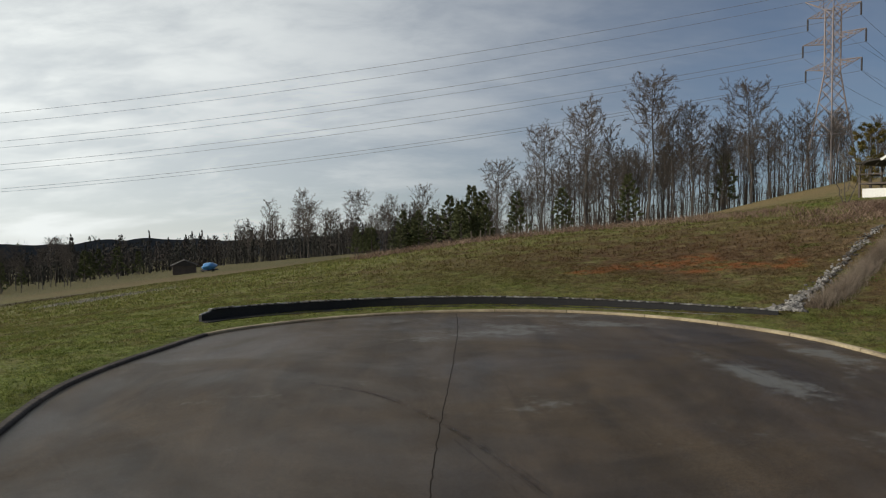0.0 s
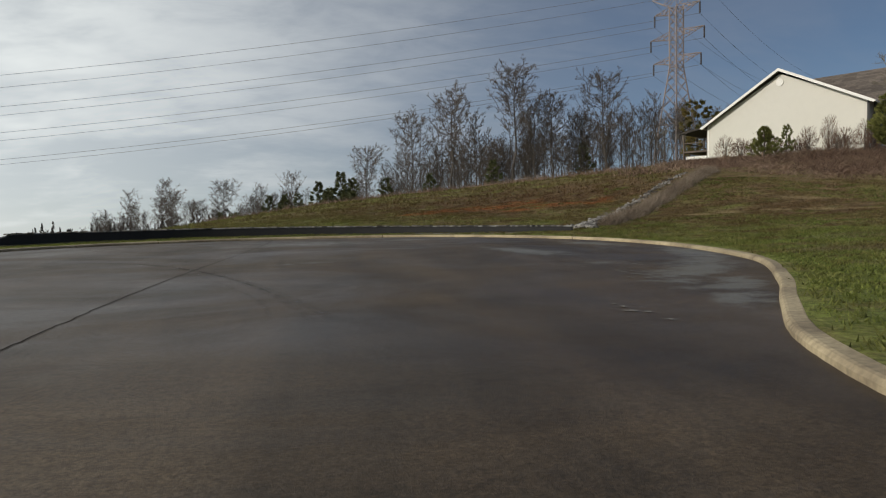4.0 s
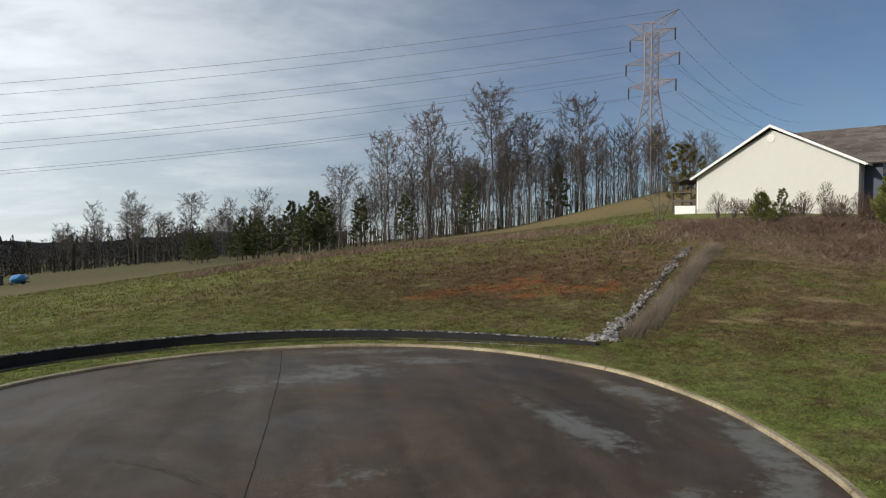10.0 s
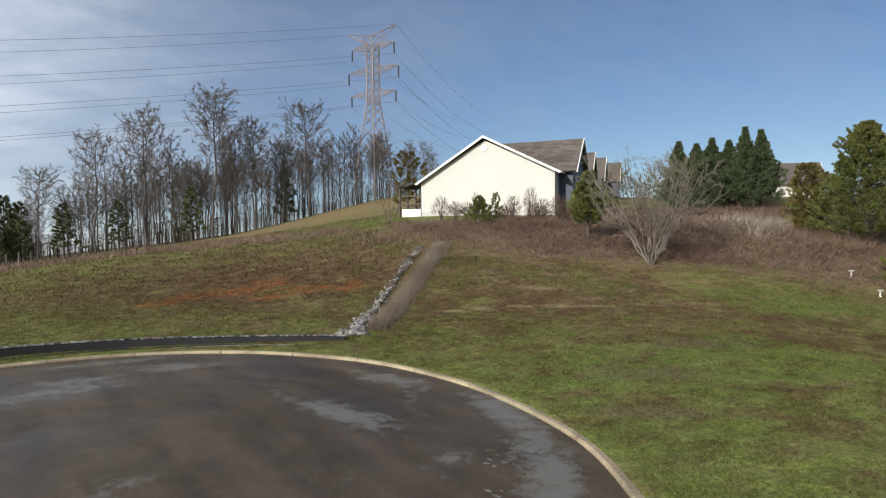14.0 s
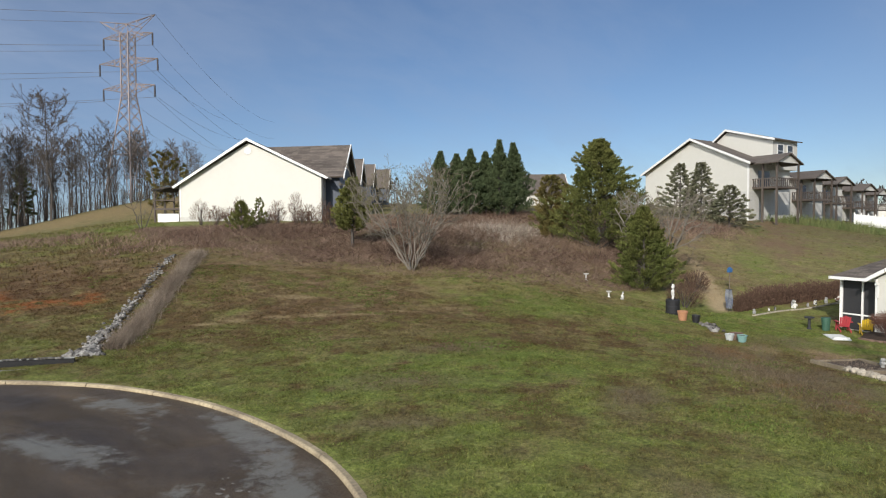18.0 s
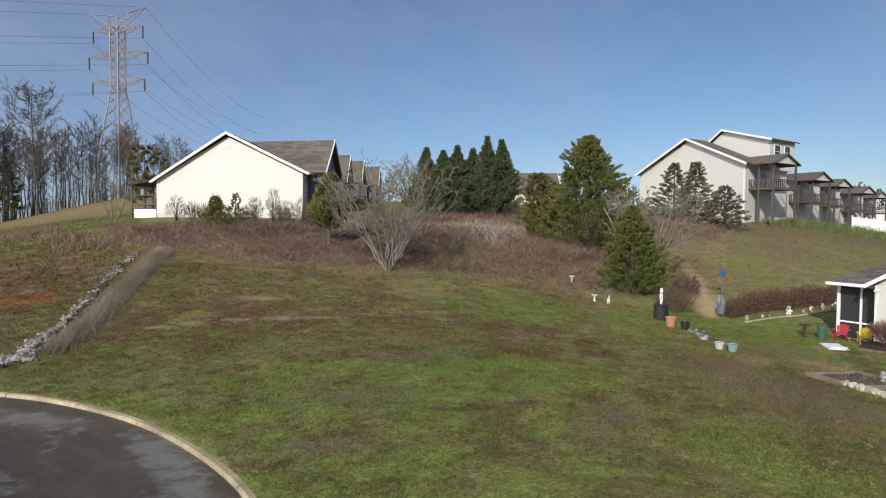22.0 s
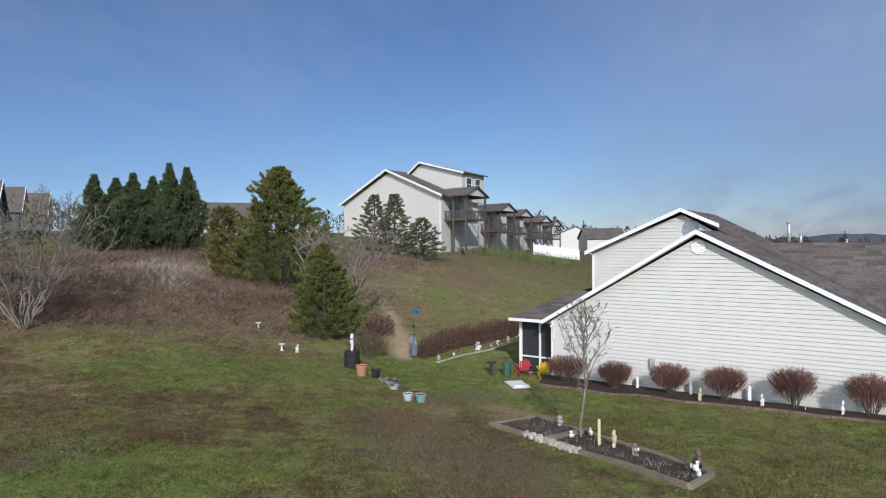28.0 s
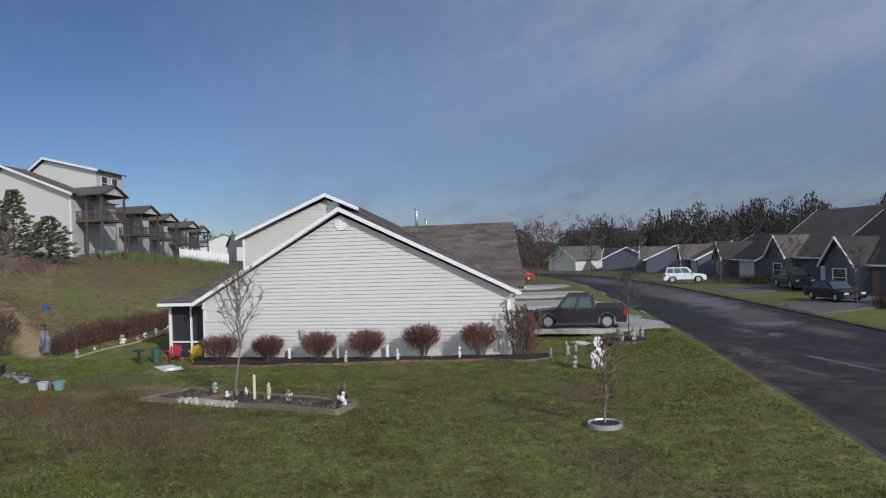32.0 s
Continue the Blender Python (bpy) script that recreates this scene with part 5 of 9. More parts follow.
# ======== buildings ========
def lay(o, u, v):
    """From a building's own coordinates (along its gable wall, into its depth, height) to the plan."""
    return lambda p: Vector((o[0] + u[0] * p.x + v[0] * p.y, o[1] + u[1] * p.x + v[1] * p.y, p.z))


def slope(name, parent, f, a, b, c, d, material, thick=0.14, tiles=0.0, seed=1):
    """A roof slope: a, b along the eave, c, d along the ridge (local corners); tiles: depth of its shingle courses."""
    a, b, c, d = (Vector(p) for p in (a, b, c, d))
    bm = bmesh.new()
    n = (b - a).cross(d - a).normalized()
    if n.z < 0:
        n = -n
    lo = [bm.verts.new(f(p - n * thick)) for p in (a, b, c, d)]
    hi = [bm.verts.new(f(p)) for p in (a, b, c, d)]
    bm.faces.new(lo[::-1]); bm.faces.new(hi)
    for i in range(4):
        bm.faces.new((lo[i], lo[(i + 1) % 4], hi[(i + 1) % 4], hi[i]))
    roof = part(name, bm, M[material], parent)
    if tiles:
        rnd = random.Random(seed)
        V, F = [], []
        rows = max(2, int((d - a).length / tiles))
        for i in range(rows):
            k0, k1 = i / rows, (i + 1) / rows
            x = -rnd.random()
            L = (b - a).length
            while x < L:
                w = rnd.uniform(0.5, 1.3)
                s0, s1 = max(0, x) / L, min(L, x + w - 0.015) / L
                x += w
                if s1 <= s0:
                    continue
                lift = rnd.uniform(0.010, 0.020)
                q = [a.lerp(b, s0).lerp(d.lerp(c, s0), k0), a.lerp(b, s1).lerp(d.lerp(c, s1), k0), a.lerp(b, s1).lerp(d.lerp(c, s1), k1), a.lerp(b, s0).lerp(d.lerp(c, s0), k1)]
                i0 = len(V)
                V += [f(q[0] + n * lift), f(q[1] + n * lift), f(q[2] + n * 0.004), f(q[3] + n * 0.004), f(q[0] + n * 0.001), f(q[1] + n * 0.001)]
                F += [(i0, i0 + 1, i0 + 2, i0 + 3), (i0 + 4, i0 + 5, i0 + 1, i0)]
        ob = soup("shingles", V, F, M[material], roof)
        tagged(ob, "overlapping roof shingles", kind="stuff")
    return roof


def gable_boards(parent, f, x0, x1, z0, zl, px, pz, zr, course=0.2, y=0.0, material="siding", lap=0.15):
    """Lap siding up a gable wall, each course a board of its own under the wall."""
    z = z0
    while z < pz - 0.05:
        def reach(h):
            l = x0 if h <= zl else x0 + (px - x0) * (h - zl) / (pz - zl)
            r = x1 if h <= zr else x1 + (px - x1) * (h - zr) / (pz - zr)
            return l, r
        t = min(z + course, pz - 0.02)
        (l0, r0), (l1, r1) = reach(z), reach(t)
        bm = bmesh.new()
        lip = 0.006 + course * lap
        lo = [(l0, y - lip, z), (r0, y - lip, z), (r1, y - 0.006, t), (l1, y - 0.006, t)]
        v = [bm.verts.new(f(Vector(p))) for p in lo]
        w = [bm.verts.new(f(Vector((p[0], y + 0.004, p[2])))) for p in lo]
        bm.faces.new(v); bm.faces.new(w[::-1])
        for i in range(4):
            bm.faces.new((v[i], w[i], w[(i + 1) % 4], v[(i + 1) % 4]))
        part("siding_board", bm, M[material], parent)
        z += course


def rake(name, parent, f, p, q, y0=-0.32, y1=-0.25, drop=0.24, material="trim"):
    """A fascia board up a gable's slope from p to q (x, z)."""
    bm = bmesh.new()
    (xa, za), (xb, zb) = p, q
    prism(bm, [(xa, za - drop), (xb, zb - drop), (xb, zb), (xa, za)], y0, y1, f)
    return part(name, bm, M[material], parent)


def window(parent, f, x0, x1, z0, z1, y, name="window", out=-1, axis="x"):
    """A window in a wall: frame, sill and panes; axis tells which way the wall runs."""
    def g(a0, a1, d0, d1, h0, h1):
        return (a0, a1, y + min(d0, d1), y + max(d0, d1), h0, h1) if axis == "x" else (y + min(d0, d1), y + max(d0, d1), a0, a1, h0, h1)
    o = out
    w = boxes(name, M["trim"], parent, g(x0 - 0.09, x0, 0, 0.06 * o, z0 - 0.08, z1 + 0.08), g(x1, x1 + 0.09, 0, 0.06 * o, z0 - 0.08, z1 + 0.08),
              g(x0, x1, 0, 0.06 * o, z1, z1 + 0.08), g(x0, x1, 0, 0.06 * o, z0 - 0.08, z0), g(x0, x1, 0, 0.045 * o, (z0 + z1) / 2 - 0.025, (z0 + z1) / 2 + 0.025), f=f, label="white framed sash window")
    for a, b in ((z0, (z0 + z1) / 2 - 0.025), ((z0 + z1) / 2 + 0.025, z1)):
        boxes("pane", M["glass"], w, g(x0, x1, 0.004 * o, 0.022 * o, a, b), f=f)
    return w


def gable_body(parent, f, W, D, z0, zl, px, pz, zr, material="siding", y0=0.0, name="wall"):
    bm = bmesh.new()
    prism(bm, [(0, z0), (W, z0), (W, zr), (px, pz), (0, zl)], y0, y0 + D, f)
    return part(name, bm, M[material], parent)


def vent(parent, f, x, z, y=-0.06, r=0.34):
    bm = bmesh.new()
    n = 8
    ring = [(x + r * math.cos(6.283 * (i + 0.5) / n), z + r * math.sin(6.283 * (i + 0.5) / n)) for i in range(n)]
    prism(bm, ring, y, y + 0.05, f)
    v = part("gable_vent", bm, M["trim"], parent, "white octagonal louvred gable vent")
    for i in range(4):
        h = z - r * 0.6 + i * r * 0.38
        boxes("slat", M["trim"], v, (x - r * 0.62, x + r * 0.62, y - 0.02, y - 0.003, h, h + 0.035), f=f)


def downpipe(parent, f, x, y, z0, z1):
    return boxes("downspout", M["trim"], parent, (x - 0.045, x + 0.045, y - 0.07, y, z0, z1), (x - 0.045, x + 0.045, y - 0.32, y, z1, z1 + 0.08), f=f)


def house_c():
    """The near house: gable end with lap siding, upper storey behind, garage wing, back porch."""
    f = lay((46.13, 5.50), (-0.4180, -0.9512), (1.369, -0.331))
    t = thing("near_house", "single-storey cream vinyl-sided house with brown shingle roof and white trim", "house")
    B, W = -0.95, 15.6
    wall = gable_body(t, f, W, 15.0, B, 2.30, 7.45, 6.55, 2.50)
    gable_boards(wall, f, 0.0, W, B + 0.30, 2.35, 7.45, 6.60, 2.55, 0.19)
    boxes("foundation", M["foundation"], t, (-0.01, W + 0.01, -0.03, 15.0, B - 0.4, B + 0.28), f=f)
    for x in (0.0, W):
        boxes("corner_board", M["trim"], wall, (x - 0.05, x + 0.05, -0.045, 0.05, B + 0.28, 2.3), f=f)
    # main roof: two slopes, white rakes along the gable
    eL, pk, eR = (-0.45, 2.30), (7.45, 6.95), (16.05, 2.60)
    slope("roof_slope", t, f, (eL[0], -0.30, eL[1]), (eL[0], 15, eL[1]), (pk[0], 15, pk[1]), (pk[0], -0.30, pk[1]), "roof")
    slope("roof_slope", t, f, (eR[0], -0.30, eR[1]), (eR[0], 15, eR[1]), (pk[0], 15, pk[1]), (pk[0], -0.30, pk[1]), "roof", tiles=0.28)
    rake("rake_board", t, f, (eL[0], eL[1] + 0.03), (pk[0], pk[1] + 0.03), -0.36, -0.28, 0.21)
    rake("rake_board", t, f, (pk[0], pk[1] + 0.03), (eR[0], eR[1] + 0.03), -0.36, -0.28, 0.21)
    bm = bmesh.new()
    prism(bm, [(eL[0], eL[1] - 0.17), (pk[0], pk[1] - 0.2), (pk[0], pk[1] - 0.17), (eL[0], eL[1] - 0.14)], -0.28, 0, f)
    prism(bm, [(pk[0], pk[1] - 0.2), (eR[0], eR[1] - 0.17), (eR[0], eR[1] - 0.14), (pk[0], pk[1] - 0.17)], -0.28, 0, f)
    part("soffit", bm, M["soffit"], t)
    for x, z in ((eL[0] - 0.12, eL[1] - 0.16), (eR[0], eR[1] - 0.16)):
        boxes("gutter", M["trim"], t, (x, x + 0.12, -0.18, 15, z, z + 0.12), f=f)
    downpipe(t, f, W - 0.08, -0.04, B + 0.3, 2.15)
    downpipe(t, f, 0.12, -0.04, 1.3, 2.0)
    vent(t, f, 7.5, 6.15)
    # upper storey set back
    gable_body(t, f, 13.0, 8.0, 2.5, 5.9, 5.35, 7.95, 3.6, y0=5.0, name="upper_wall")
    gable_boards(t, f, 0.0, 13.0, 3.0, 5.9, 5.35, 7.9, 3.6, 0.19, 5.0)
    slope("upper_roof", t, f, (-0.35, 4.7, 5.85), (-0.35, 13, 5.85), (5.35, 13, 8.25), (5.35, 4.7, 8.25), "roof")
    slope("upper_roof", t, f, (13.6, 4.7, 3.92), (13.6, 13, 3.92), (5.35, 13, 8.25), (5.35, 4.7, 8.25), "roof", tiles=0.3, seed=2)
    rake("upper_rake", t, f, (-0.4, 5.86), (5.35, 8.3), 4.62, 4.70, 0.22)
    rake("upper_rake", t, f, (5.35, 8.3), (7.4, 7.37), 4.62, 4.70, 0.22)
    boxes("corner_board", M["trim"], t, (-0.05, 0.08, 4.93, 5.0, 3.0, 5.8), f=f)
    # garage wing towards the street: ridge across
    bm = bmesh.new()
    zr, ze = 6.30, 2.60
    gar = lambda p: f(Vector((p.y, p.x, p.z)))
    prism(bm, [(3.0, B), (14.5, B), (14.5, ze), (8.7, zr - 0.25), (3.0, ze)], 9.0, 16.1, gar)
    part("garage_wall", bm, M["siding"], t)
    slope("garage_roof", t, f, (9.0, 2.6, ze), (16.6, 2.6, ze), (16.6, 8.7, zr), (9.0, 8.7, zr), "roof", tiles=0.28, seed=3)
    slope("garage_roof", t, f, (9.0, 14.9, ze), (16.6, 14.9, ze), (16.6, 8.7, zr), (9.0, 8.7, zr), "roof")
    boxes("garage_door", M["door"], t, (16.1, 16.16, 5.0, 12.0, B + 0.1, 1.9), f=f)
    for i in range(4):
        boxes("door_panel", M["door"], t, (16.16, 16.18, 5.1, 11.9, B + 0.15 + i * 0.56, B + 0.62 + i * 0.56), f=f)
    boxes("gutter", M["trim"], t, (16.55, 16.65, 2.4, 15, ze - 0.1, ze), f=f)
    # back porch with white posts and screens
    slope("porch_roof", t, f, (-2.7, 0.2, 2.28), (0.1, 0.2, 2.28), (0.6, 4.4, 3.45), (-0.9, 4.4, 3.45), "roof", thick=0.10, tiles=0.28, seed=5)
    slope("porch_roof", t, f, (-2.7, 0.2, 2.28), (-2.7, 7.0, 2.28), (-0.9, 7.0, 3.45), (-0.9, 4.4, 3.45), "roof", thick=0.10)
    boxes("porch_fascia", M["trim"], t, (-2.75, 0.0, 0.12, 0.2, 2.10, 2.26), (-2.78, -2.7, 0.12, 7.0, 2.10, 2.26), f=f)
    boxes("porch_floor", M["concrete"], t, (-2.5, 0.0, 0.6, 6.4, B - 0.2, B + 0.18), f=f)
    for y in (0.75, 3.4, 6.2):
        boxes("porch_post", M["trim"], t, (-2.45, -2.28, y - 0.08, y + 0.08, B + 0.18, 2.2), f=f)
    boxes("porch_rail", M["trim"], t, (-2.3, 0, 0.70, 0.78, B + 1.0, B + 1.08), f=f)
    boxes("porch_post", M["trim"], t, (-1.2, -1.1, 0.66, 0.78, B + 0.18, 2.2), f=f)
    for a, b in ((-2.28, -1.2), (-1.1, 0.0)):
        boxes("screen", M["dark_trim"], t, (a, b, 0.735, 0.75, B + 0.18, 2.2), f=f)
    # vents and a dish on the roof
    return f, t


def chimney_pipe(f, x, y, z, h, r=0.10):
    p = thing("flue_pipe", "galvanised flue pipe with a cap on a shingle roof", "flue", tuple(f(Vector((x, y, z)))))
    bm = bmesh.new(); lathe(bm, [(r, -0.3), (r, h - 0.16), (r * 0.9, h - 0.15), (r * 0.9, h - 0.08)], 12)
    part("pipe", bm, M["pipe"], p, smooth=True)
    bm = bmesh.new(); lathe(bm, [(r * 1.5, h - 0.09), (r * 1.55, h - 0.02), (r * 0.6, h)], 12)
    part("cap", bm, M["pipe"], p)
    bm = bmesh.new(); lathe(bm, [(r * 2.2, -0.28), (r * 1.3, 0.05)], 12)
    part("flashing", bm, M["dark_trim"], p)


def dish(place, turn):
    d = thing("satellite_dish", "grey satellite dish on a roof mast", "satellite dish", place, turn)
    bm = bmesh.new()
    n, rings = 18, []
    for r, z in ((0.0001, 0.0), (0.2, 0.02), (0.36, 0.07), (0.44, 0.11)):
        rings.append([bm.verts.new((r * math.cos(6.283 * i / n), -0.1 - z * 1.2 + 0.1, 0.55 + r * 1.05 * math.sin(6.283 * i / n))) for i in range(n)])
    for a, b in zip(rings, rings[1:]):
        for i in range(n):
            bm.faces.new((a[i], a[(i + 1) % n], b[(i + 1) % n], b[i]))
    bmesh.ops.solidify(bm, geom=bm.faces[:], thickness=0.02)
    part("reflector", bm, M["pale_plastic"], d)
    rods("mast", M["pipe"], d, 0.025, ((0, 0.15, -0.2), (0, 0.1, 0.5)))
    rods("feed_arm", M["dark_trim"], d, 0.015, ((0, 0, 0.2), (0, -0.55, 0.4)))


def house_a():
    """The house on the rise: plain cream gable end, grey-brown roof, three front gables behind."""
    f = lay((42.87, 66.96), (0.4484, -0.9681), (1.082, 0.866))
    t = thing("hill_house", "cream-sided gabled house with brown-grey roof on the rise", "house")
    B, W = 4.6, 14.6
    gable_body(t, f, W, 13.0, B, 9.15, 7.2, 13.2, 9.85, "siding_pale")
    gable_boards(t, f, 0.0, W, B + 0.3, 9.15, 7.2, 13.1, 9.85, 0.20, 0.0, "siding_pale", 0.05)
    eL, pk, eR = (-0.5, 9.0), (7.2, 13.62), (15.1, 9.72)
    slope("roof_slope", t, f, (eL[0], -0.4, eL[1]), (eL[0], 13, eL[1]), (pk[0], 13, pk[1]), (pk[0], -0.4, pk[1]), "roof")
    slope("roof_slope", t, f, (eR[0], -0.4, eR[1]), (eR[0], 13, eR[1]), (pk[0], 13, pk[1]), (pk[0], -0.4, pk[1]), "roof", tiles=0.3)
    rake("rake_board", t, f, (eL[0], eL[1]), (pk[0], pk[1] + 0.04), -0.48, -0.38, 0.26)
    rake("rake_board", t, f, (pk[0], pk[1] + 0.04), (eR[0], eR[1]), -0.48, -0.38, 0.26)
    for x, z in ((eL[0] - 0.12, eL[1] - 0.16), (eR[0], eR[1] - 0.18)):
        boxes("gutter", M["trim"], t, (x, x + 0.13, -0.46, 13, z, z + 0.13), f=f)
    vent(t, f, 7.2, 12.4, r=0.36)
    boxes("corner_board", M["trim"], t, (-0.03, 0.12, -0.05, 0.0, B + 1.25, 9.0), f=f)
    boxes("corner_board", M["dark_trim"], t, (W - 0.1, W + 0.06, -0.05, 0.0, B, 9.7), f=f)
    boxes("foundation", M["foundation"], t, (-0.02, W - 0.11, -0.06, 0.0, B - 0.6, B + 1.25), f=f)
    # front cross gable towards the street, its shade put into a grey wall colour
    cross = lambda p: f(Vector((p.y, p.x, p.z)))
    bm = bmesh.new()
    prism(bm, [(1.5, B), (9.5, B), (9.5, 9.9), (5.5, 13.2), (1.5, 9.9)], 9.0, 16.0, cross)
    part("front_wall", bm, M["siding_grey_shaded"], t)
    slope("front_roof", t, f, (7.2, 0.9, 9.8), (16.5, 0.9, 9.8), (16.5, 5.5, 13.5), (7.2, 5.5, 13.5), "roof", tiles=0.3, seed=5)
    slope("front_roof", t, f, (7.2, 10.1, 9.8), (16.5, 10.1, 9.8), (16.5, 5.5, 13.5), (7.2, 5.5, 13.5), "roof")
    rp = lambda p: f(Vector((p.y, p.x, p.z)))
    rake("front_rake", t, rp, (0.9, 9.85), (5.5, 13.55), 16.48, 16.58, 0.25)
    rake("front_rake", t, rp, (5.5, 13.55), (10.1, 9.85), 16.48, 16.58, 0.25)
    window(t, f, 3.5, 5.0, 7.4, 9.0, 16.0, out=1, axis="y")
    window(t, f, 6.3, 7.8, 7.4, 9.0, 16.0, out=1, axis="y")
    # back deck
    boxes("deck_floor", M["deck_wood"], t, (-3.0, 0.0, 0.2, 4.5, 6.6, 6.78), f=f)
    for x, y in ((-2.9, 0.3), (-2.9, 4.3), (-0.2, 0.3)):
        boxes("deck_post", M["deck_wood"], t, (x - 0.08, x + 0.08, y - 0.08, y + 0.08, 4.2, 8.8), f=f)
    boxes("deck_rail", M["deck_wood"], t, (-3.0, 0.0, 0.22, 0.3, 7.55, 7.65), (-3.0, -2.92, 0.2, 4.5, 7.55, 7.65), f=f)
    boxes("deck_skirt", M["trim"], t, (-2.6, -0.2, 0.24, 0.3, 4.9, 6.2), f=f)
    slope("deck_roof", t, f, (-3.2, 0.0, 8.7), (-3.2, 4.8, 8.7), (0.1, 4.8, 9.2), (0.1, 0.0, 9.2), "roof_dark")
    return f


def row_house(name, label, f, B, W, D, wall="siding_grey_shaded", roof="roof", z=5.0, ridge=8.6):
    """A street house seen from its end: body, main roof, front gable, windows."""
    t = thing(name, label, "house", group="row of houses")
    gable_body(t, f, W, D, B, B + z, W / 2, B + ridge, B + z, wall)
    slope("roof_slope", t, f, (-0.4, -0.4, B + z - 0.15), (-0.4, D + 0.4, B + z - 0.15), (W / 2, D + 0.4, B + ridge + 0.25), (W / 2, -0.4, B + ridge + 0.25), roof)
    slope("roof_slope", t, f, (W + 0.4, -0.4, B + z - 0.15), (W + 0.4, D + 0.4, B + z - 0.15), (W / 2, D + 0.4, B + ridge + 0.25), (W / 2, -0.4, B + ridge + 0.25), roof)
    rake("rake_board", t, f, (-0.4, B + z - 0.15), (W / 2, B + ridge + 0.28), -0.48, -0.4, 0.24)
    rake("rake_board", t, f, (W / 2, B + ridge + 0.28), (W + 0.4, B + z - 0.15), -0.48, -0.4, 0.24)
    cross = lambda p: f(Vector((p.y, p.x, p.z)))
    bm = bmesh.new()
    prism(bm, [(D * 0.12, B), (D * 0.7, B), (D * 0.7, B + z), (D * 0.41, B + ridge), (D * 0.12, B + z)], W * 0.5, W + 1.6, cross)
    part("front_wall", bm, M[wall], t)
    slope("front_roof", t, f, (W * 0.5, D * 0.09, B + z - 0.1), (W + 2.0, D * 0.09, B + z - 0.1), (W + 2.0, D * 0.41, B + ridge + 0.3), (W * 0.5, D * 0.41, B + ridge + 0.3), roof)
    slope("front_roof", t, f, (W * 0.5, D * 0.73, B + z - 0.1), (W + 2.0, D * 0.73, B + z - 0.1), (W + 2.0, D * 0.41, B + ridge + 0.3), (W * 0.5, D * 0.41, B + ridge + 0.3), roof)
    rake("front_rake", t, cross, (D * 0.09, B + z - 0.1), (D * 0.41, B + ridge + 0.34), W + 1.98, W + 2.06, 0.25)
    rake("front_rake", t, cross, (D * 0.41, B + ridge + 0.34), (D * 0.73, B + z - 0.1), W + 1.98, W + 2.06, 0.25)
    window(t, f, D * 0.3, D * 0.5, B + z * 0.45, B + z * 0.8, W + 1.6, out=1, axis="y")
    return t


def deck_upper(t, f, B):
    """Upper storey, towards the slope."""
    bm = bmesh.new()
    prism(bm, [(9.6, B + 6), (18.6, B + 6), (18.6, B + 9.9), (11.6, B + 11.6), (9.6, B + 10.2)], 4.0, 9.5, f)
    part("upper_wall", bm, M["siding_pale"], t)
    slope("upper_roof", t, f, (19.1, 3.6, B + 9.85), (19.1, 9.9, B + 9.85), (11.6, 9.9, B + 11.95), (11.6, 3.6, B + 11.95), "roof")
    slope("upper_roof", t, f, (9.0, 3.6, B + 10.2), (9.0, 9.9, B + 10.2), (11.6, 9.9, B + 11.95), (11.6, 3.6, B + 11.95), "roof")
    rake("upper_rake", t, f, (9.0, B + 10.2), (11.6, B + 12), 3.5, 3.6, 0.28)
    rake("upper_rake", t, f, (11.6, B + 12), (19.1, B + 9.9), 3.5, 3.6, 0.28)
    for y in (5.0, 7.2):
        window(t, f, y, y + 1.2, B + 7.6, B + 9.2, 18.6, out=1, axis="y")


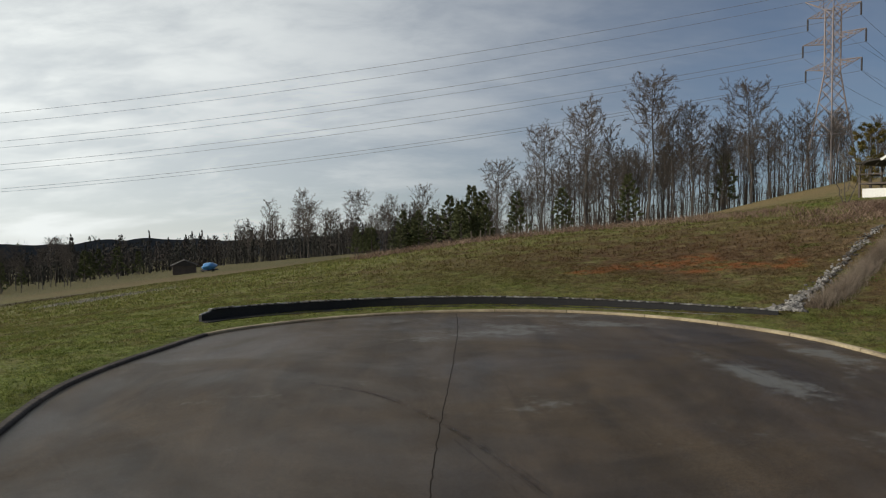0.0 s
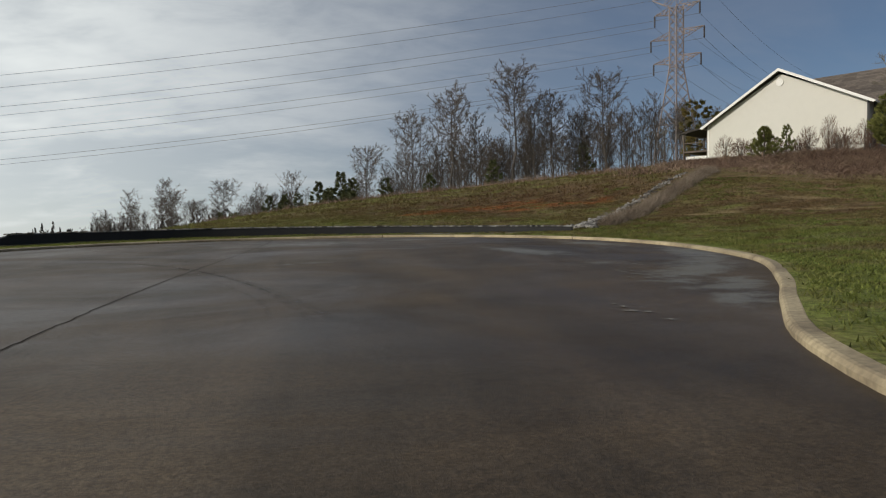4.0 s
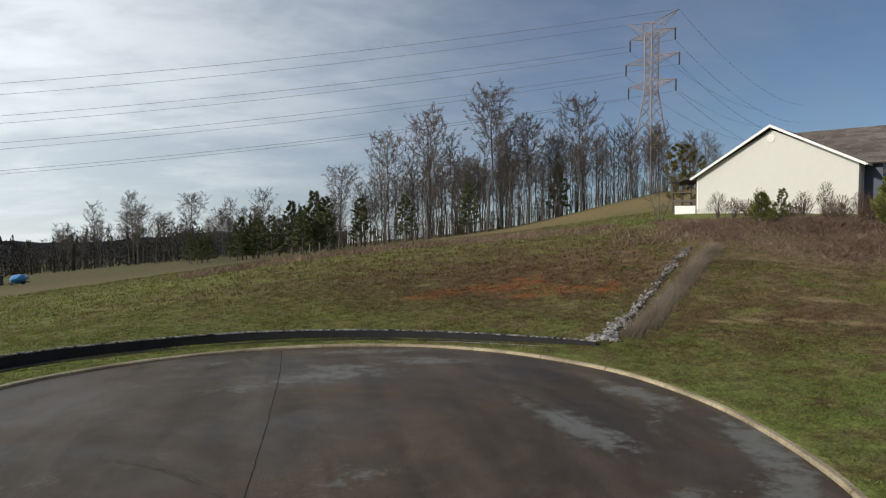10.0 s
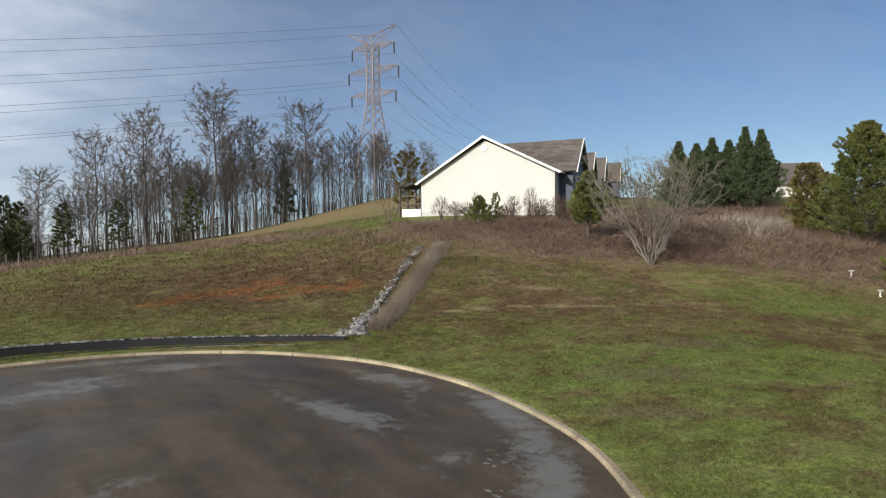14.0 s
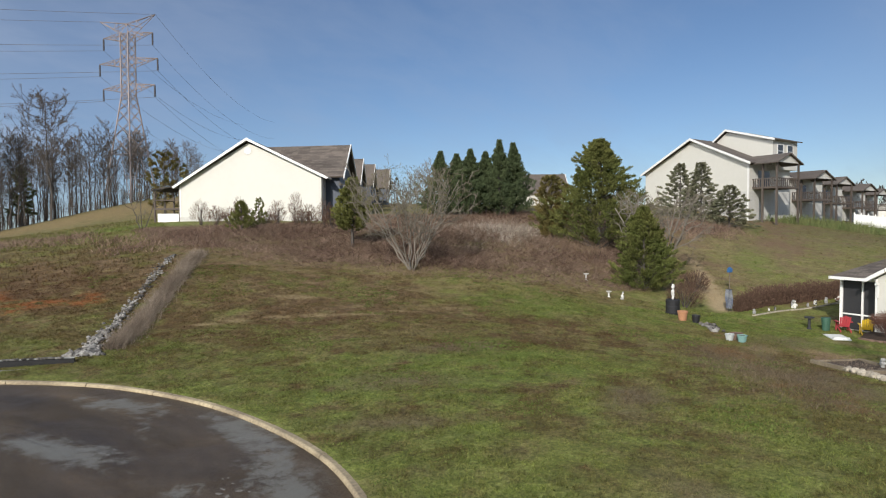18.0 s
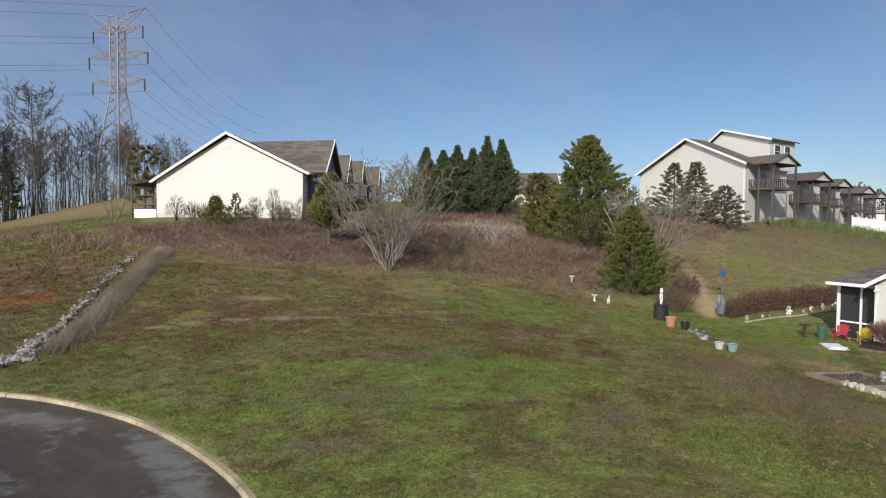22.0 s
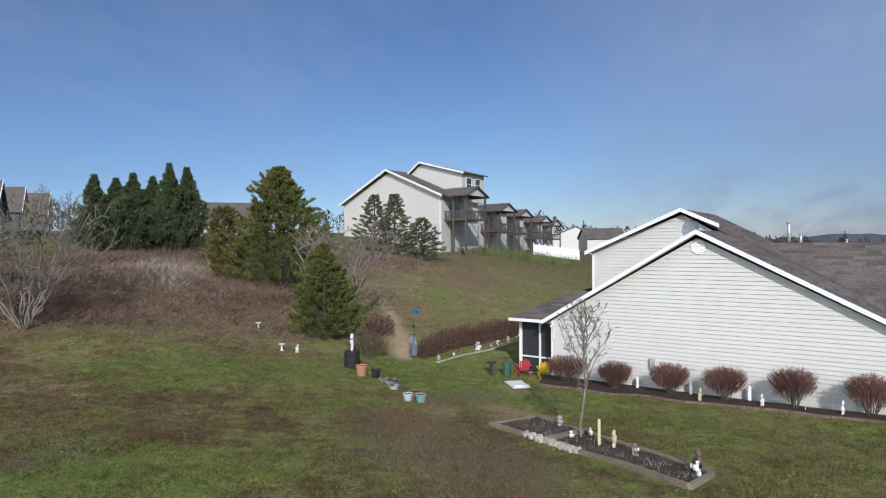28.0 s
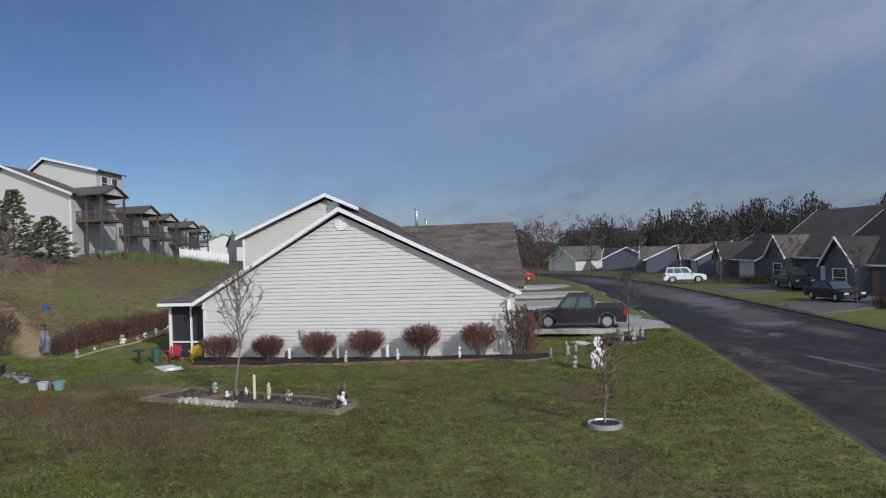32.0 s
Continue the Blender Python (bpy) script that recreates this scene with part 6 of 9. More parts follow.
def deck_house(name, label, f, B, first, W=17.9):
    """A tall hillside house: gable end, upper storey behind, two-level timber deck with its own gable roof."""
    t = thing(name, label, "house", group="hillside houses with decks")
    P = 10.3 if first else 8.0
    gable_body(t, f, W, 9.0, B - 1.5, B + 6.4, 8.95, B + P, B + 6.8, "siding_pale")
    boxes("basement_wall", M["foundation"], t, (W * 0.55, W + 0.06, -0.06, 9.06, B - 1.5, B + 3.0), f=f)
    slope("roof_slope", t, f, (-0.5, -0.5, B + 6.3), (-0.5, 9.5, B + 6.3), (8.95, 9.5, B + P + 0.4), (8.95, -0.5, B + P + 0.4), "roof")
    slope("roof_slope", t, f, (W + 0.6, -0.5, B + 6.65), (W + 0.6, 9.5, B + 6.65), (8.95, 9.5, B + P + 0.4), (8.95, -0.5, B + P + 0.4), "roof")
    rake("rake_board", t, f, (-0.5, B + 6.3), (8.95, B + P + 0.44), -0.6, -0.48, 0.3)
    rake("rake_board", t, f, (8.95, B + P + 0.44), (W + 0.6, B + 6.65), -0.6, -0.48, 0.3)
    boxes("corner_board", M["trim"], t, (W - 0.1, W + 0.1, -0.09, 0.1, B - 1.5, B + 6.6), f=f)
    if first:
        deck_upper(t, f, B)
    # deck
    x0, x1, y0, y1 = W, W + 3.4, 0.8, 5.6
    for z in (B + 3.55,):
        boxes("deck_floor", M["deck_wood"], t, (x0, x1, y0, y1, z - 0.25, z), f=f)
        boxes("deck_rail", M["deck_wood"], t, (x0, x1, y0, y0 + 0.08, z + 0.95, z + 1.05), (x1 - 0.08, x1, y0, y1, z + 0.95, z + 1.05), (x0, x1, y1 - 0.08, y1, z + 0.95, z + 1.05), f=f)
        for i in range(12):
            x = x0 + (x1 - x0) * (i + 0.5) / 12
            boxes("baluster", M["deck_wood"], t, (x - 0.06, x + 0.06, y0 + 0.01, y0 + 0.06, z, z + 0.95), f=f)
            y = y0 + (y1 - y0) * (i + 0.5) / 12
            boxes("baluster", M["deck_wood"], t, (x1 - 0.06, x1 - 0.01, y - 0.07, y + 0.07, z, z + 0.95), f=f)
    for x, y in ((x1 - 0.1, y0 + 0.1), (x1 - 0.1, y1 - 0.1), (x0 + 1.4, y0 + 0.1)):
        boxes("deck_post", M["deck_wood"], t, (x - 0.11, x + 0.11, y - 0.11, y + 0.11, B - 1.5, B + 6.6), f=f)
    bm = bmesh.new()
    cross = lambda p: f(Vector((p.y, p.x, p.z)))
    prism(bm, [(y0 - 0.2, B + 6.5), (y1 + 0.2, B + 6.5), ((y0 + y1) / 2, B + 7.6)], x1 - 0.1, x1, cross)
    part("deck_gable", bm, M["siding_pale"], t)
    ym = (y0 + y1) / 2
    slope("deck_roof", t, f, (x0 - 3.0, y0 - 0.5, B + 6.45), (x1 + 0.3, y0 - 0.5, B + 6.45), (x1 + 0.3, ym, B + 7.75), (x0 - 3.0, ym, B + 7.75), "roof")
    slope("deck_roof", t, f, (x0 - 3.0, y1 + 0.5, B + 6.45), (x1 + 0.3, y1 + 0.5, B + 6.45), (x1 + 0.3, ym, B + 7.75), (x0 - 3.0, ym, B + 7.75), "roof")
    boxes("glass_door", M["glass"], t, (x0 + 0.002, x0 + 0.03, 2.0, 4.4, B + 3.55, B + 5.7), f=f)
    return t


# ======== pylon and cables ========
def build_pylon(base, h=43.0, turn=0.0):
    t = thing("lattice_pylon", "rust-tinged grey steel lattice transmission pylon with three pairs of arms", "pylon", base, turn)
    w0, w1, waist = 4.3, 1.15, 0.58
    def half(k):
        return w0 + (w1 - w0) * k / waist if k < waist else w1
    corners = ((1, 1), (-1, 1), (-1, -1), (1, -1))
    def at(k, c):
        s = half(k)
        return Vector((c[0] * s, c[1] * s, k * h))
    ks = [0, 0.145, 0.265, 0.36, 0.435, 0.50, 0.545, 0.58, 0.625, 0.67, 0.715, 0.76, 0.805, 0.85, 0.90]
    for c in corners:
        bm = bmesh.new()
        rings = [[bm.verts.new(at(k, c) + Vector(o)) for o in ((0.12, 0.12, 0), (-0.12, 0.12, 0), (-0.12, -0.12, 0), (0.12, -0.12, 0))] for k in (0.0, waist, 0.90)]
        for p, q in zip(rings, rings[1:]):
            for i in range(4):
                bm.faces.new((p[i], p[(i + 1) % 4], q[(i + 1) % 4], q[i]))
        part("leg", bm, M["steel"], t)
    for i in range(4):
        c, d = corners[i], corners[(i + 1) % 4]
        pr = []
        for a, b in zip(ks[2:], ks[3:]):
            pr += [(at(a, c), at(b, d)), (at(a, d), at(b, c))]
        mid = (at(0.265, c) + at(0.265, d)) / 2
        pr += [(at(0.265, c), at(0.265, d)), (at(0, c), mid), (at(0, d), mid), (at(0.145, c), mid.lerp(at(0, c), 0.45)), (at(0.145, d), mid.lerp(at(0, d), 0.45)), (at(0.58, c), at(0.58, d)), (at(0.90, c), at(0.90, d))]
        for p, q in pr:
            rods("brace", M["steel"], t, 0.085, (p, q), n=4)
    tips = []
    for z, reach in ((0.595, 8.0), (0.73, 9.0), (0.865, 7.6)):
        for s in (-1, 1):
            tip = Vector((s * reach, 0, z * h + 1.3))
            pr = []
            for c in (-1, 1):
                lo, hi = Vector((s * w1, c * w1, z * h)), Vector((s * w1, c * w1, z * h + 1.9))
                pr += [(lo, tip), (hi, tip)]
                for k in (0.3, 0.6):
                    pr += [(lo.lerp(tip, k), hi.lerp(tip, k)), (lo.lerp(tip, k), hi.lerp(tip, k - 0.3))]
            arm = rods("cross_arm", M["steel"], t, 0.085, *pr, n=4)
            bm = bmesh.new()
            lathe(bm, [(0.12, -2.9)] + [(0.24 if i % 2 else 0.14, -2.8 + 0.26 * i) for i in range(10)] + [(0.1, 0.0)], 8, tip)
            part("insulator", bm, M["insulator"], arm, "dark hanging insulator string")
            tips.append(tip + Vector((0, 0, -2.9)))
    for s in (-1, 1):
        tip = Vector((s * 8.6, 0, 0.985 * h))
        pr = []
        for c in (-1, 1):
            lo, hi = Vector((s * w1, c * w1, 0.90 * h)), Vector((0, c * 0.3, 0.955 * h))
            pr += [(lo, tip), (hi, tip), (lo, hi), (lo.lerp(tip, 0.35), hi.lerp(tip, 0.35)), (lo.lerp(tip, 0.35), hi)]
        rods("peak_arm", M["steel"], t, 0.085, *pr, n=4)
        tips.append(tip)
    m = pose(*base, 0, 0, turn)
    return [m @ p for p in tips]


def cable(a, b, sag, r=0.055):
    t = bpy.data.curves.new("power_cable", "CURVE")
    t.dimensions, t.bevel_depth, t.bevel_resolution = "3D", r, 1
    s = t.splines.new("POLY")
    n = 40
    s.points.add(n)
    for i in range(n + 1):
        k = i / n
        p = Vector(a).lerp(Vector(b), k)
        s.points[i].co = (p.x, p.y, p.z - sag * 4 * k * (1 - k), 1)
    t.materials.append(M["cable"])
    return tagged(new("power_cable", t), "thin grey overhead power cable hung from a pylon", "cable", "overhead power cables")

# ======== the large setting ========
build_ground()
road = build_road()
build_kerb()
build_channel()
riprap()

F_C, NEAR = house_c()
house_a()
F_B0 = ((108.74, 44.58), (-0.6355, -1.0222), (1.248, -0.259))


def row_frame(o, u, v, x, y):
    """The same way of lying, moved to a place in a building's own coordinates."""
    return lay((o[0] + u[0] * x + v[0] * y, o[1] + u[1] * x + v[1] * y), u, v)


for i, (x, y, b) in enumerate(((0, 0, 5.9), (-2.6, 13, 4.6), (-5.2, 24, 4.3), (-7.0, 36, 3.7), (-10.5, 49, 3.4))):
    deck_house("hillside_house", "tall cream-sided hillside house with a timber deck" if i == 0 else "tall hillside house with a dark timber deck, further along the row", row_frame(*F_B0, x, y), b, i == 0)
A0 = ((42.87, 66.96), (0.4484, -0.9681), (1.082, 0.866))
for i, (x, y, b) in enumerate(((0.6, 15, 6.0), (0.9, 26, 6.4), (2.2, 37, 6.6))):
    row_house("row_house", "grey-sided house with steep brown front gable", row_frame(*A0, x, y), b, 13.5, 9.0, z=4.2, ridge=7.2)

# ======== trees and woods ========
# bearing, distance, height, kind
TREES = ((-12.8, 250, 23, 0), (-10.4, 245, 26, 1), (-6.5, 245, 24, 2), (-3.8, 240, 21, 0), (-1.4, 195, 19, 1), (4.4, 176, 19.5, 2),
         (8.0, 172, 26, 3), (11.2, 168, 31, 4), (13.3, 176, 24, 0), (16.0, 168, 33, 5), (17.8, 175, 24, 1), (19.2, 172, 26, 4), (21.3, 178, 20, 2), (23.2, 172, 29, 3), (24.4, 180, 19, 1), (26.7, 184, 18.5, 0), (28.4, 192, 16, 2), (30.7, 190, 14, 4), (33.0, 190, 12, 1))
KINDS = [bare_tree("bare_tree", "tall leafless hardwood with a fine grey crown", 11 + 7 * i, 20.0, wide=0.14 + 0.022 * (i % 4), clear=0.38 + 0.07 * (i % 3), limbs=30 + 2 * i, twigs=8, fine=0.0012) for i in range(6)]

SPARSE = [bare_tree("bare_tree", "slender leafless hardwood with a thin open crown", 211 + 7 * i, 20.0, wide=0.09 + 0.025 * i, clear=0.24 + 0.07 * i, limbs=18, twigs=5, thick=0.75, fine=0.0012) for i in range(4)]


def plant(proto, az, r, h, h0=20.0, turn=None, dz=0.0, tilt=0.0):
    x, y = polar(az, r)
    ob = copy_thing(proto, pose(x, y, gz(x, y) + dz, tilt, 0, random.uniform(0, 360) if turn is None else turn))
    ob.scale = (h / h0,) * 3
    return ob


FOOT = lambda az: float(np.interp(az, [-4, 3, 18, 25], [0, 2.6, 4.0, 0]))     # the wood's floor lies lower behind the crest
rnd = random.Random(5)
for az, r, h, k in TREES:
    plant(KINDS[k], az, r, h * 0.89 + FOOT(az))
for i in range(240):
    az = rnd.uniform(3, 33)
    plant(SPARSE[rnd.randrange(4)], az, rnd.uniform(176, 250), rnd.uniform(0.55, 0.98) * np.interp(az, [3, 8, 12, 24, 33], [16, 24, 28, 24.5, 16]))
for i in range(70):
    plant((KINDS + SPARSE)[rnd.randrange(10)], rnd.uniform(-16, 4), rnd.uniform(200, 290), rnd.uniform(9, 17))
for k in KINDS + SPARSE:
    k.matrix_basis = pose(*polar(rnd.uniform(14, 30), 215), 0)
    k.location.z = gz(k.location.x, k.location.y)

PYLON = build_pylon((*polar(28.4, 190), gz(*polar(28.4, 190)) - 0.5), 45.0, turn=-74.0)
LEFT = [Vector((-212, 212, -26)) + (p - Vector((*polar(28.1, 190), 0))) for p in PYLON]
RIGHT = [Vector((210, 270, -5)) + (p - Vector((*polar(28.1, 190), 0))) for p in PYLON]
for a, b, c in zip(PYLON, LEFT, RIGHT):
    cable(a, b, 6.0, 0.042)
    cable(a, c, 5.0, 0.032)

# ======== far woods and hills ========
def far_hills():
    for az0, az1, r, lo, hi, seed in ((-70, 6, 1900, -0.042, -0.022, 1), (-70, 0, 1400, -0.054, -0.034, 2), (92, 170, 1500, -0.006, 0.012, 3), (112, 170, 900, 0.002, 0.026, 4)):
        azs = np.arange(az0, az1, 0.5)
        V, F = [], []
        for a in azs:
            k = 0.5 + 0.5 * noise.noise(Vector((a * 0.13, seed * 7.7, 0))) + 0.22 * noise.noise(Vector((a * 0.6, seed * 3.3, 2))) + 0.05 * noise.noise(Vector((a * 3.1, seed, 5)))
            x, y = polar(a, r)
            top = 5 + r * (lo + (hi - lo) * max(0.05, k))
            V += [(x, y, top - 260), (x, y, top), (*polar(a, r * 1.35), top - 120)]
        n = len(azs)
        for i in range(n - 1):
            F += [(3 * i, 3 * i + 3, 3 * i + 4, 3 * i + 1), (3 * i + 1, 3 * i + 4, 3 * i + 5, 3 * i + 2)]
        tagged(soup("backdrop", V, F, M["hazy_far_hill"]), "hazy blue wooded hills in the distance", "hills", kind="structure")


def far_wood(name, label, az0, az1, r0, r1, n, h0, h1, seed, pines=0.3, fans=64, grain=1.0, material="far_wood", base=0.12):
    """A belt of distant bare wood: small tapered trunks and ragged fans of twigs, with dark conifers among them."""
    rnd = random.Random(seed)
    V, F = [], []
    azs = np.array([rnd.uniform(az0, az1) for _ in range(n)])
    rs = np.array([r0 + (r1 - r0) * rnd.random() ** 0.8 for _ in range(n)])
    X, Y = CENTRE[0] + rs * np.sin(np.radians(azs)), CENTRE[1] + rs * np.cos(np.radians(azs))
    Z = ground(X, Y)
    for x, y, z, q in zip(X, Y, Z, azs):
        h = rnd.uniform(h0, h1) * (0.92 + 0.35 * noise.noise(Vector((q * 0.35, seed, 0))) + 0.22 * noise.noise(Vector((q * 1.7, seed, 3))))
        conifer = rnd.random() < pines
        w = h * (0.22 if conifer else 0.34)
        for _ in range(fans):
            k = rnd.random() ** (0.9 if conifer else 0.6)
            env = w * ((1 - k) if conifer else math.sin(math.pi * min(1, 0.25 + 0.72 * k)) ** 0.8)
            a = rnd.uniform(0, 6.283)
            q = env * math.sqrt(rnd.random())
            px, py, pz = x + math.cos(a) * q, y + math.sin(a) * q, z + h * (base + (0.98 - base) * k)
            s = h * rnd.uniform(0.025, 0.07) * grain
            b = rnd.uniform(0, 6.283)
            i = len(V)
            V += [(px - math.cos(b) * s * 0.55, py - math.sin(b) * s * 0.55, pz - s * 0.6), (px + math.cos(b) * s * 0.55, py + math.sin(b) * s * 0.55, pz - s * rnd.uniform(-0.2, 0.8)), (px + rnd.gauss(0, s * 0.3), py + rnd.gauss(0, s * 0.3), pz + s)]
            F.append((i, i + 1, i + 2))
        i = len(V)
        t = 0.02 * h
        V += [(x - t, y, z - 0.5), (x + t, y, z - 0.5), (x, y, z + h * 0.85), (x, y - t, z - 0.5), (x, y + t, z - 0.5)]
        F += [(i, i + 1, i + 2), (i + 3, i + 4, i + 2)]
    return tagged(soup(name, V, F, M[material]), label, "woodland", kind="stuff")


far_hills()
far_wood("far_wood", "dark bare winter wood across the valley", -62, 4, 225, 420, 1500, 8, 14, 1, 0.40, 110, 0.7, base=0.0)
far_wood("far_wood", "bare brown undergrowth and small trees below the tall wood", -3, 34, 178, 255, 700, 2.5, 8, 2, 0.12, 90, 0.5, "undergrowth")
for k, (a0, a1, n, lo, hi) in enumerate(((94, 112, 620, 5.5, 9.5), (110, 118, 420, 7.5, 13.0), (116, 152, 1450, 9.5, 17.0))):
    far_wood("far_wood", "dark mixed bare and evergreen wood behind the street", a0, a1, 185, 300, n, lo, hi, 3 + 10 * k, 0.45, 170, 0.48, "street_wood", 0.0)
far_wood("far_wood", "bare wood behind the hilltop houses", 34, 98, 230, 330, 260, 7, 11, 4, 0.3)

PINES = [evergreen("pine_tree", "dark green pine with open tiered limbs", 40 + i, 9.0, 2.9, "pine", "tiers", 60, 60, 0.42, bare=0.15) for i in range(3)]
rnd = random.Random(8)
for az, r, h in ((0.8, 178, 11.0), (2.5, 180, 12.5), (1.6, 190, 10), (3.4, 186, 11), (21.5, 196, 12), (6.0, 176, 9), (14.5, 170, 8.5), (9.5, 172, 8)):
    plant(PINES[rnd.randrange(3)], az, r, h + FOOT(az), 9.0)
for i in range(26):
    az = rnd.uniform(-7, 3.5)
    plant(PINES[rnd.randrange(3)], az, rnd.uniform(150, 172), rnd.uniform(5.5, 9.0) * (1 if az > -3 else 0.75), 9.0)
for i, p in enumerate(PINES):
    x, y = polar(-3 + 2.2 * i, 158)
    p.matrix_basis = pose(x, y, gz(x, y))

# things standing far off in the field
def far_shed(az, r):
    x, y = polar(az, r)
    s = thing("field_shed", "dark weathered open field shed", "shed", (x, y, gz(x, y) - 0.1), 20)
    s.scale = (0.72, 0.72, 0.72)
    boxes("wall", M["deck_wood"], s, (-3, 3, -2, -1.8, 0, 2.4), (-3, -2.8, -1.8, 2, 0, 2.4), (2.8, 3, -1.8, 2, 0, 2.4))
    bm = bmesh.new(); prism(bm, [(-3.6, 2.4), (3.6, 2.4), (0, 3.9)], -2.3, 2.3)
    part("roof", bm, M["roof_dark"], s)
    boxes("post", M["fence_wood"], s, (-0.1, 0.1, 1.8, 2, 0, 2.4))


far_shed(-19.6, 150)
x, y = polar(-17.9, 140)
tarp = thing("covered_boat", "boat under a bright blue tarpaulin", "boat", (x, y, gz(x, y)), 70)
bm = bmesh.new(); blob(bm, (0, 0, 1.0), (1.7, 1.0, 0.7), 3, 3, 0.3)
part("tarpaulin", bm, M["car_blue"], tarp, "crumpled bright blue tarpaulin", True)
boxes("trailer", M["dark_trim"], tarp, (-1.7, 1.7, -0.7, 0.7, 0.3, 0.5))
for s in (-1, 1):
    rods("wheel", M["tyre"], tarp, 0.32, ((-0.4, s * 0.95, 0.32), (-0.4, s * 1.15, 0.32)), n=14)

rnd = random.Random(31)
for i in range(26):
    plant(KINDS[rnd.randrange(6)], rnd.uniform(-36, -27), rnd.uniform(165, 215), rnd.uniform(7, 12))
for i in range(10):
    plant(PINES[rnd.randrange(3)], rnd.uniform(-36, -22), rnd.uniform(190, 230), rnd.uniform(6, 9), 9.0)

# posts of an old fence along the crest
fence = thing("field_fence", "weathered post-and-wire field fence along the crest", "fence")
for i in range(14):
    x, y = polar(1.5 + i * 0.75, 84 + 0.6 * i)
    z = gz(x, y)
    bm = bmesh.new(); rod(bm, (x, y, z - 0.2), (x, y, z + 1.25), 0.09, 0.08, 6)
    part("post", bm, M["fence_wood"], fence)

# ======== bank, lawn and thicket ========
def scatter(n, az0, az1, r0, r1, seed, ok=None):
    g = np.random.default_rng(seed)
    az = g.uniform(az0, az1, n)
    r = np.sqrt(g.uniform(r0 ** 2, r1 ** 2, n))
    x, y = CENTRE[0] + r * np.sin(np.radians(az)), CENTRE[1] + r * np.cos(np.radians(az))
    d = edge_distance(x, y)
    keep = d > 0.35
    if ok is not None:
        keep &= ok(az, r)
    x, y, az, r, d = x[keep], y[keep], az[keep], r[keep], d[keep]
    return x, y, ground(x, y, d), az, r


LOW = lambda az: np.interp(az, [28, 31, 36, 42, 48, 55, 62, 67, 69], [60, 52, 47.5, 45, 44.5, 44.5, 45.5, 49, 60])   # foot of the thicket
rnd = random.Random(12)


def on_bed(x, y):
    """Places kept clear: beds, drive, buildings."""
    return ((x - 32.3) * 0.69 - (y - 2.4) * 0.72 > -9 and abs((x - 32.3) * 0.72 + (y - 2.4) * -0.69) < 1.3 and abs((x - 32.3) * 0.69 + (y - 2.4) * 0.72) < 5.4)


x, y, z, az, r = scatter(90000, -40, 124, 5, 46, 1, lambda a, q: q < LOW(a) + 1)
spots = [(a, b, c, 0.060 + 0.045 * noise.noise(Vector((a * 0.35, b * 0.35, 0))), 0.08, 5, 0.022, 0.9) for a, b, c in zip(x, y, z) if not on_bed(a, b) and not (38.5 < a < 60 and b < 5.5 - 0.5 * (46 - a) * 0 and (a - 46.13) * 0.9512 - (b - 5.5) * 0.418 > -0.9 and b > -12)]
tuft_field("lawn_grass", "short patchy winter lawn grass", "grass", spots, M["blades"])
x, y, z, az, r = scatter(70000, -42, 124, 7, 68, 21, lambda a, q: q < LOW(a) + 1)
spots = []
for a, b, c in zip(x, y, z):
    k = noise.noise(Vector((a * 0.8, b * 0.8, 7))) + 0.6 * noise.noise(Vector((a * 2.3, b * 2.3, 2)))
    if k > -0.12 and not on_bed(a, b) and not (38.5 < a < 62 and -16 < b < 7):
        spots.append((a, b, c, 0.060 + 0.055 * min(k, 1), 0.070, 7, 0.019, 1.0))
tuft_field("grass_tussocks", "lumpy tussocks of olive and brown winter grass", "grass", spots, M["blades"])
x, y, z, az, r = scatter(34000, 24, 124, 9, 46, 23, lambda a, q: q < LOW(a) + 1)
spots = []
for a, b, c in zip(x, y, z):
    k = noise.noise(Vector((a * 0.22, b * 0.22, 3))) + 0.7 * noise.noise(Vector((a * 0.9, b * 0.9, 8)))
    if k > 0.10 and not on_bed(a, b) and not (38.5 < a < 62 and -16 < b < 7):
        spots.append((a, b, c, 0.030 + 0.045 * min(k, 1), 0.11, 9, 0.030, 1.8))
tuft_field("lawn_weeds", "low leafy green weeds in the lawn", "weeds", spots, M["weed"])
x, y, z, az, r = scatter(15000, -42, 30, 46, 90, 2)
spots = [(a, b, c, 0.16, 0.18, 3, 0.05, 0.5) for a, b, c in zip(x, y, z)]
tuft_field("meadow_grass", "rough brown-green meadow grass on the bank", "grass", spots, M["blades"])
x, y, z, az, r = scatter(3000, 66, 88, 52, 112, 3)
spots = [(a, b, c, 0.12, 0.2, 3, 0.05, 0.7) for a, b, c in zip(x, y, z)]
tuft_field("slope_grass", "rough straw-coloured grass on the hillside", "grass", spots, M["blades"])

x, y, z, az, r = scatter(12000, 28, 67, 44, 74, 4, lambda a, q: (q > LOW(a)) & ((a > 43) | (q < 66)))
spots, tall = [], []
for a, b, c, q, w in zip(x, y, z, az, r):
    k = 0.5 + 0.5 * noise.noise(Vector((a * 0.16, b * 0.16, 4)))
    edge = min(1, max(0.25, (w - LOW(q)) / 4))
    if (k > 0.74 and q > 50 and w > 52) or rnd.random() < 0.015:
        tall.append((a, b, c, 0.8 * edge + 0.15, 0.26, 9, 0.014, 0.55))
    else:
        spots.append((a, b, c, (0.16 + 0.95 * k * k) * edge, 0.42, 14, 0.018, 1.9))
tuft_field("thicket", "dense brown winter thicket of briars on the bank", "thicket", spots, M["brush"])
tuft_field("tall_dry_grass", "pale dry broom grass among the briars", "grass", tall, M["straw_tall"])
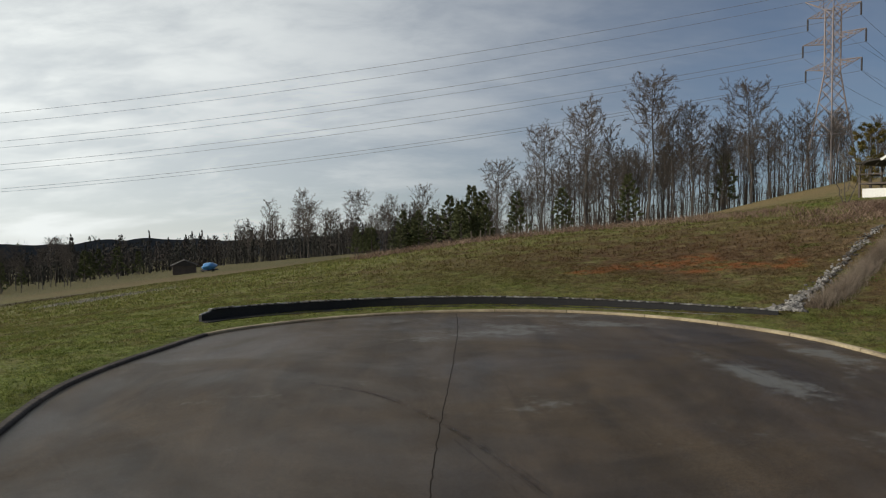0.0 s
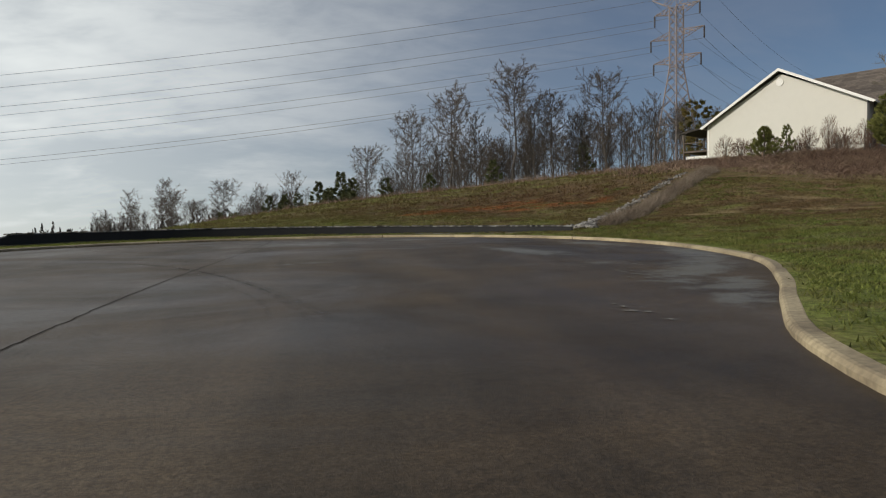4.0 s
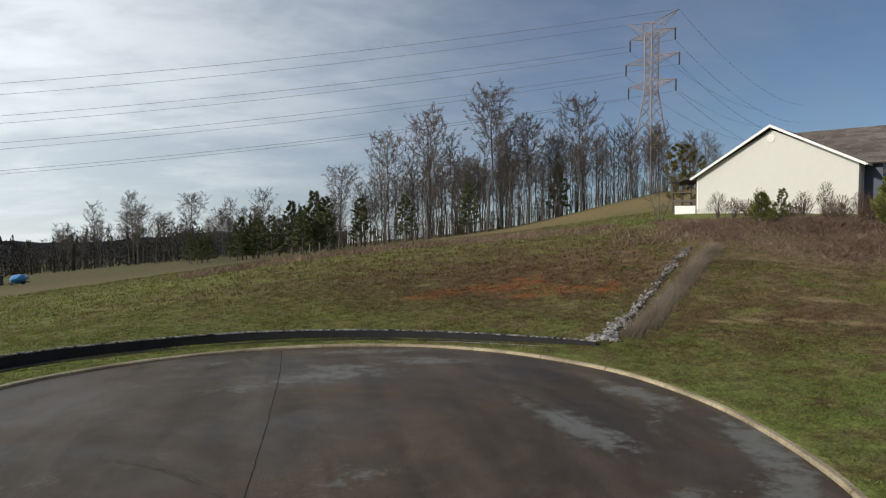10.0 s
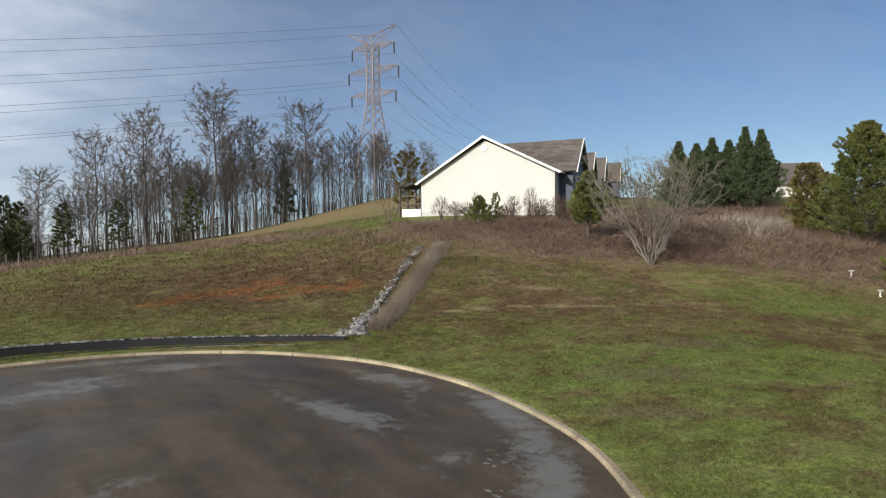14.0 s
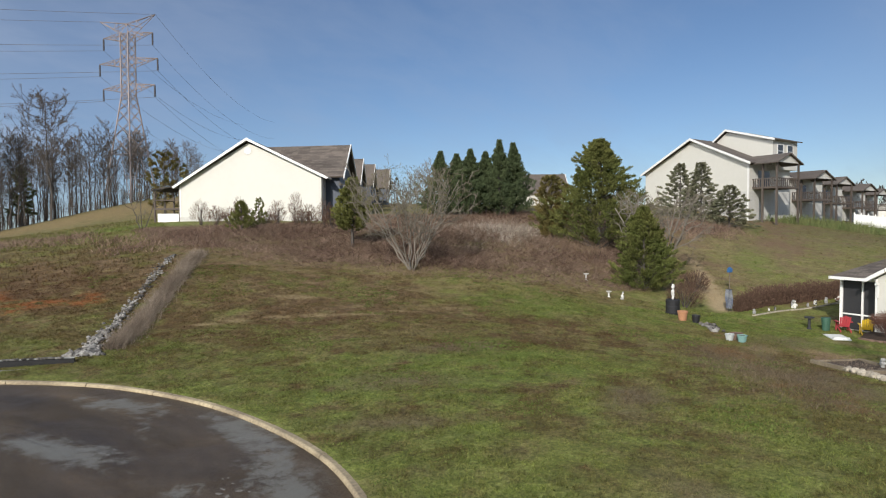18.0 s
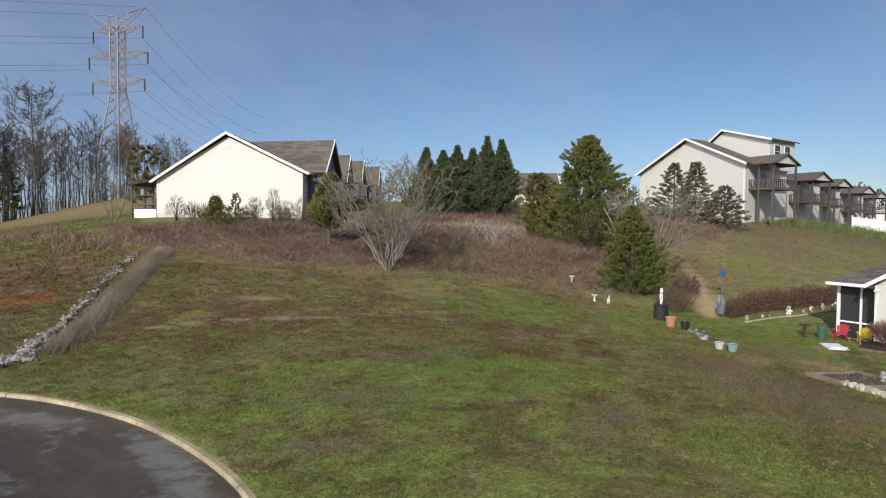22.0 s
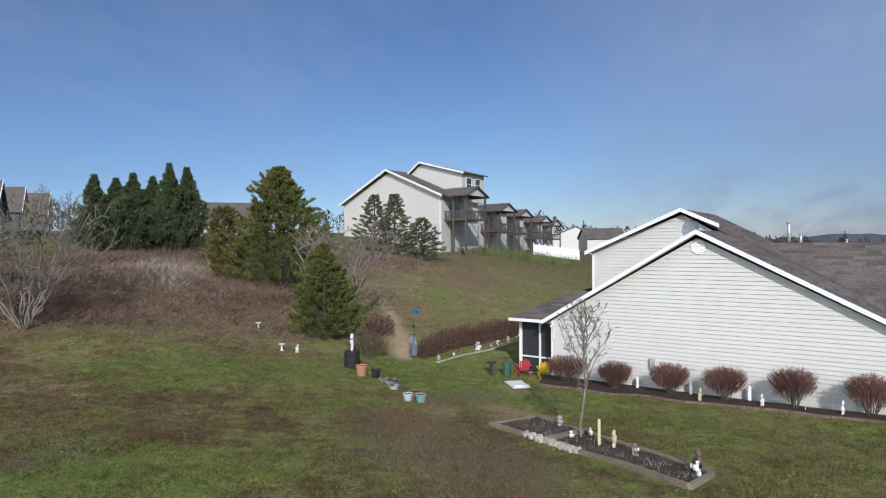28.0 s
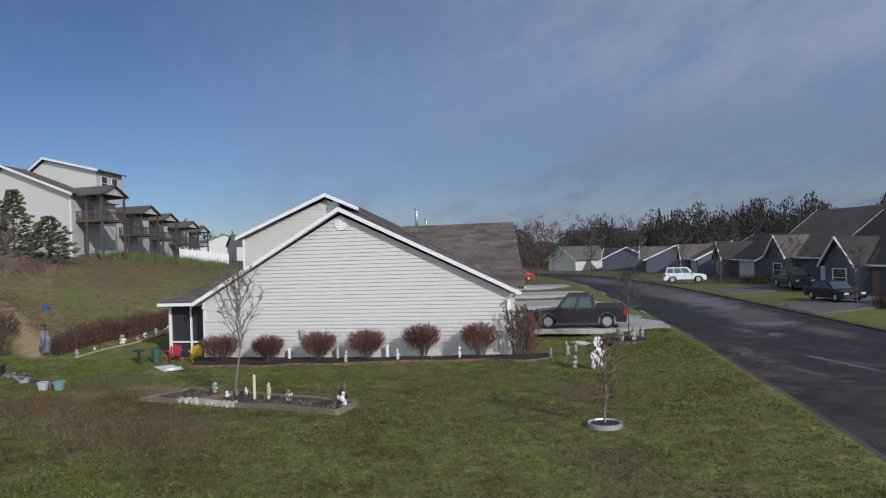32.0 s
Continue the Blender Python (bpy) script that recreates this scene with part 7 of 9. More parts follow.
x, y, z, az, r = scatter(5200, -8, 33, 52, 74, 6, lambda a, q: np.where(a > 25, q < 60, np.abs(q - np.interp(a, [-8, 12, 25], [68, 66, 64])) < 5.5))
tuft_field("crest_weeds", "brown weeds along the crest of the bank", "weeds", [(a, b, c, rnd.uniform(0.1, 0.65), 0.4, 6, 0.025, 0.9) for a, b, c in zip(x, y, z)], M["brush"])
# weeds leaning along the rock run
spots = []
for i in range(4200):
    k = rnd.random()
    p = Vector((14.9, 28.2)).lerp(Vector((28.4, 42.6)), 0.04 + 0.96 * k)
    s = abs(rnd.gauss(0.02, 0.30)) - 0.28 + 0.22 * k
    a, b = p.x + 0.75 * (s + 0.25), p.y - 0.66 * (s + 0.25)
    spots.append((a, b, gz(a, b), rnd.uniform(0.15, 0.62) * max(0.35, 1 - abs(s) * 0.45), 0.14, 5, 0.009, 0.6))
tuft_field("ditch_weeds", "reddish-brown dry weeds along the rock run", "weeds", spots, M["ditch_weed"])
spots = [(x_, y_, gz(x_, y_), rnd.uniform(0.04, 0.24), 0.16, 5, 0.011, 0.9) for x_, y_ in ((28.4 + 3.4 * g - 0.75 * q, 7.0 + 2.8 * g + 0.85 * q) for g, q in ((rnd.gauss(0, 0.7), rnd.gauss(0, 0.75)) for _ in range(620)))]
tuft_field("dead_weeds", "grey-brown dead weeds on worn ground beside the lawn", "weeds", spots, M["dead_weed"])
spots = [(x_, y_, gz(x_, y_), rnd.uniform(0.3, 0.9), 0.3, 7, 0.02, 0.8) for x_, y_ in (polar(rnd.gauss(56.6, 1.9), rnd.gauss(60.0, 2.0)) for _ in range(520))]
tuft_field("pale_grass", "matted pale dry grass high on the bank", "grass", spots, M["bleached"])
# tall green grass below the hillside decks
x, y, z, az, r = scatter(700, 75.5, 84.5, 101, 112, 9)
tuft_field("tall_green_grass", "tall fresh green ornamental grass below the decks", "grass", [(a, b, c, rnd.uniform(0.3, 1.3), 0.4, 7, 0.04, 0.35) for a, b, c in zip(x, y, z)], M["pale_grass"])

# ======== trees and shrubs of the bank ========
def stand(ob, az, r, dz=-0.05, turn=0.0):
    x, y = polar(az, r)
    ob.matrix_basis = pose(x, y, gz(x, y) + dz, 0, 0, turn)
    return ob


stand(bare_tree("crape_myrtle", "many-stemmed leafless ornamental tree with pale bark", 5, 6.9, wide=0.62, clear=0.26, limbs=70, twigs=5, stems=14, bark="pale_bark", twig="pale_twig", thick=0.66, fine=0.0019), 48.2, 46.4)
haze = thing("seed_heads", "yellowish seed heads and late leaves among bare branches", "foliage", (*polar(48.2, 46.4), gz(*polar(48.2, 46.4))), kind="stuff")
bm = bmesh.new()
leafy(bm, (0, 0, 5.3), (3.3, 3.3, 1.6), 2200, rnd, 0.08)
part("leaves", bm, M["late_leaf"], haze)
stand(evergreen("cedar_tree", "bronzed young cedar on the bank", 3, 5.4, 1.5, "cedar_brown", "egg", 330, 80, 0.14), 59.7, 59)
stand(evergreen("cedar_tree", "large dark green cedar on the bank", 4, 9.0, 5.0, "cedar", "cone", 860, 80, 0.18), 63.4, 58.5)
stand(evergreen("cedar_tree", "broad dark green cedar bush at the foot of the bank", 5, 5.9, 2.7, "cedar", "cone", 620, 80, 0.15, bare=0.02), 66.8, 49.5, -0.3)
for i, (az, h) in enumerate(((51.0, 5.2), (52.3, 4.9), (53.4, 5.4), (54.6, 5.1), (55.7, 6.3), (56.8, 6.1))):
    stand(evergreen("cypress_tree", "dark green screening cypress in a close row", 20 + i, h + 1.5, 3.3, "cypress", "spire", 300, 90, 0.20), az, 71.5 + (i % 2), -0.2)
stand(evergreen("young_pine", "slender young pine with yellow-green needles", 9, 5.2, 2.3, "young_pine", "cone", 300, 110, 0.16, bare=0.26), 43.6, 53)
stand(evergreen("young_pine", "bushy young pine below a cream wall", 11, 2.5, 1.25, "young_pine", "cone", 110, 80, 0.15), 35.2, 60.5)
stand(evergreen("small_fir", "small dark fir sapling before a cream wall", 10, 2.6, 0.9, "cedar", "cone", 50, 40, 0.15), 36.6, 64)
stand(bare_tree("bare_tree", "grey leafless tree leaning among cedars", 71, 6.6, wide=0.62, clear=0.30, limbs=40, twigs=5, stems=7, bark="pale_bark", twig="pale_twig", thick=1.2, fine=0.0030), 67.9, 51.8)
stand(bare_tree("bare_tree", "small leafless tree on the rise", 72, 4.8, wide=0.40, clear=0.2, limbs=16, stems=3, bark="bark", twig="pale_twig", fine=0.002), 28.2, 66)
for i, (az, r, h, w) in enumerate(((34.4, 66.5, 1.5, 0.9), (36.0, 65, 1.4, 1.0), (37.3, 64.5, 1.3, 0.9), (39.9, 62.6, 1.5, 1.0), (42.2, 61.6, 1.6, 0.9), (33.5, 67, 1.6, 0.8), (35.2, 66, 2.2, 0.7), (38.0, 64, 2.0, 0.8), (39.4, 63, 2.6, 0.7), (40.4, 63, 1.8, 0.9), (41.6, 62, 2.2, 0.8), (32.4, 70, 2.0, 0.9))):
    stand(shrub("bare_shrub", "leafless grey-brown shrub before a cream wall", 30 + i, h * 1.25, w * 1.15, "hedge", n=230, twig=0.013), az, r)
stand(evergreen("cedar_tree", "dark evergreen behind the hill house", 61, 7.5, 2.6, "cedar_brown", "egg", 80, 70, 0.3), 30.2, 92)
stand(shrub("brown_shrub", "brown leafless shrub beside the cedar", 51, 1.7, 1.2, "hedge", n=500), 70.6, 51)
stand(shrub("brown_shrub", "brown leafless shrub beside the cedar", 52, 1.8, 1.3, "hedge", n=460), 69.9, 46.4)
for i, (az, r, h, w) in enumerate(((69.7, 88, 6.6, 3.2), (71.2, 86, 7.0, 3.3), (73.2, 84, 4.8, 3.2))):
    stand(evergreen("fir_tree", "open grey-green fir on the hillside", 80 + i, h, w * 1.08, "fir", "tiers", 210, 120, 0.19, bare=0.05), az, r, -0.2)

heap = [(a_, b_, gz(a_, b_), rnd.uniform(0.25, 0.9), 0.4, 9, 0.02, 1.0) for a_, b_ in (polar(rnd.gauss(70.6, 1.5), rnd.gauss(77.5, 2.6)) for _ in range(520))]
tuft_field("dry_brush", "reddish-brown dry brush below the firs", "brush", heap, M["brush"])

# white fence below the hillside houses
vinyl = thing("vinyl_fence", "white vinyl privacy fence on the hillside", "fence")
pts = [polar(81.4 + i * 0.42, 122 + i * 0.6) for i in range(9)]
for i, (p, q) in enumerate(zip(pts, pts[1:])):
    za, zb = gz(*p), gz(*q)
    bm = bmesh.new()
    d = Vector((q[0] - p[0], q[1] - p[1])).normalized()
    n = Vector((-d.y, d.x)) * 0.03
    v = [bm.verts.new((p[0] + s * n.x, p[1] + s * n.y, za + h)) for s in (-1, 1) for h in (0.0, 1.7)] + [bm.verts.new((q[0] + s * n.x, q[1] + s * n.y, zb + h)) for s in (-1, 1) for h in (0.0, 1.7)]
    bmesh.ops.convex_hull(bm, input=v)
    part("fence_panel", bm, M["white_paint"], vinyl)
    boxes("fence_post", M["white_paint"], vinyl, (p[0] - 0.08, p[0] + 0.08, p[1] - 0.08, p[1] + 0.08, za - 0.1, za + 1.95))

# ======== beside the near house ========
def fc(x, y, z=0.0):
    """A place given along, and out from, the near house's gable wall."""
    p = F_C(Vector((x, y, 0)))
    return p.x, p.y, gz(p.x, p.y) + z


BASE = -0.75
bed = thing("foundation_bed", "dark mulch bed with brick edging along the house wall", "flower bed")
bm = bmesh.new()
n = 40
rows = []
for i in range(n + 1):
    x = -0.2 + 17.4 * i / n
    w = 2.3 + 0.12 * math.sin(i * 0.9) + (0.9 * math.sin(math.pi * min(1, (i - 34) / 6)) if i > 34 else 0)
    a, b = F_C(Vector((x, 0.0, 0))), F_C(Vector((x, -w * 0.52, 0)))
    za = BASE + 0.16
    rows.append([bm.verts.new((a.x, a.y, za)), bm.verts.new(((a.x + b.x) / 2, (a.y + b.y) / 2, max(gz(b.x, b.y), BASE) + 0.14 + random.uniform(0, 0.03))), bm.verts.new((b.x, b.y, gz(b.x, b.y) + 0.06))])
for p, q in zip(rows, rows[1:]):
    for k in range(2):
        bm.faces.new((p[k], p[k + 1], q[k + 1], q[k]))
edge_line = [tuple(r[2].co) for r in rows]
part("mulch", bm, M["mulch"], bed)
rnd = random.Random(3)
for p, q in zip(edge_line, edge_line[1:]):
    for k in (0.0, 0.5):
        a, b = Vector(p).lerp(Vector(q), k), Vector(p).lerp(Vector(q), k + 0.46)
        bm = bmesh.new()
        d = (b - a).normalized()
        s = Vector((-d.y, d.x, 0)) * 0.07
        v = [bm.verts.new(c + s * e + Vector((0, 0, h + rnd.uniform(-0.01, 0.01)))) for c in (a, b) for e in (-1, 1) for h in (-0.08, 0.035)]
        bmesh.ops.convex_hull(bm, input=v)
        part("edging_brick", bm, M["brick_edge"], bed)

for i, (x, h, w) in enumerate(((1.2, 1.62, 1.10), (3.75, 1.55, 0.88), (6.4, 1.62, 0.98), (8.75, 1.65, 1.0), (11.45, 1.80, 1.02), (14.15, 1.82, 0.98))):
    s = shrub("clipped_shrub", "reddish-brown clipped leafless shrub against cream siding", 60 + i, h, w, "shrub", n=900, twig=0.009, clipped=True)
    s.matrix_basis = pose(*fc(x, -0.70), 0, 0, 40 * i)
    s.scale = (1, 1, 1)
for i, x in enumerate((4.7, 7.2, 9.7, 5.0)[:3]):
    t = thing("white_post", "short white garden post in the mulch bed", "post", fc(x, -0.28, 0.0))
    boxes("post", M["white_paint"], t, (-0.06, 0.06, -0.06, 0.06, -0.1, 0.62))
    bm = bmesh.new(); lathe(bm, [(0.075, 0.62), (0.075, 0.65), (0.02, 0.70)], 8)
    part("cap", bm, M["white_paint"], t)


def figure(name, label, place, h, material, seed=0, wide=0.26, category="ornament", flat=1.0, second=None):
    """A small weathered garden ornament, one plain mesh: legs or foot, body, arms, a top; painted in one or two colours."""
    bm = bmesh.new()
    rr = random.Random(seed * 13 + 1)
    lean = rr.uniform(-0.10, 0.10) * h
    w = wide * h
    for s in (-1, 1):
        blob(bm, (s * w * 0.24, 0, 0.14 * h), (w * 0.26, w * 0.30 * flat, 0.18 * h), seed + s, 1, 0.4)
        if rr.random() < 0.8:
            blob(bm, (lean * 0.6 + s * w * 0.50, -w * 0.15 * flat, rr.uniform(0.40, 0.56) * h), (w * 0.16, w * 0.2 * flat, 0.14 * h), seed + 9 + s, 1, 0.4)
    blob(bm, (lean * 0.4, 0, 0.42 * h), (w * rr.uniform(0.40, 0.50), w * 0.42 * flat, 0.24 * h), seed + 3, 2, 0.45)
    blob(bm, (lean, rr.uniform(-0.03, 0.03) * h, 0.78 * h), (w * rr.uniform(0.34, 0.42), w * 0.38 * flat, 0.15 * h), seed + 7, 2, 0.3)
    blob(bm, (lean * 1.2, 0, 0.92 * h), (w * rr.uniform(0.26, 0.46), w * 0.34 * flat, 0.06 * h), seed + 8, 1, 0.3)
    for v in bm.verts:
        v.co += Vector((noise.noise(v.co * 6 + Vector((seed, 0, 0))), noise.noise(v.co * 6 + Vector((0, seed, 3))), noise.noise(v.co * 6 + Vector((4, seed, 3))))) * 0.045 * h
    if second:
        for f in bm.faces:
            c = f.calc_center_median()
            f.material_index = int(noise.noise(c * (2.6 / h) + Vector((seed * 1.7, 0, 0))) > 0.02 or c.z > 0.86 * h)
    me = mesh_of(name, bm, M[material], True)
    if second:
        me.materials.append(M[second])
    ob = new(name, me)
    ob.matrix_basis = pose(*place, 0, 0, seed * 50 if flat == 1.0 else -70)
    return tagged(ob, label, category, "garden ornaments")


for i, (x, y, h, m, label) in enumerate(((7.75, -0.95, 0.62, "cream_paint", "cream and brown garden ornament in the mulch bed"), (10.3, -0.95, 0.55, "white_stone", "small white garden ornament in the mulch bed"),
                                         (13.2, -0.9, 0.62, "white_stone", "leaning white garden ornament by a shrub"), (11.9, -0.85, 0.18, "white_stone", "small pale stone in the mulch bed"))):
    figure("garden_ornament", label, fc(x, y, 0.05), h, m, i + 1)

# meters on the wall
t = thing("utility_meter", "grey electric meter box on the siding", "meter", tuple(F_C(Vector((5.3, -0.03, 0.62)))), -65)
boxes("box", M["pipe"], t, (-0.14, 0.14, -0.12, 0.03, -0.25, 0.2))
rods("conduit", M["pipe"], t, 0.03, ((0, -0.03, -0.25), (0, -0.03, -0.9)))
for x in (5.9, 9.1, 10.9):
    t = thing("wall_vent", "white louvred crawl-space vent in the wall", "vent", tuple(F_C(Vector((x, -0.03, 0.02)))), -65)
    boxes("frame", M["trim"], t, (-0.42, 0.42, -0.05, 0.02, -0.18, 0.30))
    boxes("louvre", M["soffit"], t, (-0.36, 0.36, -0.062, -0.052, -0.12, 0.24))

dish(tuple(F_C(Vector((6.75, 1.6, 6.45)))), 245)
chimney_pipe(F_C, 10.3, 9.6, 6.3, 1.25, 0.11)
chimney_pipe(F_C, 10.9, 9.9, 6.2, 0.65, 0.08)
chimney_pipe(F_C, 13.2, 14.5, 4.9, 1.6, 0.07)

# tall bare shrub and stones at the street corner of the house
for i, (x, y, h, w) in enumerate(((15.9, -0.5, 2.4, 0.75), (16.5, -0.1, 2.1, 0.6), (16.1, 0.4, 2.2, 0.5))):
    s = bare_tree("corner_shrub", "tall reddish leafless shrub at the house corner", 90 + i, h * 1.12, wide=0.30, clear=0.1, limbs=56, twigs=6, stems=8, bark="twig", twig="shrub", category="shrub", thick=0.7, fine=0.004)
    s.matrix_basis = pose(*fc(x, y), 0, 0, 50 * i)
for i, (x, y, h) in enumerate(((17.3, -1.0, 0.5), (18.1, -0.6, 0.7), (18.6, 0.2, 0.55))):
    figure("garden_ornament", "grey stone ornament beside the corner shrub", fc(x, y), h, "grey_stone", 7 + i)
t = thing("red_ornament", "red weathered ornament at the house corner", "ornament", fc(16.7, 1.3))
bm = bmesh.new(); lathe(bm, [(0.12, 0), (0.13, 0.1), (0.03, 0.15), (0.03, 1.3), (0.13, 1.4), (0.15, 1.65), (0.04, 1.8)], 10)
part("ornament", bm, M["red_plastic"], t)


def adirondack(label, material, place, turn):
    c = thing("garden_chair", label, "chair", place, turn, "garden chairs")
    for i in range(5):
        bm = bmesh.new()
        x = -0.22 + i * 0.11
        box(bm, x - 0.045, x + 0.045, -0.02, 0.02, 0, 0.74 - abs(i - 2) * 0.05, lambda p: Vector((p.x * (1 + 0.25 * p.z), 0.20 + p.z * 0.35 + p.y, 0.33 + p.z * 0.9)))
        part("back_slat", bm, M[material], c)
        bm = bmesh.new()
        y = -0.30 + i * 0.11
        box(bm, -0.27, 0.27, y - 0.045, y + 0.045, 0.40 - i * 0.022, 0.425 - i * 0.022)
        part("seat_slat", bm, M[material], c)
    for s in (-1, 1):
        boxes("arm", M[material], c, (s * 0.36 - 0.07, s * 0.36 + 0.07, -0.38, 0.34, 0.60, 0.63))
        boxes("front_leg", M[material], c, (s * 0.32 - 0.025, s * 0.32 + 0.025, -0.36, -0.25, 0.0, 0.60))
        bm = bmesh.new()
        box(bm, s * 0.28 - 0.02, s * 0.28 + 0.02, -0.36, 0.55, -0.06, 0.06, lambda p: Vector((p.x, p.y, p.z + 0.32 - (p.y + 0.36) * 0.29)))
        part("back_leg", bm, M[material], c)
    return c


def at(x, y, dz=0.0):
    return x, y, gz(x, y) + dz


red_chair = adirondack("bright red plastic garden chair on the porch edge", "red_plastic", at(46.9, 7.2), 115)
yellow_chair = adirondack("bright yellow plastic garden chair on the porch edge", "yellow_plastic", at(46.6, 6.0), 105)
red_chair.scale = yellow_chair.scale = (0.95, 0.95, 0.95)
t = thing("white_board", "white board lying on the lawn", "board", at(43.9, 7.0), 25)
boxes("board", M["white_paint"], t, (-0.9, 0.9, -0.45, 0.45, 0.02, 0.07))
boxes("prop", M["white_paint"], t, (-0.8, -0.7, -0.4, 0.4, 0.07, 0.16))
for i, (x, y, m, h) in enumerate(((46.4, 8.0, "green_plastic", 0.75), (46.1, 8.8, "dark_trim", 0.7))):
    t = thing("patio_bin", "dark lidded bin beside the porch" if i == 0 else "small dark pedestal table beside the porch", "bin" if i == 0 else "table", at(x, y))
    bm = bmesh.new()
    lathe(bm, [(0.20, 0), (0.24, h * 0.85), (0.26, h * 0.86), (0.26, h)] if i == 0 else [(0.16, 0), (0.08, 0.1), (0.08, h - 0.1), (0.27, h - 0.06), (0.27, h)], 14)
    part("body", bm, M[m], t)

# ======== hedge with its row of ornaments ========
hedge_line = curve_through([(47.6, 12.9), (50.2, 12.0), (53.5, 10.3), (57.5, 8.4), (61, 7.2)], 0.55)
hedge = thing("hedge", "brown leafless hedge along the foot of the hill", "hedge")
for i, (x, y) in enumerate(hedge_line):
    bm = bmesh.new()
    r2 = random.Random(i)
    leafy(bm, (0, 0, 0.60), (0.66, 0.66, 0.55), 560, r2, 0.085)
    for _ in range(130):
        a, q = r2.uniform(0, 6.28), r2.uniform(0.1, 0.62)
        rod(bm, (math.cos(a) * q * 0.5, math.sin(a) * q * 0.5, 0), (math.cos(a) * q, math.sin(a) * q, r2.uniform(0.6, 1.22)), 0.011, 0.005, 3)
    ob = part("bush", bm, M["hedge"], hedge)
    ob.location = (x + 0.5, y + 0.35, gz(x + 0.5, y + 0.35))
    ob.scale = (1, 1, r2.uniform(0.78, 1.28))
edging = thing("bed_edging", "pale stone edging before the hedge", "edging")
front = offset(hedge_line, -0.75)
if gz(*front[5]) > gz(*offset(hedge_line, 0.75)[5]):
    front = offset(hedge_line, 0.75)
for p, q in zip(front, front[1:]):
    bm = bmesh.new()
    a, b = Vector((*p, gz(*p))), Vector((*q, gz(*q)))
    b = a.lerp(b, 0.92)
    s = Vector((-(b - a).y, (b - a).x, 0)).normalized() * 0.08
    v = [bm.verts.new(c + s * e + Vector((0, 0, h))) for c in (a, b) for e in (-1, 1) for h in (-0.1, 0.06)]
    bmesh.ops.convex_hull(bm, input=v)
    part("edging_stone", bm, M["bed_stone"], edging)
for i, (k, h) in enumerate(((1, 0.42), (4, 0.34), (5, 0.32), (8, 0.72), (10, 0.38), (11, 0.52), (13, 0.56), (15, 0.60), (17, 0.36), (19, 0.40), (21, 0.44))):
    k = min(k, len(front) - 1)
    p = front[k] + (hedge_line[k] - front[k]) * 0.4
    figure("garden_ornament", "small pale ornament in front of the hedge", at(*p), h * 0.8, "white_stone" if i % 2 else "grey_stone", 20 + i, 0.6, second=("grey_stone", "brick_edge", "dark_trim")[i % 3])

banner = thing("garden_banner", "faded blue-grey cloth banner on a garden pole", "flag", at(47.2, 13.6), 60)
rods("pole", M["dark_trim"], banner, 0.015, ((0, 0, -0.1), (0, 0, 1.5)), ((-0.32, 0, 1.45), (0.32, 0, 1.45)))
bm = bmesh.new()
V = [(x * 0.3, 0.05 * math.sin(x * 4 + z * 5), 0.25 + z) for z in np.linspace(0, 1.18, 8) for x in np.linspace(-1, 1, 7)]
vs = [bm.verts.new(v) for v in V]
for i in range(7):
    for k in range(6):
        bm.faces.new((vs[i * 7 + k], vs[i * 7 + k + 1], vs[(i + 1) * 7 + k + 1], vs[(i + 1) * 7 + k]))
bmesh.ops.solidify(bm, geom=bm.faces[:], thickness=0.01)
part("cloth", bm, M["flag"], banner)
bird = thing("bird_house", "small blue bird house on a pole", "bird house", at(52.0, 15.0), 70)
rods("pole", M["fence_wood"], bird, 0.03, ((0, 0, -0.1), (0, 0, 1.5)))
bm = bmesh.new(); prism(bm, [(-0.13, 1.5), (0.13, 1.5), (0.13, 1.72), (0, 1.86), (-0.13, 1.72)], -0.12, 0.12)
part("box", bm, M["blue_paint"], bird)

# ======== along the edge of the yard ========
t = thing("black_plinth", "black plastic drum used as a plinth", "drum", at(43.0, 15.6))
bm = bmesh.new(); lathe(bm, [(0.40, -0.05), (0.42, 0.1), (0.40, 0.13), (0.42, 0.45), (0.40, 0.48), (0.42, 0.8), (0.38, 0.85)], 18)
part("drum", bm, M["black_plastic"], t)
figure("garden_statue", "white plaster garden statue on a black drum", (43.0, 15.6, gz(43.0, 15.6) + 0.84), 0.95, "white_stone", 4, 0.27, "statue")


def pot(label, place, r, h, material, soil="soil"):
    t = thing("plant_pot", label, "pot", place, 0, "pots and tubs")
    bm = bmesh.new()
    lathe(bm, [(r * 0.70, -0.02), (r * 0.92, h * 0.82), (r, h * 0.83), (r, h), (r * 0.88, h), (r * 0.84, h * 0.88), (0.01, h * 0.86)], 18)
    part("pot", bm, M[material], t, smooth=False)
    bm = bmesh.new(); lathe(bm, [(r * 0.84, h * 0.8), (r * 0.82, h * 0.9), (0.02, h * 0.93)], 14)
    part("soil", bm, M[soil], t)
    return t


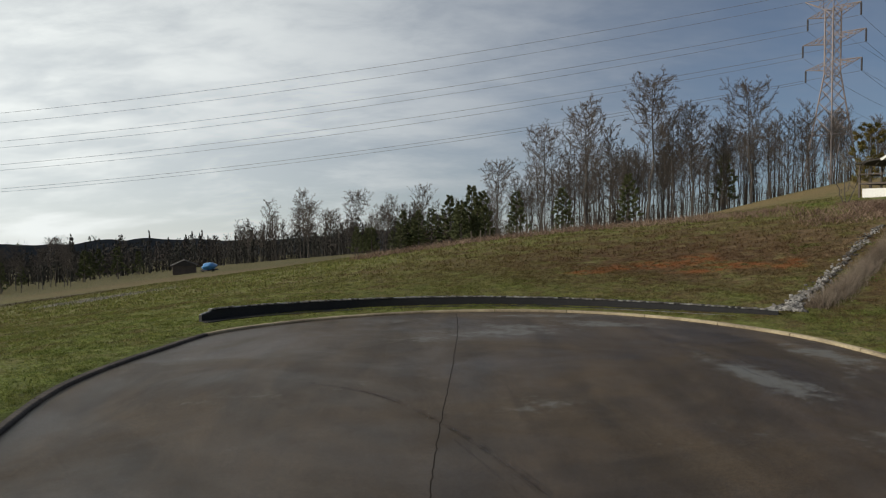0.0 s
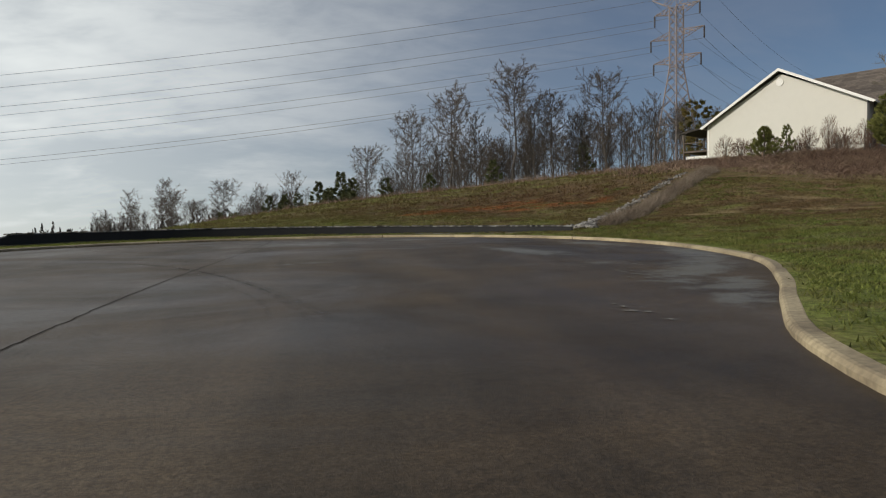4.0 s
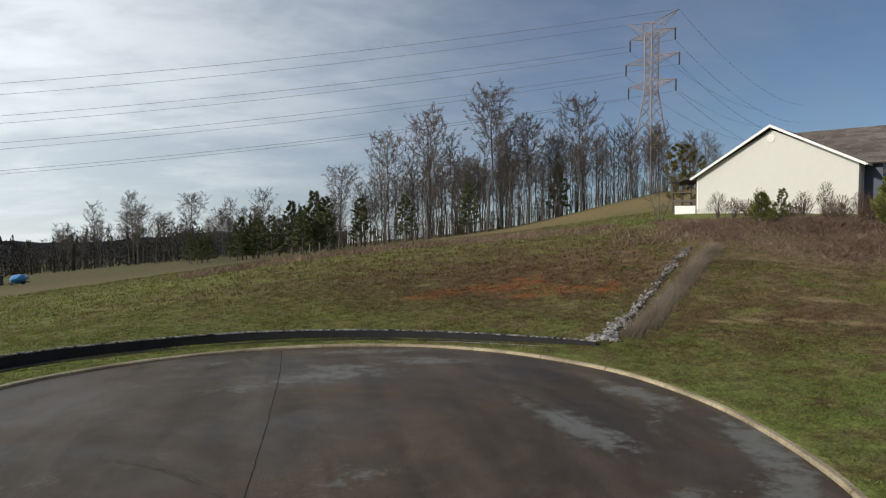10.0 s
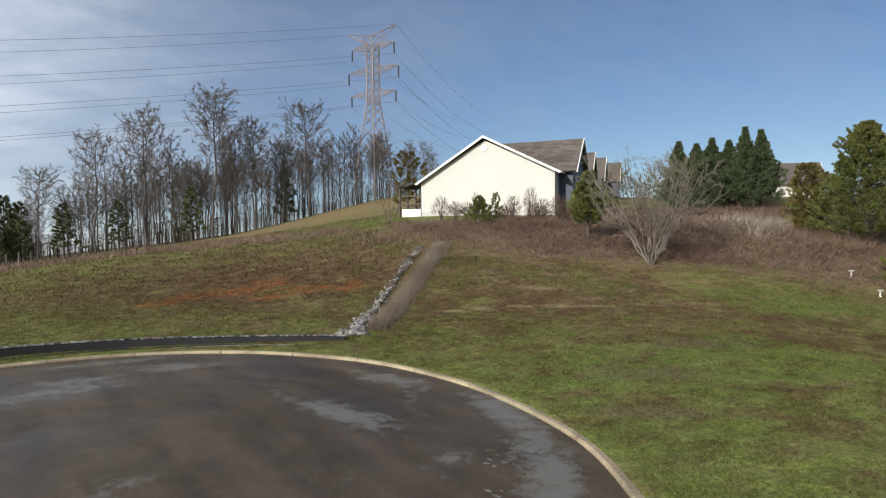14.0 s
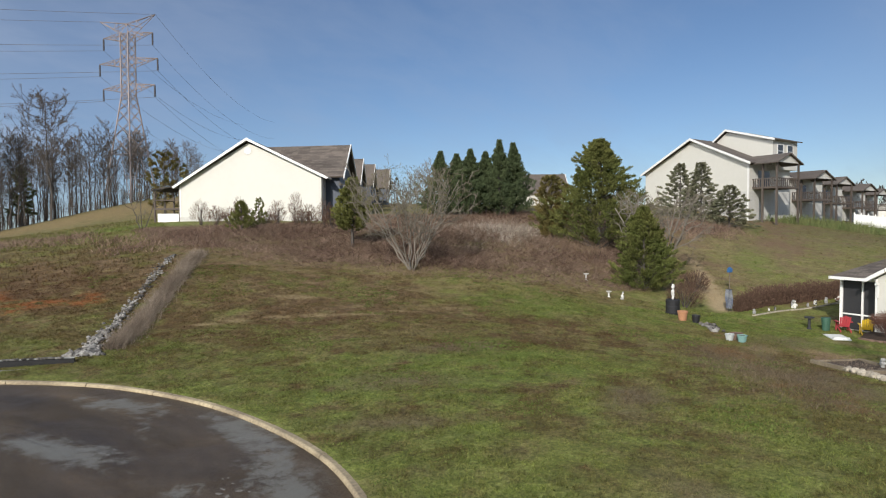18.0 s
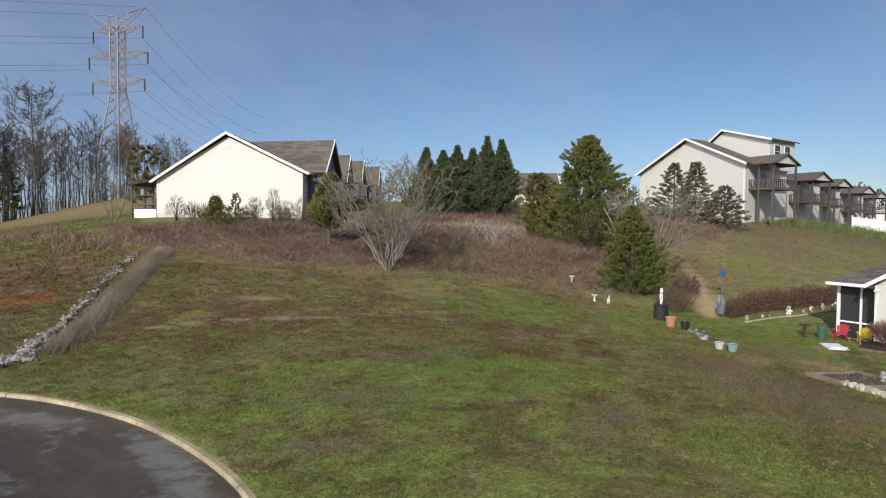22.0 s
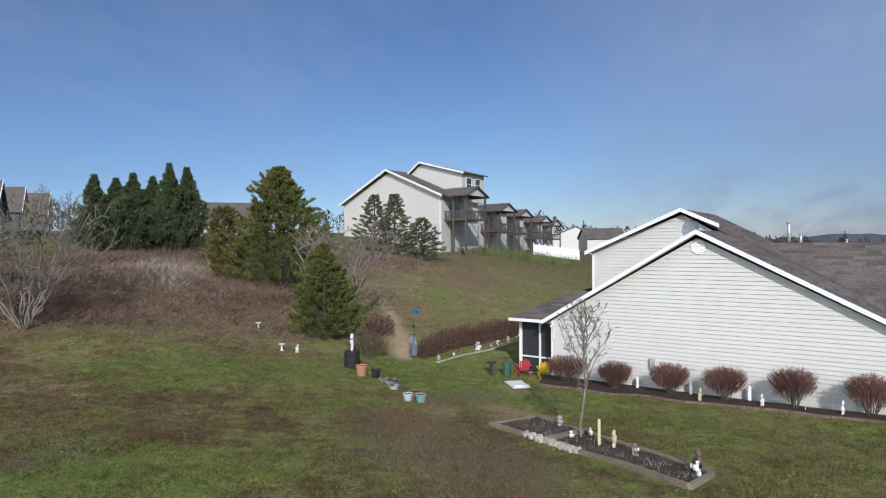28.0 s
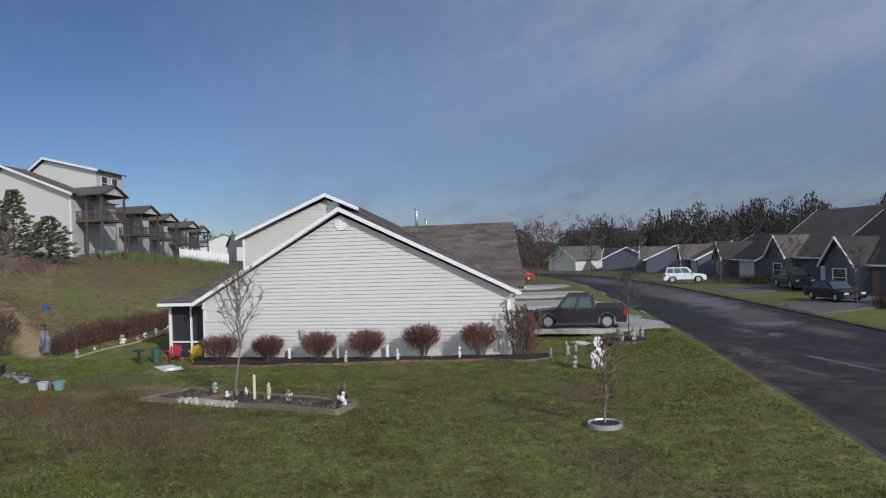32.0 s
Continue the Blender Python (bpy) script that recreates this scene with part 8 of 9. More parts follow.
pot("large terracotta pot at the edge of the yard", at(41.6, 14.5), 0.30, 0.55, "terracotta")
pot("dark brown pot beside terracotta", at(41.5, 13.7), 0.24, 0.45, "black_plastic")
pot("pale grey tub on the lawn edge", at(37.75, 10.75), 0.23, 0.34, "pale_plastic")
pot("teal plastic tub on the lawn edge", at(37.75, 10.15), 0.25, 0.36, "teal_plastic")
pot("low dark red tub behind the others", at(38.4, 10.6), 0.32, 0.35, "brick_edge")
t = thing("stone_pile", "pile of pale field stones at the yard edge", "stones", kind="stuff")
bm = bmesh.new()
rnd = random.Random(9)
for i in range(26):
    k = rnd.random()
    x, y = 41.2 - 1.6 * k + rnd.gauss(0, 0.2), 13.1 - 1.3 * k + rnd.gauss(0, 0.2)
    blob(bm, (x, y, gz(x, y) + 0.08), (rnd.uniform(0.1, 0.22), rnd.uniform(0.1, 0.22), rnd.uniform(0.08, 0.15)), i, 1, 0.5)
part("stones", bm, M["rock"], t)
for i, (x, y, h) in enumerate(((45.6, 22.6, 0.46), (43.2, 19.8, 0.38))):
    t = thing("bird_bath", "small white garden bird bath on a slim stem", "bird bath", at(x, y), 0, "bird baths")
    bm = bmesh.new(); lathe(bm, [(0.12, -0.02), (0.05, 0.06), (0.045, h * 0.75), (0.15, h * 0.85), (0.19, h), (0.15, h), (0.03, h * 0.9)], 14)
    part("basin", bm, M["white_stone"], t)
figure("garden_ornament", "slender pale ornament near the cedar", at(43.4, 19.0), 0.55, "white_stone", 31, 0.3, second="grey_stone")

# ======== vegetable bed ========
veg = thing("raised_bed", "long raised bed of weathered timber and stone with dark soil", "raised bed")
fa, fb, ba, bb = Vector((35.1, 6.5)), Vector((27.8, -0.45)), Vector((37.2, 5.0)), Vector((29.5, -1.15))


def beam(name, p, q, w, h, material, parent, up=0.0):
    bm = bmesh.new()
    a, b = Vector((p.x, p.y, gz(*p) + up)), Vector((q.x, q.y, gz(*q) + up))
    s = Vector((-(b - a).y, (b - a).x, 0)).normalized() * w / 2
    v = [bm.verts.new(c + s * e + Vector((0, 0, k))) for c in (a, b) for e in (-1, 1) for k in (-0.12, h)]
    bmesh.ops.convex_hull(bm, input=v)
    return part(name, bm, M[material], parent)


for p, q in ((ba, bb), (fb, bb)):
    for i in range(4 if p is ba else 1):
        m = 4 if p is ba else 1
        beam("timber", p.lerp(q, i / m), p.lerp(q, (i + 0.985) / m), 0.15, 0.15, "bed_timber", veg)
for i in range(4):
    if i in (0, 2, 3):
        beam("timber", fa.lerp(fb, i / 4), fa.lerp(fb, (i + 0.985) / 4), 0.15, 0.15, "bed_timber", veg)
beam("timber", fa, ba, 0.16, 0.10, "bed_timber", veg)
beam("timber", fa.lerp(fb, 0.36), ba.lerp(bb, 0.36), 0.2, 0.22, "bed_timber", veg)
rnd = random.Random(14)
for i in range(15):
    p = fa.lerp(fb, 0.24 + 0.30 * (i + 0.5) / 15)
    bm = bmesh.new()
    blob(bm, (p.x + rnd.gauss(0, 0.05), p.y + rnd.gauss(0, 0.05), gz(*p) + 0.09), (0.20, 0.17, 0.13), i, 2, 0.35)
    part("stone", bm, M["bed_stone"], veg)
bm = bmesh.new()
g = [[bm.verts.new((*(fa.lerp(fb, i / 24)).lerp(ba.lerp(bb, i / 24), j / 6), 0)) for j in range(7)] for i in range(25)]
for r_ in g:
    for v in r_:
        v.co.z = gz(v.co.x, v.co.y) + 0.09 + 0.05 * noise.noise(v.co * 2.5)
for a, b in zip(g, g[1:]):
    for j in range(6):
        bm.faces.new((a[j], a[j + 1], b[j + 1], b[j]))
part("soil", bm, M["soil"], veg)
spots = []
for i in range(300):
    k = rnd.uniform(0.02, 0.98)
    m = fa.lerp(fb, k).lerp(ba.lerp(bb, k), rnd.uniform(0.08, 0.92))
    spots.append((m.x, m.y, gz(*m) + 0.1, rnd.uniform(0.03, 0.20), 0.08, 4, 0.010, 0.8))
tuft_field("bed_stubble", "dead brown stubble in the raised bed", "stubble", spots, M["ditch_weed"])
straw = [(*(Vector((36.9, 6.3)) + Vector((rnd.gauss(0, 1.0), rnd.gauss(0, 0.4)))), 0, 0.06, 0.1, 6, 0.02, 1.2) for _ in range(400)]
tuft_field("straw_litter", "pale straw strewn at the bed's end", "straw", [(a, b, gz(a, b), *r_) for a, b, _, *r_ in straw], M["straw_tall"])

y_tree = bare_tree("young_tree", "young leafless tree with a pale slender trunk", 33, 4.9, wide=0.17, clear=0.33, limbs=30, twigs=5, lift=1.9, bark="pale_bark", twig="pale_twig", thick=1.0, fine=0.0017)
y_tree.matrix_basis = pose(*at(33.6, 2.9), 0, 0, 20)
for i, (x, y, h, m, label, w) in enumerate(((36.3, 4.0, 0.30, "white_stone", "white ornament in the raised bed", 0.4), (33.9, 2.6, 0.34, "white_stone", "white ornament at the foot of a young tree", 0.5), (33.3, 3.2, 0.3, "white_stone", "small white ornament at the foot of a young tree", 0.5),
                                            (32.2, 1.7, 0.7, "cream_paint", "tall cream ornament in the raised bed", 0.2), (30.9, 1.0, 0.5, "white_stone", "white and pink ornament in the raised bed", 0.42), (29.0, -0.7, 0.65, "white_stone", "white ornament with a dark face at the bed's end", 0.36),
                                            (29.5, -0.8, 0.85, "brick_edge", "dark red ornament at the bed's end", 0.22), (35.6, 3.9, 0.5, "grey_stone", "grey stone trough in the raised bed", 0.6))):
    figure("garden_ornament", label, at(x, y, 0.08), h * 0.85, m, 40 + i, w * 1.1 + 0.08, second={0: "teal_plastic", 1: "grey_stone", 4: "brick_edge", 5: "black_plastic"}.get(i))
t = thing("garden_stake", "pale wooden stake standing in the raised bed", "stake", at(32.5, 2.2))
boxes("stake", M["cream_paint"], t, (-0.045, 0.045, -0.045, 0.045, -0.1, 0.95))

# ======== lawn beside the street ========
ring = thing("tree_ring", "round galvanised ring planter on the lawn", "planter", at(23.8, -7.2))
bm = bmesh.new(); lathe(bm, [(0.46, -0.05), (0.46, 0.13), (0.42, 0.13), (0.40, 0.06), (0.02, 0.08)], 24)
part("ring", bm, M["pipe"], ring)
bm = bmesh.new(); lathe(bm, [(0.41, 0.02), (0.39, 0.09), (0.02, 0.12)], 20)
part("mulch", bm, M["mulch"], ring)
s = bare_tree("young_tree", "small reddish leafless tree in a ring planter", 44, 2.3, wide=0.20, clear=0.25, limbs=20, twigs=5, bark="pale_bark", twig="shrub", thick=1.5, fine=0.004)
s.matrix_basis = pose(*at(23.8, -7.2, 0.1))
isle = thing("island_bed", "round brick-edged bed on the lawn", "flower bed", at(39.5, -15.4))
bm = bmesh.new(); lathe(bm, [(1.15, 0.0), (1.1, 0.10), (0.5, 0.16), (0.02, 0.18)], 24)
part("mulch", bm, M["mulch"], isle)
for i in range(26):
    a = 6.283 * i / 26
    bm = bmesh.new()
    box(bm, 1.10, 1.26, -0.13, 0.13, -0.05, 0.12, lambda p: Vector((p.x * math.cos(a) - p.y * math.sin(a), p.x * math.sin(a) + p.y * math.cos(a), p.z)))
    part("edging_brick", bm, M["brick_edge"], isle)
s = bare_tree("young_tree", "small leafless tree in a round bed", 45, 3.5, wide=0.24, clear=0.34, limbs=18, twigs=4, bark="bark", twig="twig", thick=1.1, fine=0.0026)
s.matrix_basis = pose(*at(39.5, -15.4, 0.1))
for i, (dx, dy, h) in enumerate(((-0.7, 0.1, 0.7), (-0.2, -0.6, 0.55), (0.4, -0.6, 0.6), (0.7, 0.2, 0.6), (-0.5, 0.6, 0.5))):
    figure("garden_ornament", "grey stone ornament in the round bed", at(39.5 + dx, -15.4 + dy, 0.1), h, "grey_stone", 60 + i, 0.42)
figure("garden_statue", "white flat-backed garden figure on the lawn", at(33.6, -11.2), 1.30, "white_stone", 9, 0.50, "statue", 0.25)
figure("garden_ornament", "grey stone ornament on the lawn", at(34.3, -10.5), 0.55, "grey_stone", 71, 0.5)
t = thing("white_slab", "white stone slab lying on the lawn", "slab", at(41.4, -13.6), 10)
bm = bmesh.new(); blob(bm, (0, 0, 0.05), (0.75, 0.4, 0.10), 5, 2, 0.3)
part("slab", bm, M["white_stone"], t)


# ======== drives and vehicles ========
def slab(name, label, corners, z=0.03, material="concrete"):
    """A poured concrete drive, laid on the ground."""
    t = thing(name, label, "driveway", kind="structure")
    a, b, c, d = (Vector(p) for p in corners)
    n = 3
    for i in range(n):
        k0, k1 = i / n, (i + 0.992) / n
        q = [a.lerp(d, k0), b.lerp(c, k0), b.lerp(c, k1), a.lerp(d, k1)]
        bm = bmesh.new()
        v = [bm.verts.new((p.x, p.y, max(gz(p.x, p.y), 0.0) + h)) for p in q for h in (-0.25, z)]
        bmesh.ops.convex_hull(bm, input=v)
        part("slab", bm, M[material], t)


slab("driveway_4", "concrete driveway of the next house", ((58.0, -23.9), (63.5, -25.6), (67.5, -14.5), (61.0, -13.5)), 0.03)
slab("driveway_5", "concrete driveway further down the street", ((69.5, -27.5), (74.5, -28.8), (79.0, -18.5), (73.0, -17.5)), 0.03)
slab("driveway_6", "concrete driveway far down the street", ((82.0, -31.0), (87.0, -32.2), (91.5, -22.5), (86.0, -21.5)), 0.03)
for px_, py_, q in ((67.6, -20.2, 1.7), (78.9, -23.0, 1.4)):
    t = thing("island_bed", "round red-brown mulch bed on a front lawn", "flower bed", at(px_, py_))
    bm = bmesh.new(); lathe(bm, [(q, 0.0), (q * 0.95, 0.10), (q * 0.4, 0.2), (0.02, 0.22)], 20)
    part("mulch", bm, M["brick_edge"], t)
slab("driveway_1", "pale concrete driveway beside the near house", ((41.9, -19.0), (52.5, -22.6), (54.5, -12.8), (45.8, -11.2)), 0.03)


def car(name, label, category, place, turn, L, W, H, paint, kind="car"):
    """A parked vehicle: body with arches, cabin, glass, wheels, lamps, bumpers. Its nose points along +x."""
    t = thing(name, label, category, place, turn, "parked vehicles")
    r = 0.39 if kind != "car" else 0.32
    xf, xr = L * 0.31, -L * 0.30
    hood, belt = H * (0.56 if kind != "car" else 0.58), H * 0.60
    def arch(cx):
        return [(cx + r * 1.22 * math.cos(a), r * 0.95 + r * 1.22 * math.sin(a)) for a in np.linspace(math.pi, 0, 9)]
    lo = H * 0.17
    prof = [(-L / 2, lo + 0.1), (-L / 2 + 0.08, lo)] + arch(xr) + arch(xf) + [(L / 2 - 0.1, lo), (L / 2, lo + 0.12), (L / 2 - 0.02, hood * 0.80), (L / 2 - 0.16, hood * 0.93), (L * 0.20, belt), (-L / 2 + 0.10, belt + (0.02 if kind != "pickup" else -0.02)), (-L / 2, belt - 0.10)]
    bm = bmesh.new()
    prism(bm, prof, -W / 2, W / 2)
    bmesh.ops.bevel(bm, geom=[e for e in bm.edges if abs(e.verts[0].co.y - e.verts[1].co.y) < 1e-5 and min(e.verts[0].co.z, e.verts[1].co.z) > H * 0.45], offset=0.07, segments=2, affect="EDGES")
    body = part("body", bm, M[paint], t)
    c0, c1, c2, c3 = {"car": (-0.40, -0.22, 0.06, 0.24), "suv": (-0.47, -0.42, 0.06, 0.20), "pickup": (-0.18, -0.15, 0.12, 0.235)}[kind]
    bm = bmesh.new()
    lo_, hi_ = W / 2 - 0.04, W / 2 - (0.14 if kind == "pickup" else 0.20)
    ring0 = [(c0 * L, -lo_), (c3 * L, -lo_), (c3 * L, lo_), (c0 * L, lo_)]
    ring1 = [(c1 * L, -hi_), (c2 * L, -hi_), (c2 * L, hi_), (c1 * L, hi_)]
    va = [bm.verts.new((x, y, belt - 0.03)) for x, y in ring0]
    vb = [bm.verts.new((x, y, H)) for x, y in ring1]
    bm.faces.new(vb)
    for i in range(4):
        bm.faces.new((va[i], va[(i + 1) % 4], vb[(i + 1) % 4], vb[i]))
    bmesh.ops.bevel(bm, geom=bm.edges[:], offset=0.04, segments=2, affect="EDGES")
    part("cabin", bm, M[paint], t)
    def pane(name, k0, k1, s, inset=0.012):
        """Side glass between two shares of the cabin's length."""
        q = []
        for k, u in ((k0, 0.14), (k1, 0.14), (k1, 0.86), (k0, 0.86)):
            xa = (c0 + (c3 - c0) * k) * L
            xb = (c1 + (c2 - c1) * k) * L
            x = xa + (xb - xa) * u
            y = (lo_ + (hi_ - lo_) * u + inset) * s
            q.append((x, y, belt - 0.03 + (H - belt + 0.03) * u))
        bm = bmesh.new()
        bm.faces.new([bm.verts.new(p) for p in q])
        bmesh.ops.solidify(bm, geom=bm.faces[:], thickness=0.012)
        part(name, bm, M["car_glass"], t)
    cuts = {"car": ((0.12, 0.46), (0.50, 0.88)), "suv": ((0.05, 0.30), (0.33, 0.60), (0.63, 0.92)), "pickup": ((0.08, 0.44), (0.53, 0.90))}[kind]
    for s in (-1, 1):
        for a, b in cuts:
            pane("side_window", a, b, s)
    for name, ca, cb, o in (("windscreen", c3, c2, 0.012), ("rear_window", c0, c1, -0.012)):
        q = []
        for s, u in ((-1, 0.12), (1, 0.12), (1, 0.9), (-1, 0.9)):
            q.append(((ca + (cb - ca) * u) * L + o, s * (lo_ + (hi_ - lo_) * u - 0.09), belt - 0.03 + (H - belt + 0.03) * u))
        bm = bmesh.new(); bm.faces.new([bm.verts.new(p) for p in q])
        bmesh.ops.solidify(bm, geom=bm.faces[:], thickness=0.012)
        part(name, bm, M["car_glass"], t)
    for x in (xf, xr):
        for s in (-1, 1):
            w = new("wheel"); w.parent = t
            w.location = (x, s * (W / 2 - 0.12), r)
            w.rotation_euler = (radians(90), 0, 0)
            bm = bmesh.new(); lathe(bm, [(r * 0.62, -0.11), (r * 0.94, -0.11), (r, -0.07), (r, 0.07), (r * 0.94, 0.11), (r * 0.62, 0.11)], 22)
            part("tyre", bm, M["tyre"], w)
            bm = bmesh.new(); lathe(bm, [(r * 0.64, -0.125), (r * 0.55, -0.10), (0.06, -0.125), (0.06, 0.125), (r * 0.55, 0.10), (r * 0.64, 0.125)], 18)
            part("rim", bm, M["rim"], w)
    for s in (-1, 1):
        boxes("headlight", M["head_lamp"], t, (L / 2 - 0.12, L / 2 + 0.01, s * W * 0.36 - 0.16, s * W * 0.36 + 0.16, hood * 0.66, hood * 0.82))
        boxes("tail_light", M["tail_lamp"], t, (-L / 2 - 0.015, -L / 2 + 0.16, s * (W / 2 - 0.08) - 0.085, s * (W / 2 - 0.08) + 0.085, belt * 0.66, belt * 0.96))
        boxes("mirror", M["dark_trim"], t, (c3 * L - 0.28, c3 * L - 0.14, s * (W / 2 + 0.08) - 0.09, s * (W / 2 + 0.08) + 0.09, belt, belt + 0.15))
    boxes("bumper", M["dark_trim"], t, (L / 2 - 0.06, L / 2 + 0.05, -W / 2 + 0.08, W / 2 - 0.08, lo + 0.05, lo + 0.26))
    boxes("bumper", M["dark_trim"] if kind == "car" else M["rim"], t, (-L / 2 - 0.08, -L / 2 + 0.04, -W / 2 + 0.08, W / 2 - 0.08, lo + 0.05, lo + 0.25))
    for x in (xf, xr) if kind != "car" else ():
        for s in (-1, 1):
            bm = bmesh.new()
            ring = [(x + r * q * math.cos(a), r * 0.95 + r * q * math.sin(a)) for q, a in [(1.36, b) for b in np.linspace(math.pi, 0, 11)] + [(1.20, b) for b in np.linspace(0, math.pi, 11)]]
            for k in range(10):
                prism(bm, [ring[k], ring[k + 1], ring[20 - k], ring[21 - k]], min(s * (W / 2 - 0.02), s * (W / 2 + 0.035)), max(s * (W / 2 - 0.02), s * (W / 2 + 0.035)))
            part("arch_flare", bm, M["flare" if kind == "pickup" else paint], t)
    for s in (-1, 1):
        boxes("sill", M["dark_trim"], t, (xr + r * 1.3, xf - r * 1.3, s * W / 2 - 0.02, s * W / 2 + 0.02, lo - 0.02, lo + 0.10))
        for a, b in cuts:
            xh = (c0 + (c3 - c0) * a) * L + 0.10
            boxes("door_handle", M["dark_trim"], t, (xh, xh + 0.2, s * W / 2 - 0.01, s * W / 2 + 0.02, belt - 0.18, belt - 0.13))
            xh = (c0 + (c3 - c0) * (b + 0.02)) * L
            boxes("door_seam", M["tyre"], t, (xh, xh + 0.015, s * W / 2 - 0.01, s * W / 2 + 0.003, lo + 0.12, belt - 0.03))
    if kind == "pickup":
        boxes("cargo_cover", M["black_plastic"], t, (-L / 2 + 0.12, c0 * L - 0.02, -W / 2 + 0.1, W / 2 - 0.1, belt - 0.05, belt + 0.03))
        for s in (-1, 1):
            boxes("bed_rail", M["dark_trim"], t, (-L / 2 + 0.15, c0 * L - 0.05, s * (W / 2 - 0.14) - 0.03, s * (W / 2 - 0.14) + 0.03, belt + 0.03, belt + 0.16))
    if kind != "car":
        for s in (-1, 1):
            boxes("roof_rail", M["dark_trim"], t, (c1 * L + 0.15, c2 * L - 0.1, s * (hi_ - 0.06) - 0.02, s * (hi_ - 0.06) + 0.02, H, H + 0.06))
    return t


car("pickup_truck", "dark grey four-door pickup truck on a concrete driveway", "pickup truck", (45.1, -15.0, 0.04), 66, 5.3, 1.9, 1.84, "car_grey", "pickup")
car("sedan", "white car parked far down the street", "car", (112.5, -31.0, 0.25), 170, 4.6, 1.8, 1.45, "car_white", "car")
car("suv", "white suv parked across the street", "car", (81.0, -42.0, 0.05), 245, 4.5, 1.85, 1.75, "car_white", "suv")
car("sedan", "shiny black sedan parked on a driveway", "car", (52.6, -37.8, 0.06), 175, 4.6, 1.8, 1.42, "car_black", "car")
car("pickup_truck", "dark pickup truck parked on a driveway across the street", "pickup truck", (66.0, -44.5, 0.1), 165, 5.3, 1.9, 1.8, "car_grey", "pickup")
car("sedan", "dark red car parked far down the street", "car", (95.0, -26.5, 0.3), 100, 4.6, 1.8, 1.45, "car_red", "car")
car("suv", "dark suv parked on a driveway across the street", "car", (45.6, -39.4, 0.05), 175, 4.8, 1.9, 1.75, "car_black", "suv")

# ======== houses across and down the street ========
def street_house(label, az, r, turn, W, D, H, ridge, wall, roof, garage=0.26, gable_x=0.3, z0=None, fg=True):
    """A low street house: front along local x, facing -y; side gables, a small front gable, door, windows, garage."""
    x, y = polar(az, r)
    t = thing("street_house", label, "house", (x, y, gz(x, y) if z0 is None else z0), turn, "houses along the street")
    side = lambda p: Vector((p.y, p.x, p.z))
    bm = bmesh.new()
    prism(bm, [(0, -2.0), (D, -2.0), (D, H), (D / 2, ridge), (0, H)], -W / 2, W / 2, side)
    part("wall", bm, M[wall], t)
    I = lambda p: p
    slope("roof_slope", t, I, (-W / 2 - 0.4, -0.5, H - 0.2), (W / 2 + 0.4, -0.5, H - 0.2), (W / 2 + 0.4, D / 2, ridge + 0.22), (-W / 2 - 0.4, D / 2, ridge + 0.22), roof)
    slope("roof_slope", t, I, (-W / 2 - 0.4, D + 0.5, H - 0.2), (W / 2 + 0.4, D + 0.5, H - 0.2), (W / 2 + 0.4, D / 2, ridge + 0.22), (-W / 2 - 0.4, D / 2, ridge + 0.22), roof)
    for s in (-1, 1):
        for e in (-0.5, D + 0.5):
            bm = bmesh.new()
            prism(bm, [(e, H - 0.42), (D / 2, ridge), (D / 2, ridge + 0.24), (e, H - 0.18)], s * (W / 2 + 0.40), s * (W / 2 + 0.46), side)
            part("rake_board", bm, M["trim"], t)
    boxes("gutter", M["trim"], t, (-W / 2 - 0.4, W / 2 + 0.4, -0.6, -0.5, H - 0.32, H - 0.18))
    gx = (gable_x - 0.5) * W
    if fg:
        bm = bmesh.new(); prism(bm, [(gx - 1.9, -0.3), (gx + 1.9, -0.3), (gx + 1.9, H), (gx, H + 1.9), (gx - 1.9, H)], -1.2, D / 2)
        part("front_gable_wall", bm, M["siding_grey_shaded"], t)
        for s in (-1, 1):
            slope("front_gable_roof", t, I, (gx + s * 2.3, -1.6, H - 0.25), (gx + s * 2.3, D / 2, H - 0.25), (gx, D / 2, H + 2.15), (gx, -1.6, H + 2.15), roof)
        rake("front_rake", t, I, (gx - 2.3, H - 0.22), (gx, H + 2.2), -1.7, -1.6, 0.2)
        rake("front_rake", t, I, (gx, H + 2.2), (gx + 2.3, H - 0.22), -1.7, -1.6, 0.2)
        window(t, I, gx - 0.8, gx + 0.8, 0.7, 2.1, -1.2)
    if garage:
        g = W * garage
        boxes("garage_door", M["door"], t, (g - 2.4, g + 2.4, -0.06, -0.005, -0.1, 2.15))
        for i in range(4):
            boxes("door_panel", M["door"], t, (g - 2.3, g + 2.3, -0.085, -0.062, 0.0 + i * 0.53, 0.46 + i * 0.53))
        boxes("garage_trim", M["trim"], t, (g - 2.55, g - 2.41, -0.08, -0.005, -0.1, 2.3), (g + 2.41, g + 2.55, -0.08, -0.005, -0.1, 2.3), (g - 2.4, g + 2.4, -0.08, -0.005, 2.16, 2.3))
    boxes("front_door", M["brick_edge"], t, (gx + 2.4, gx + 3.35, -0.06, -0.005, -0.1, 2.0))
    return t


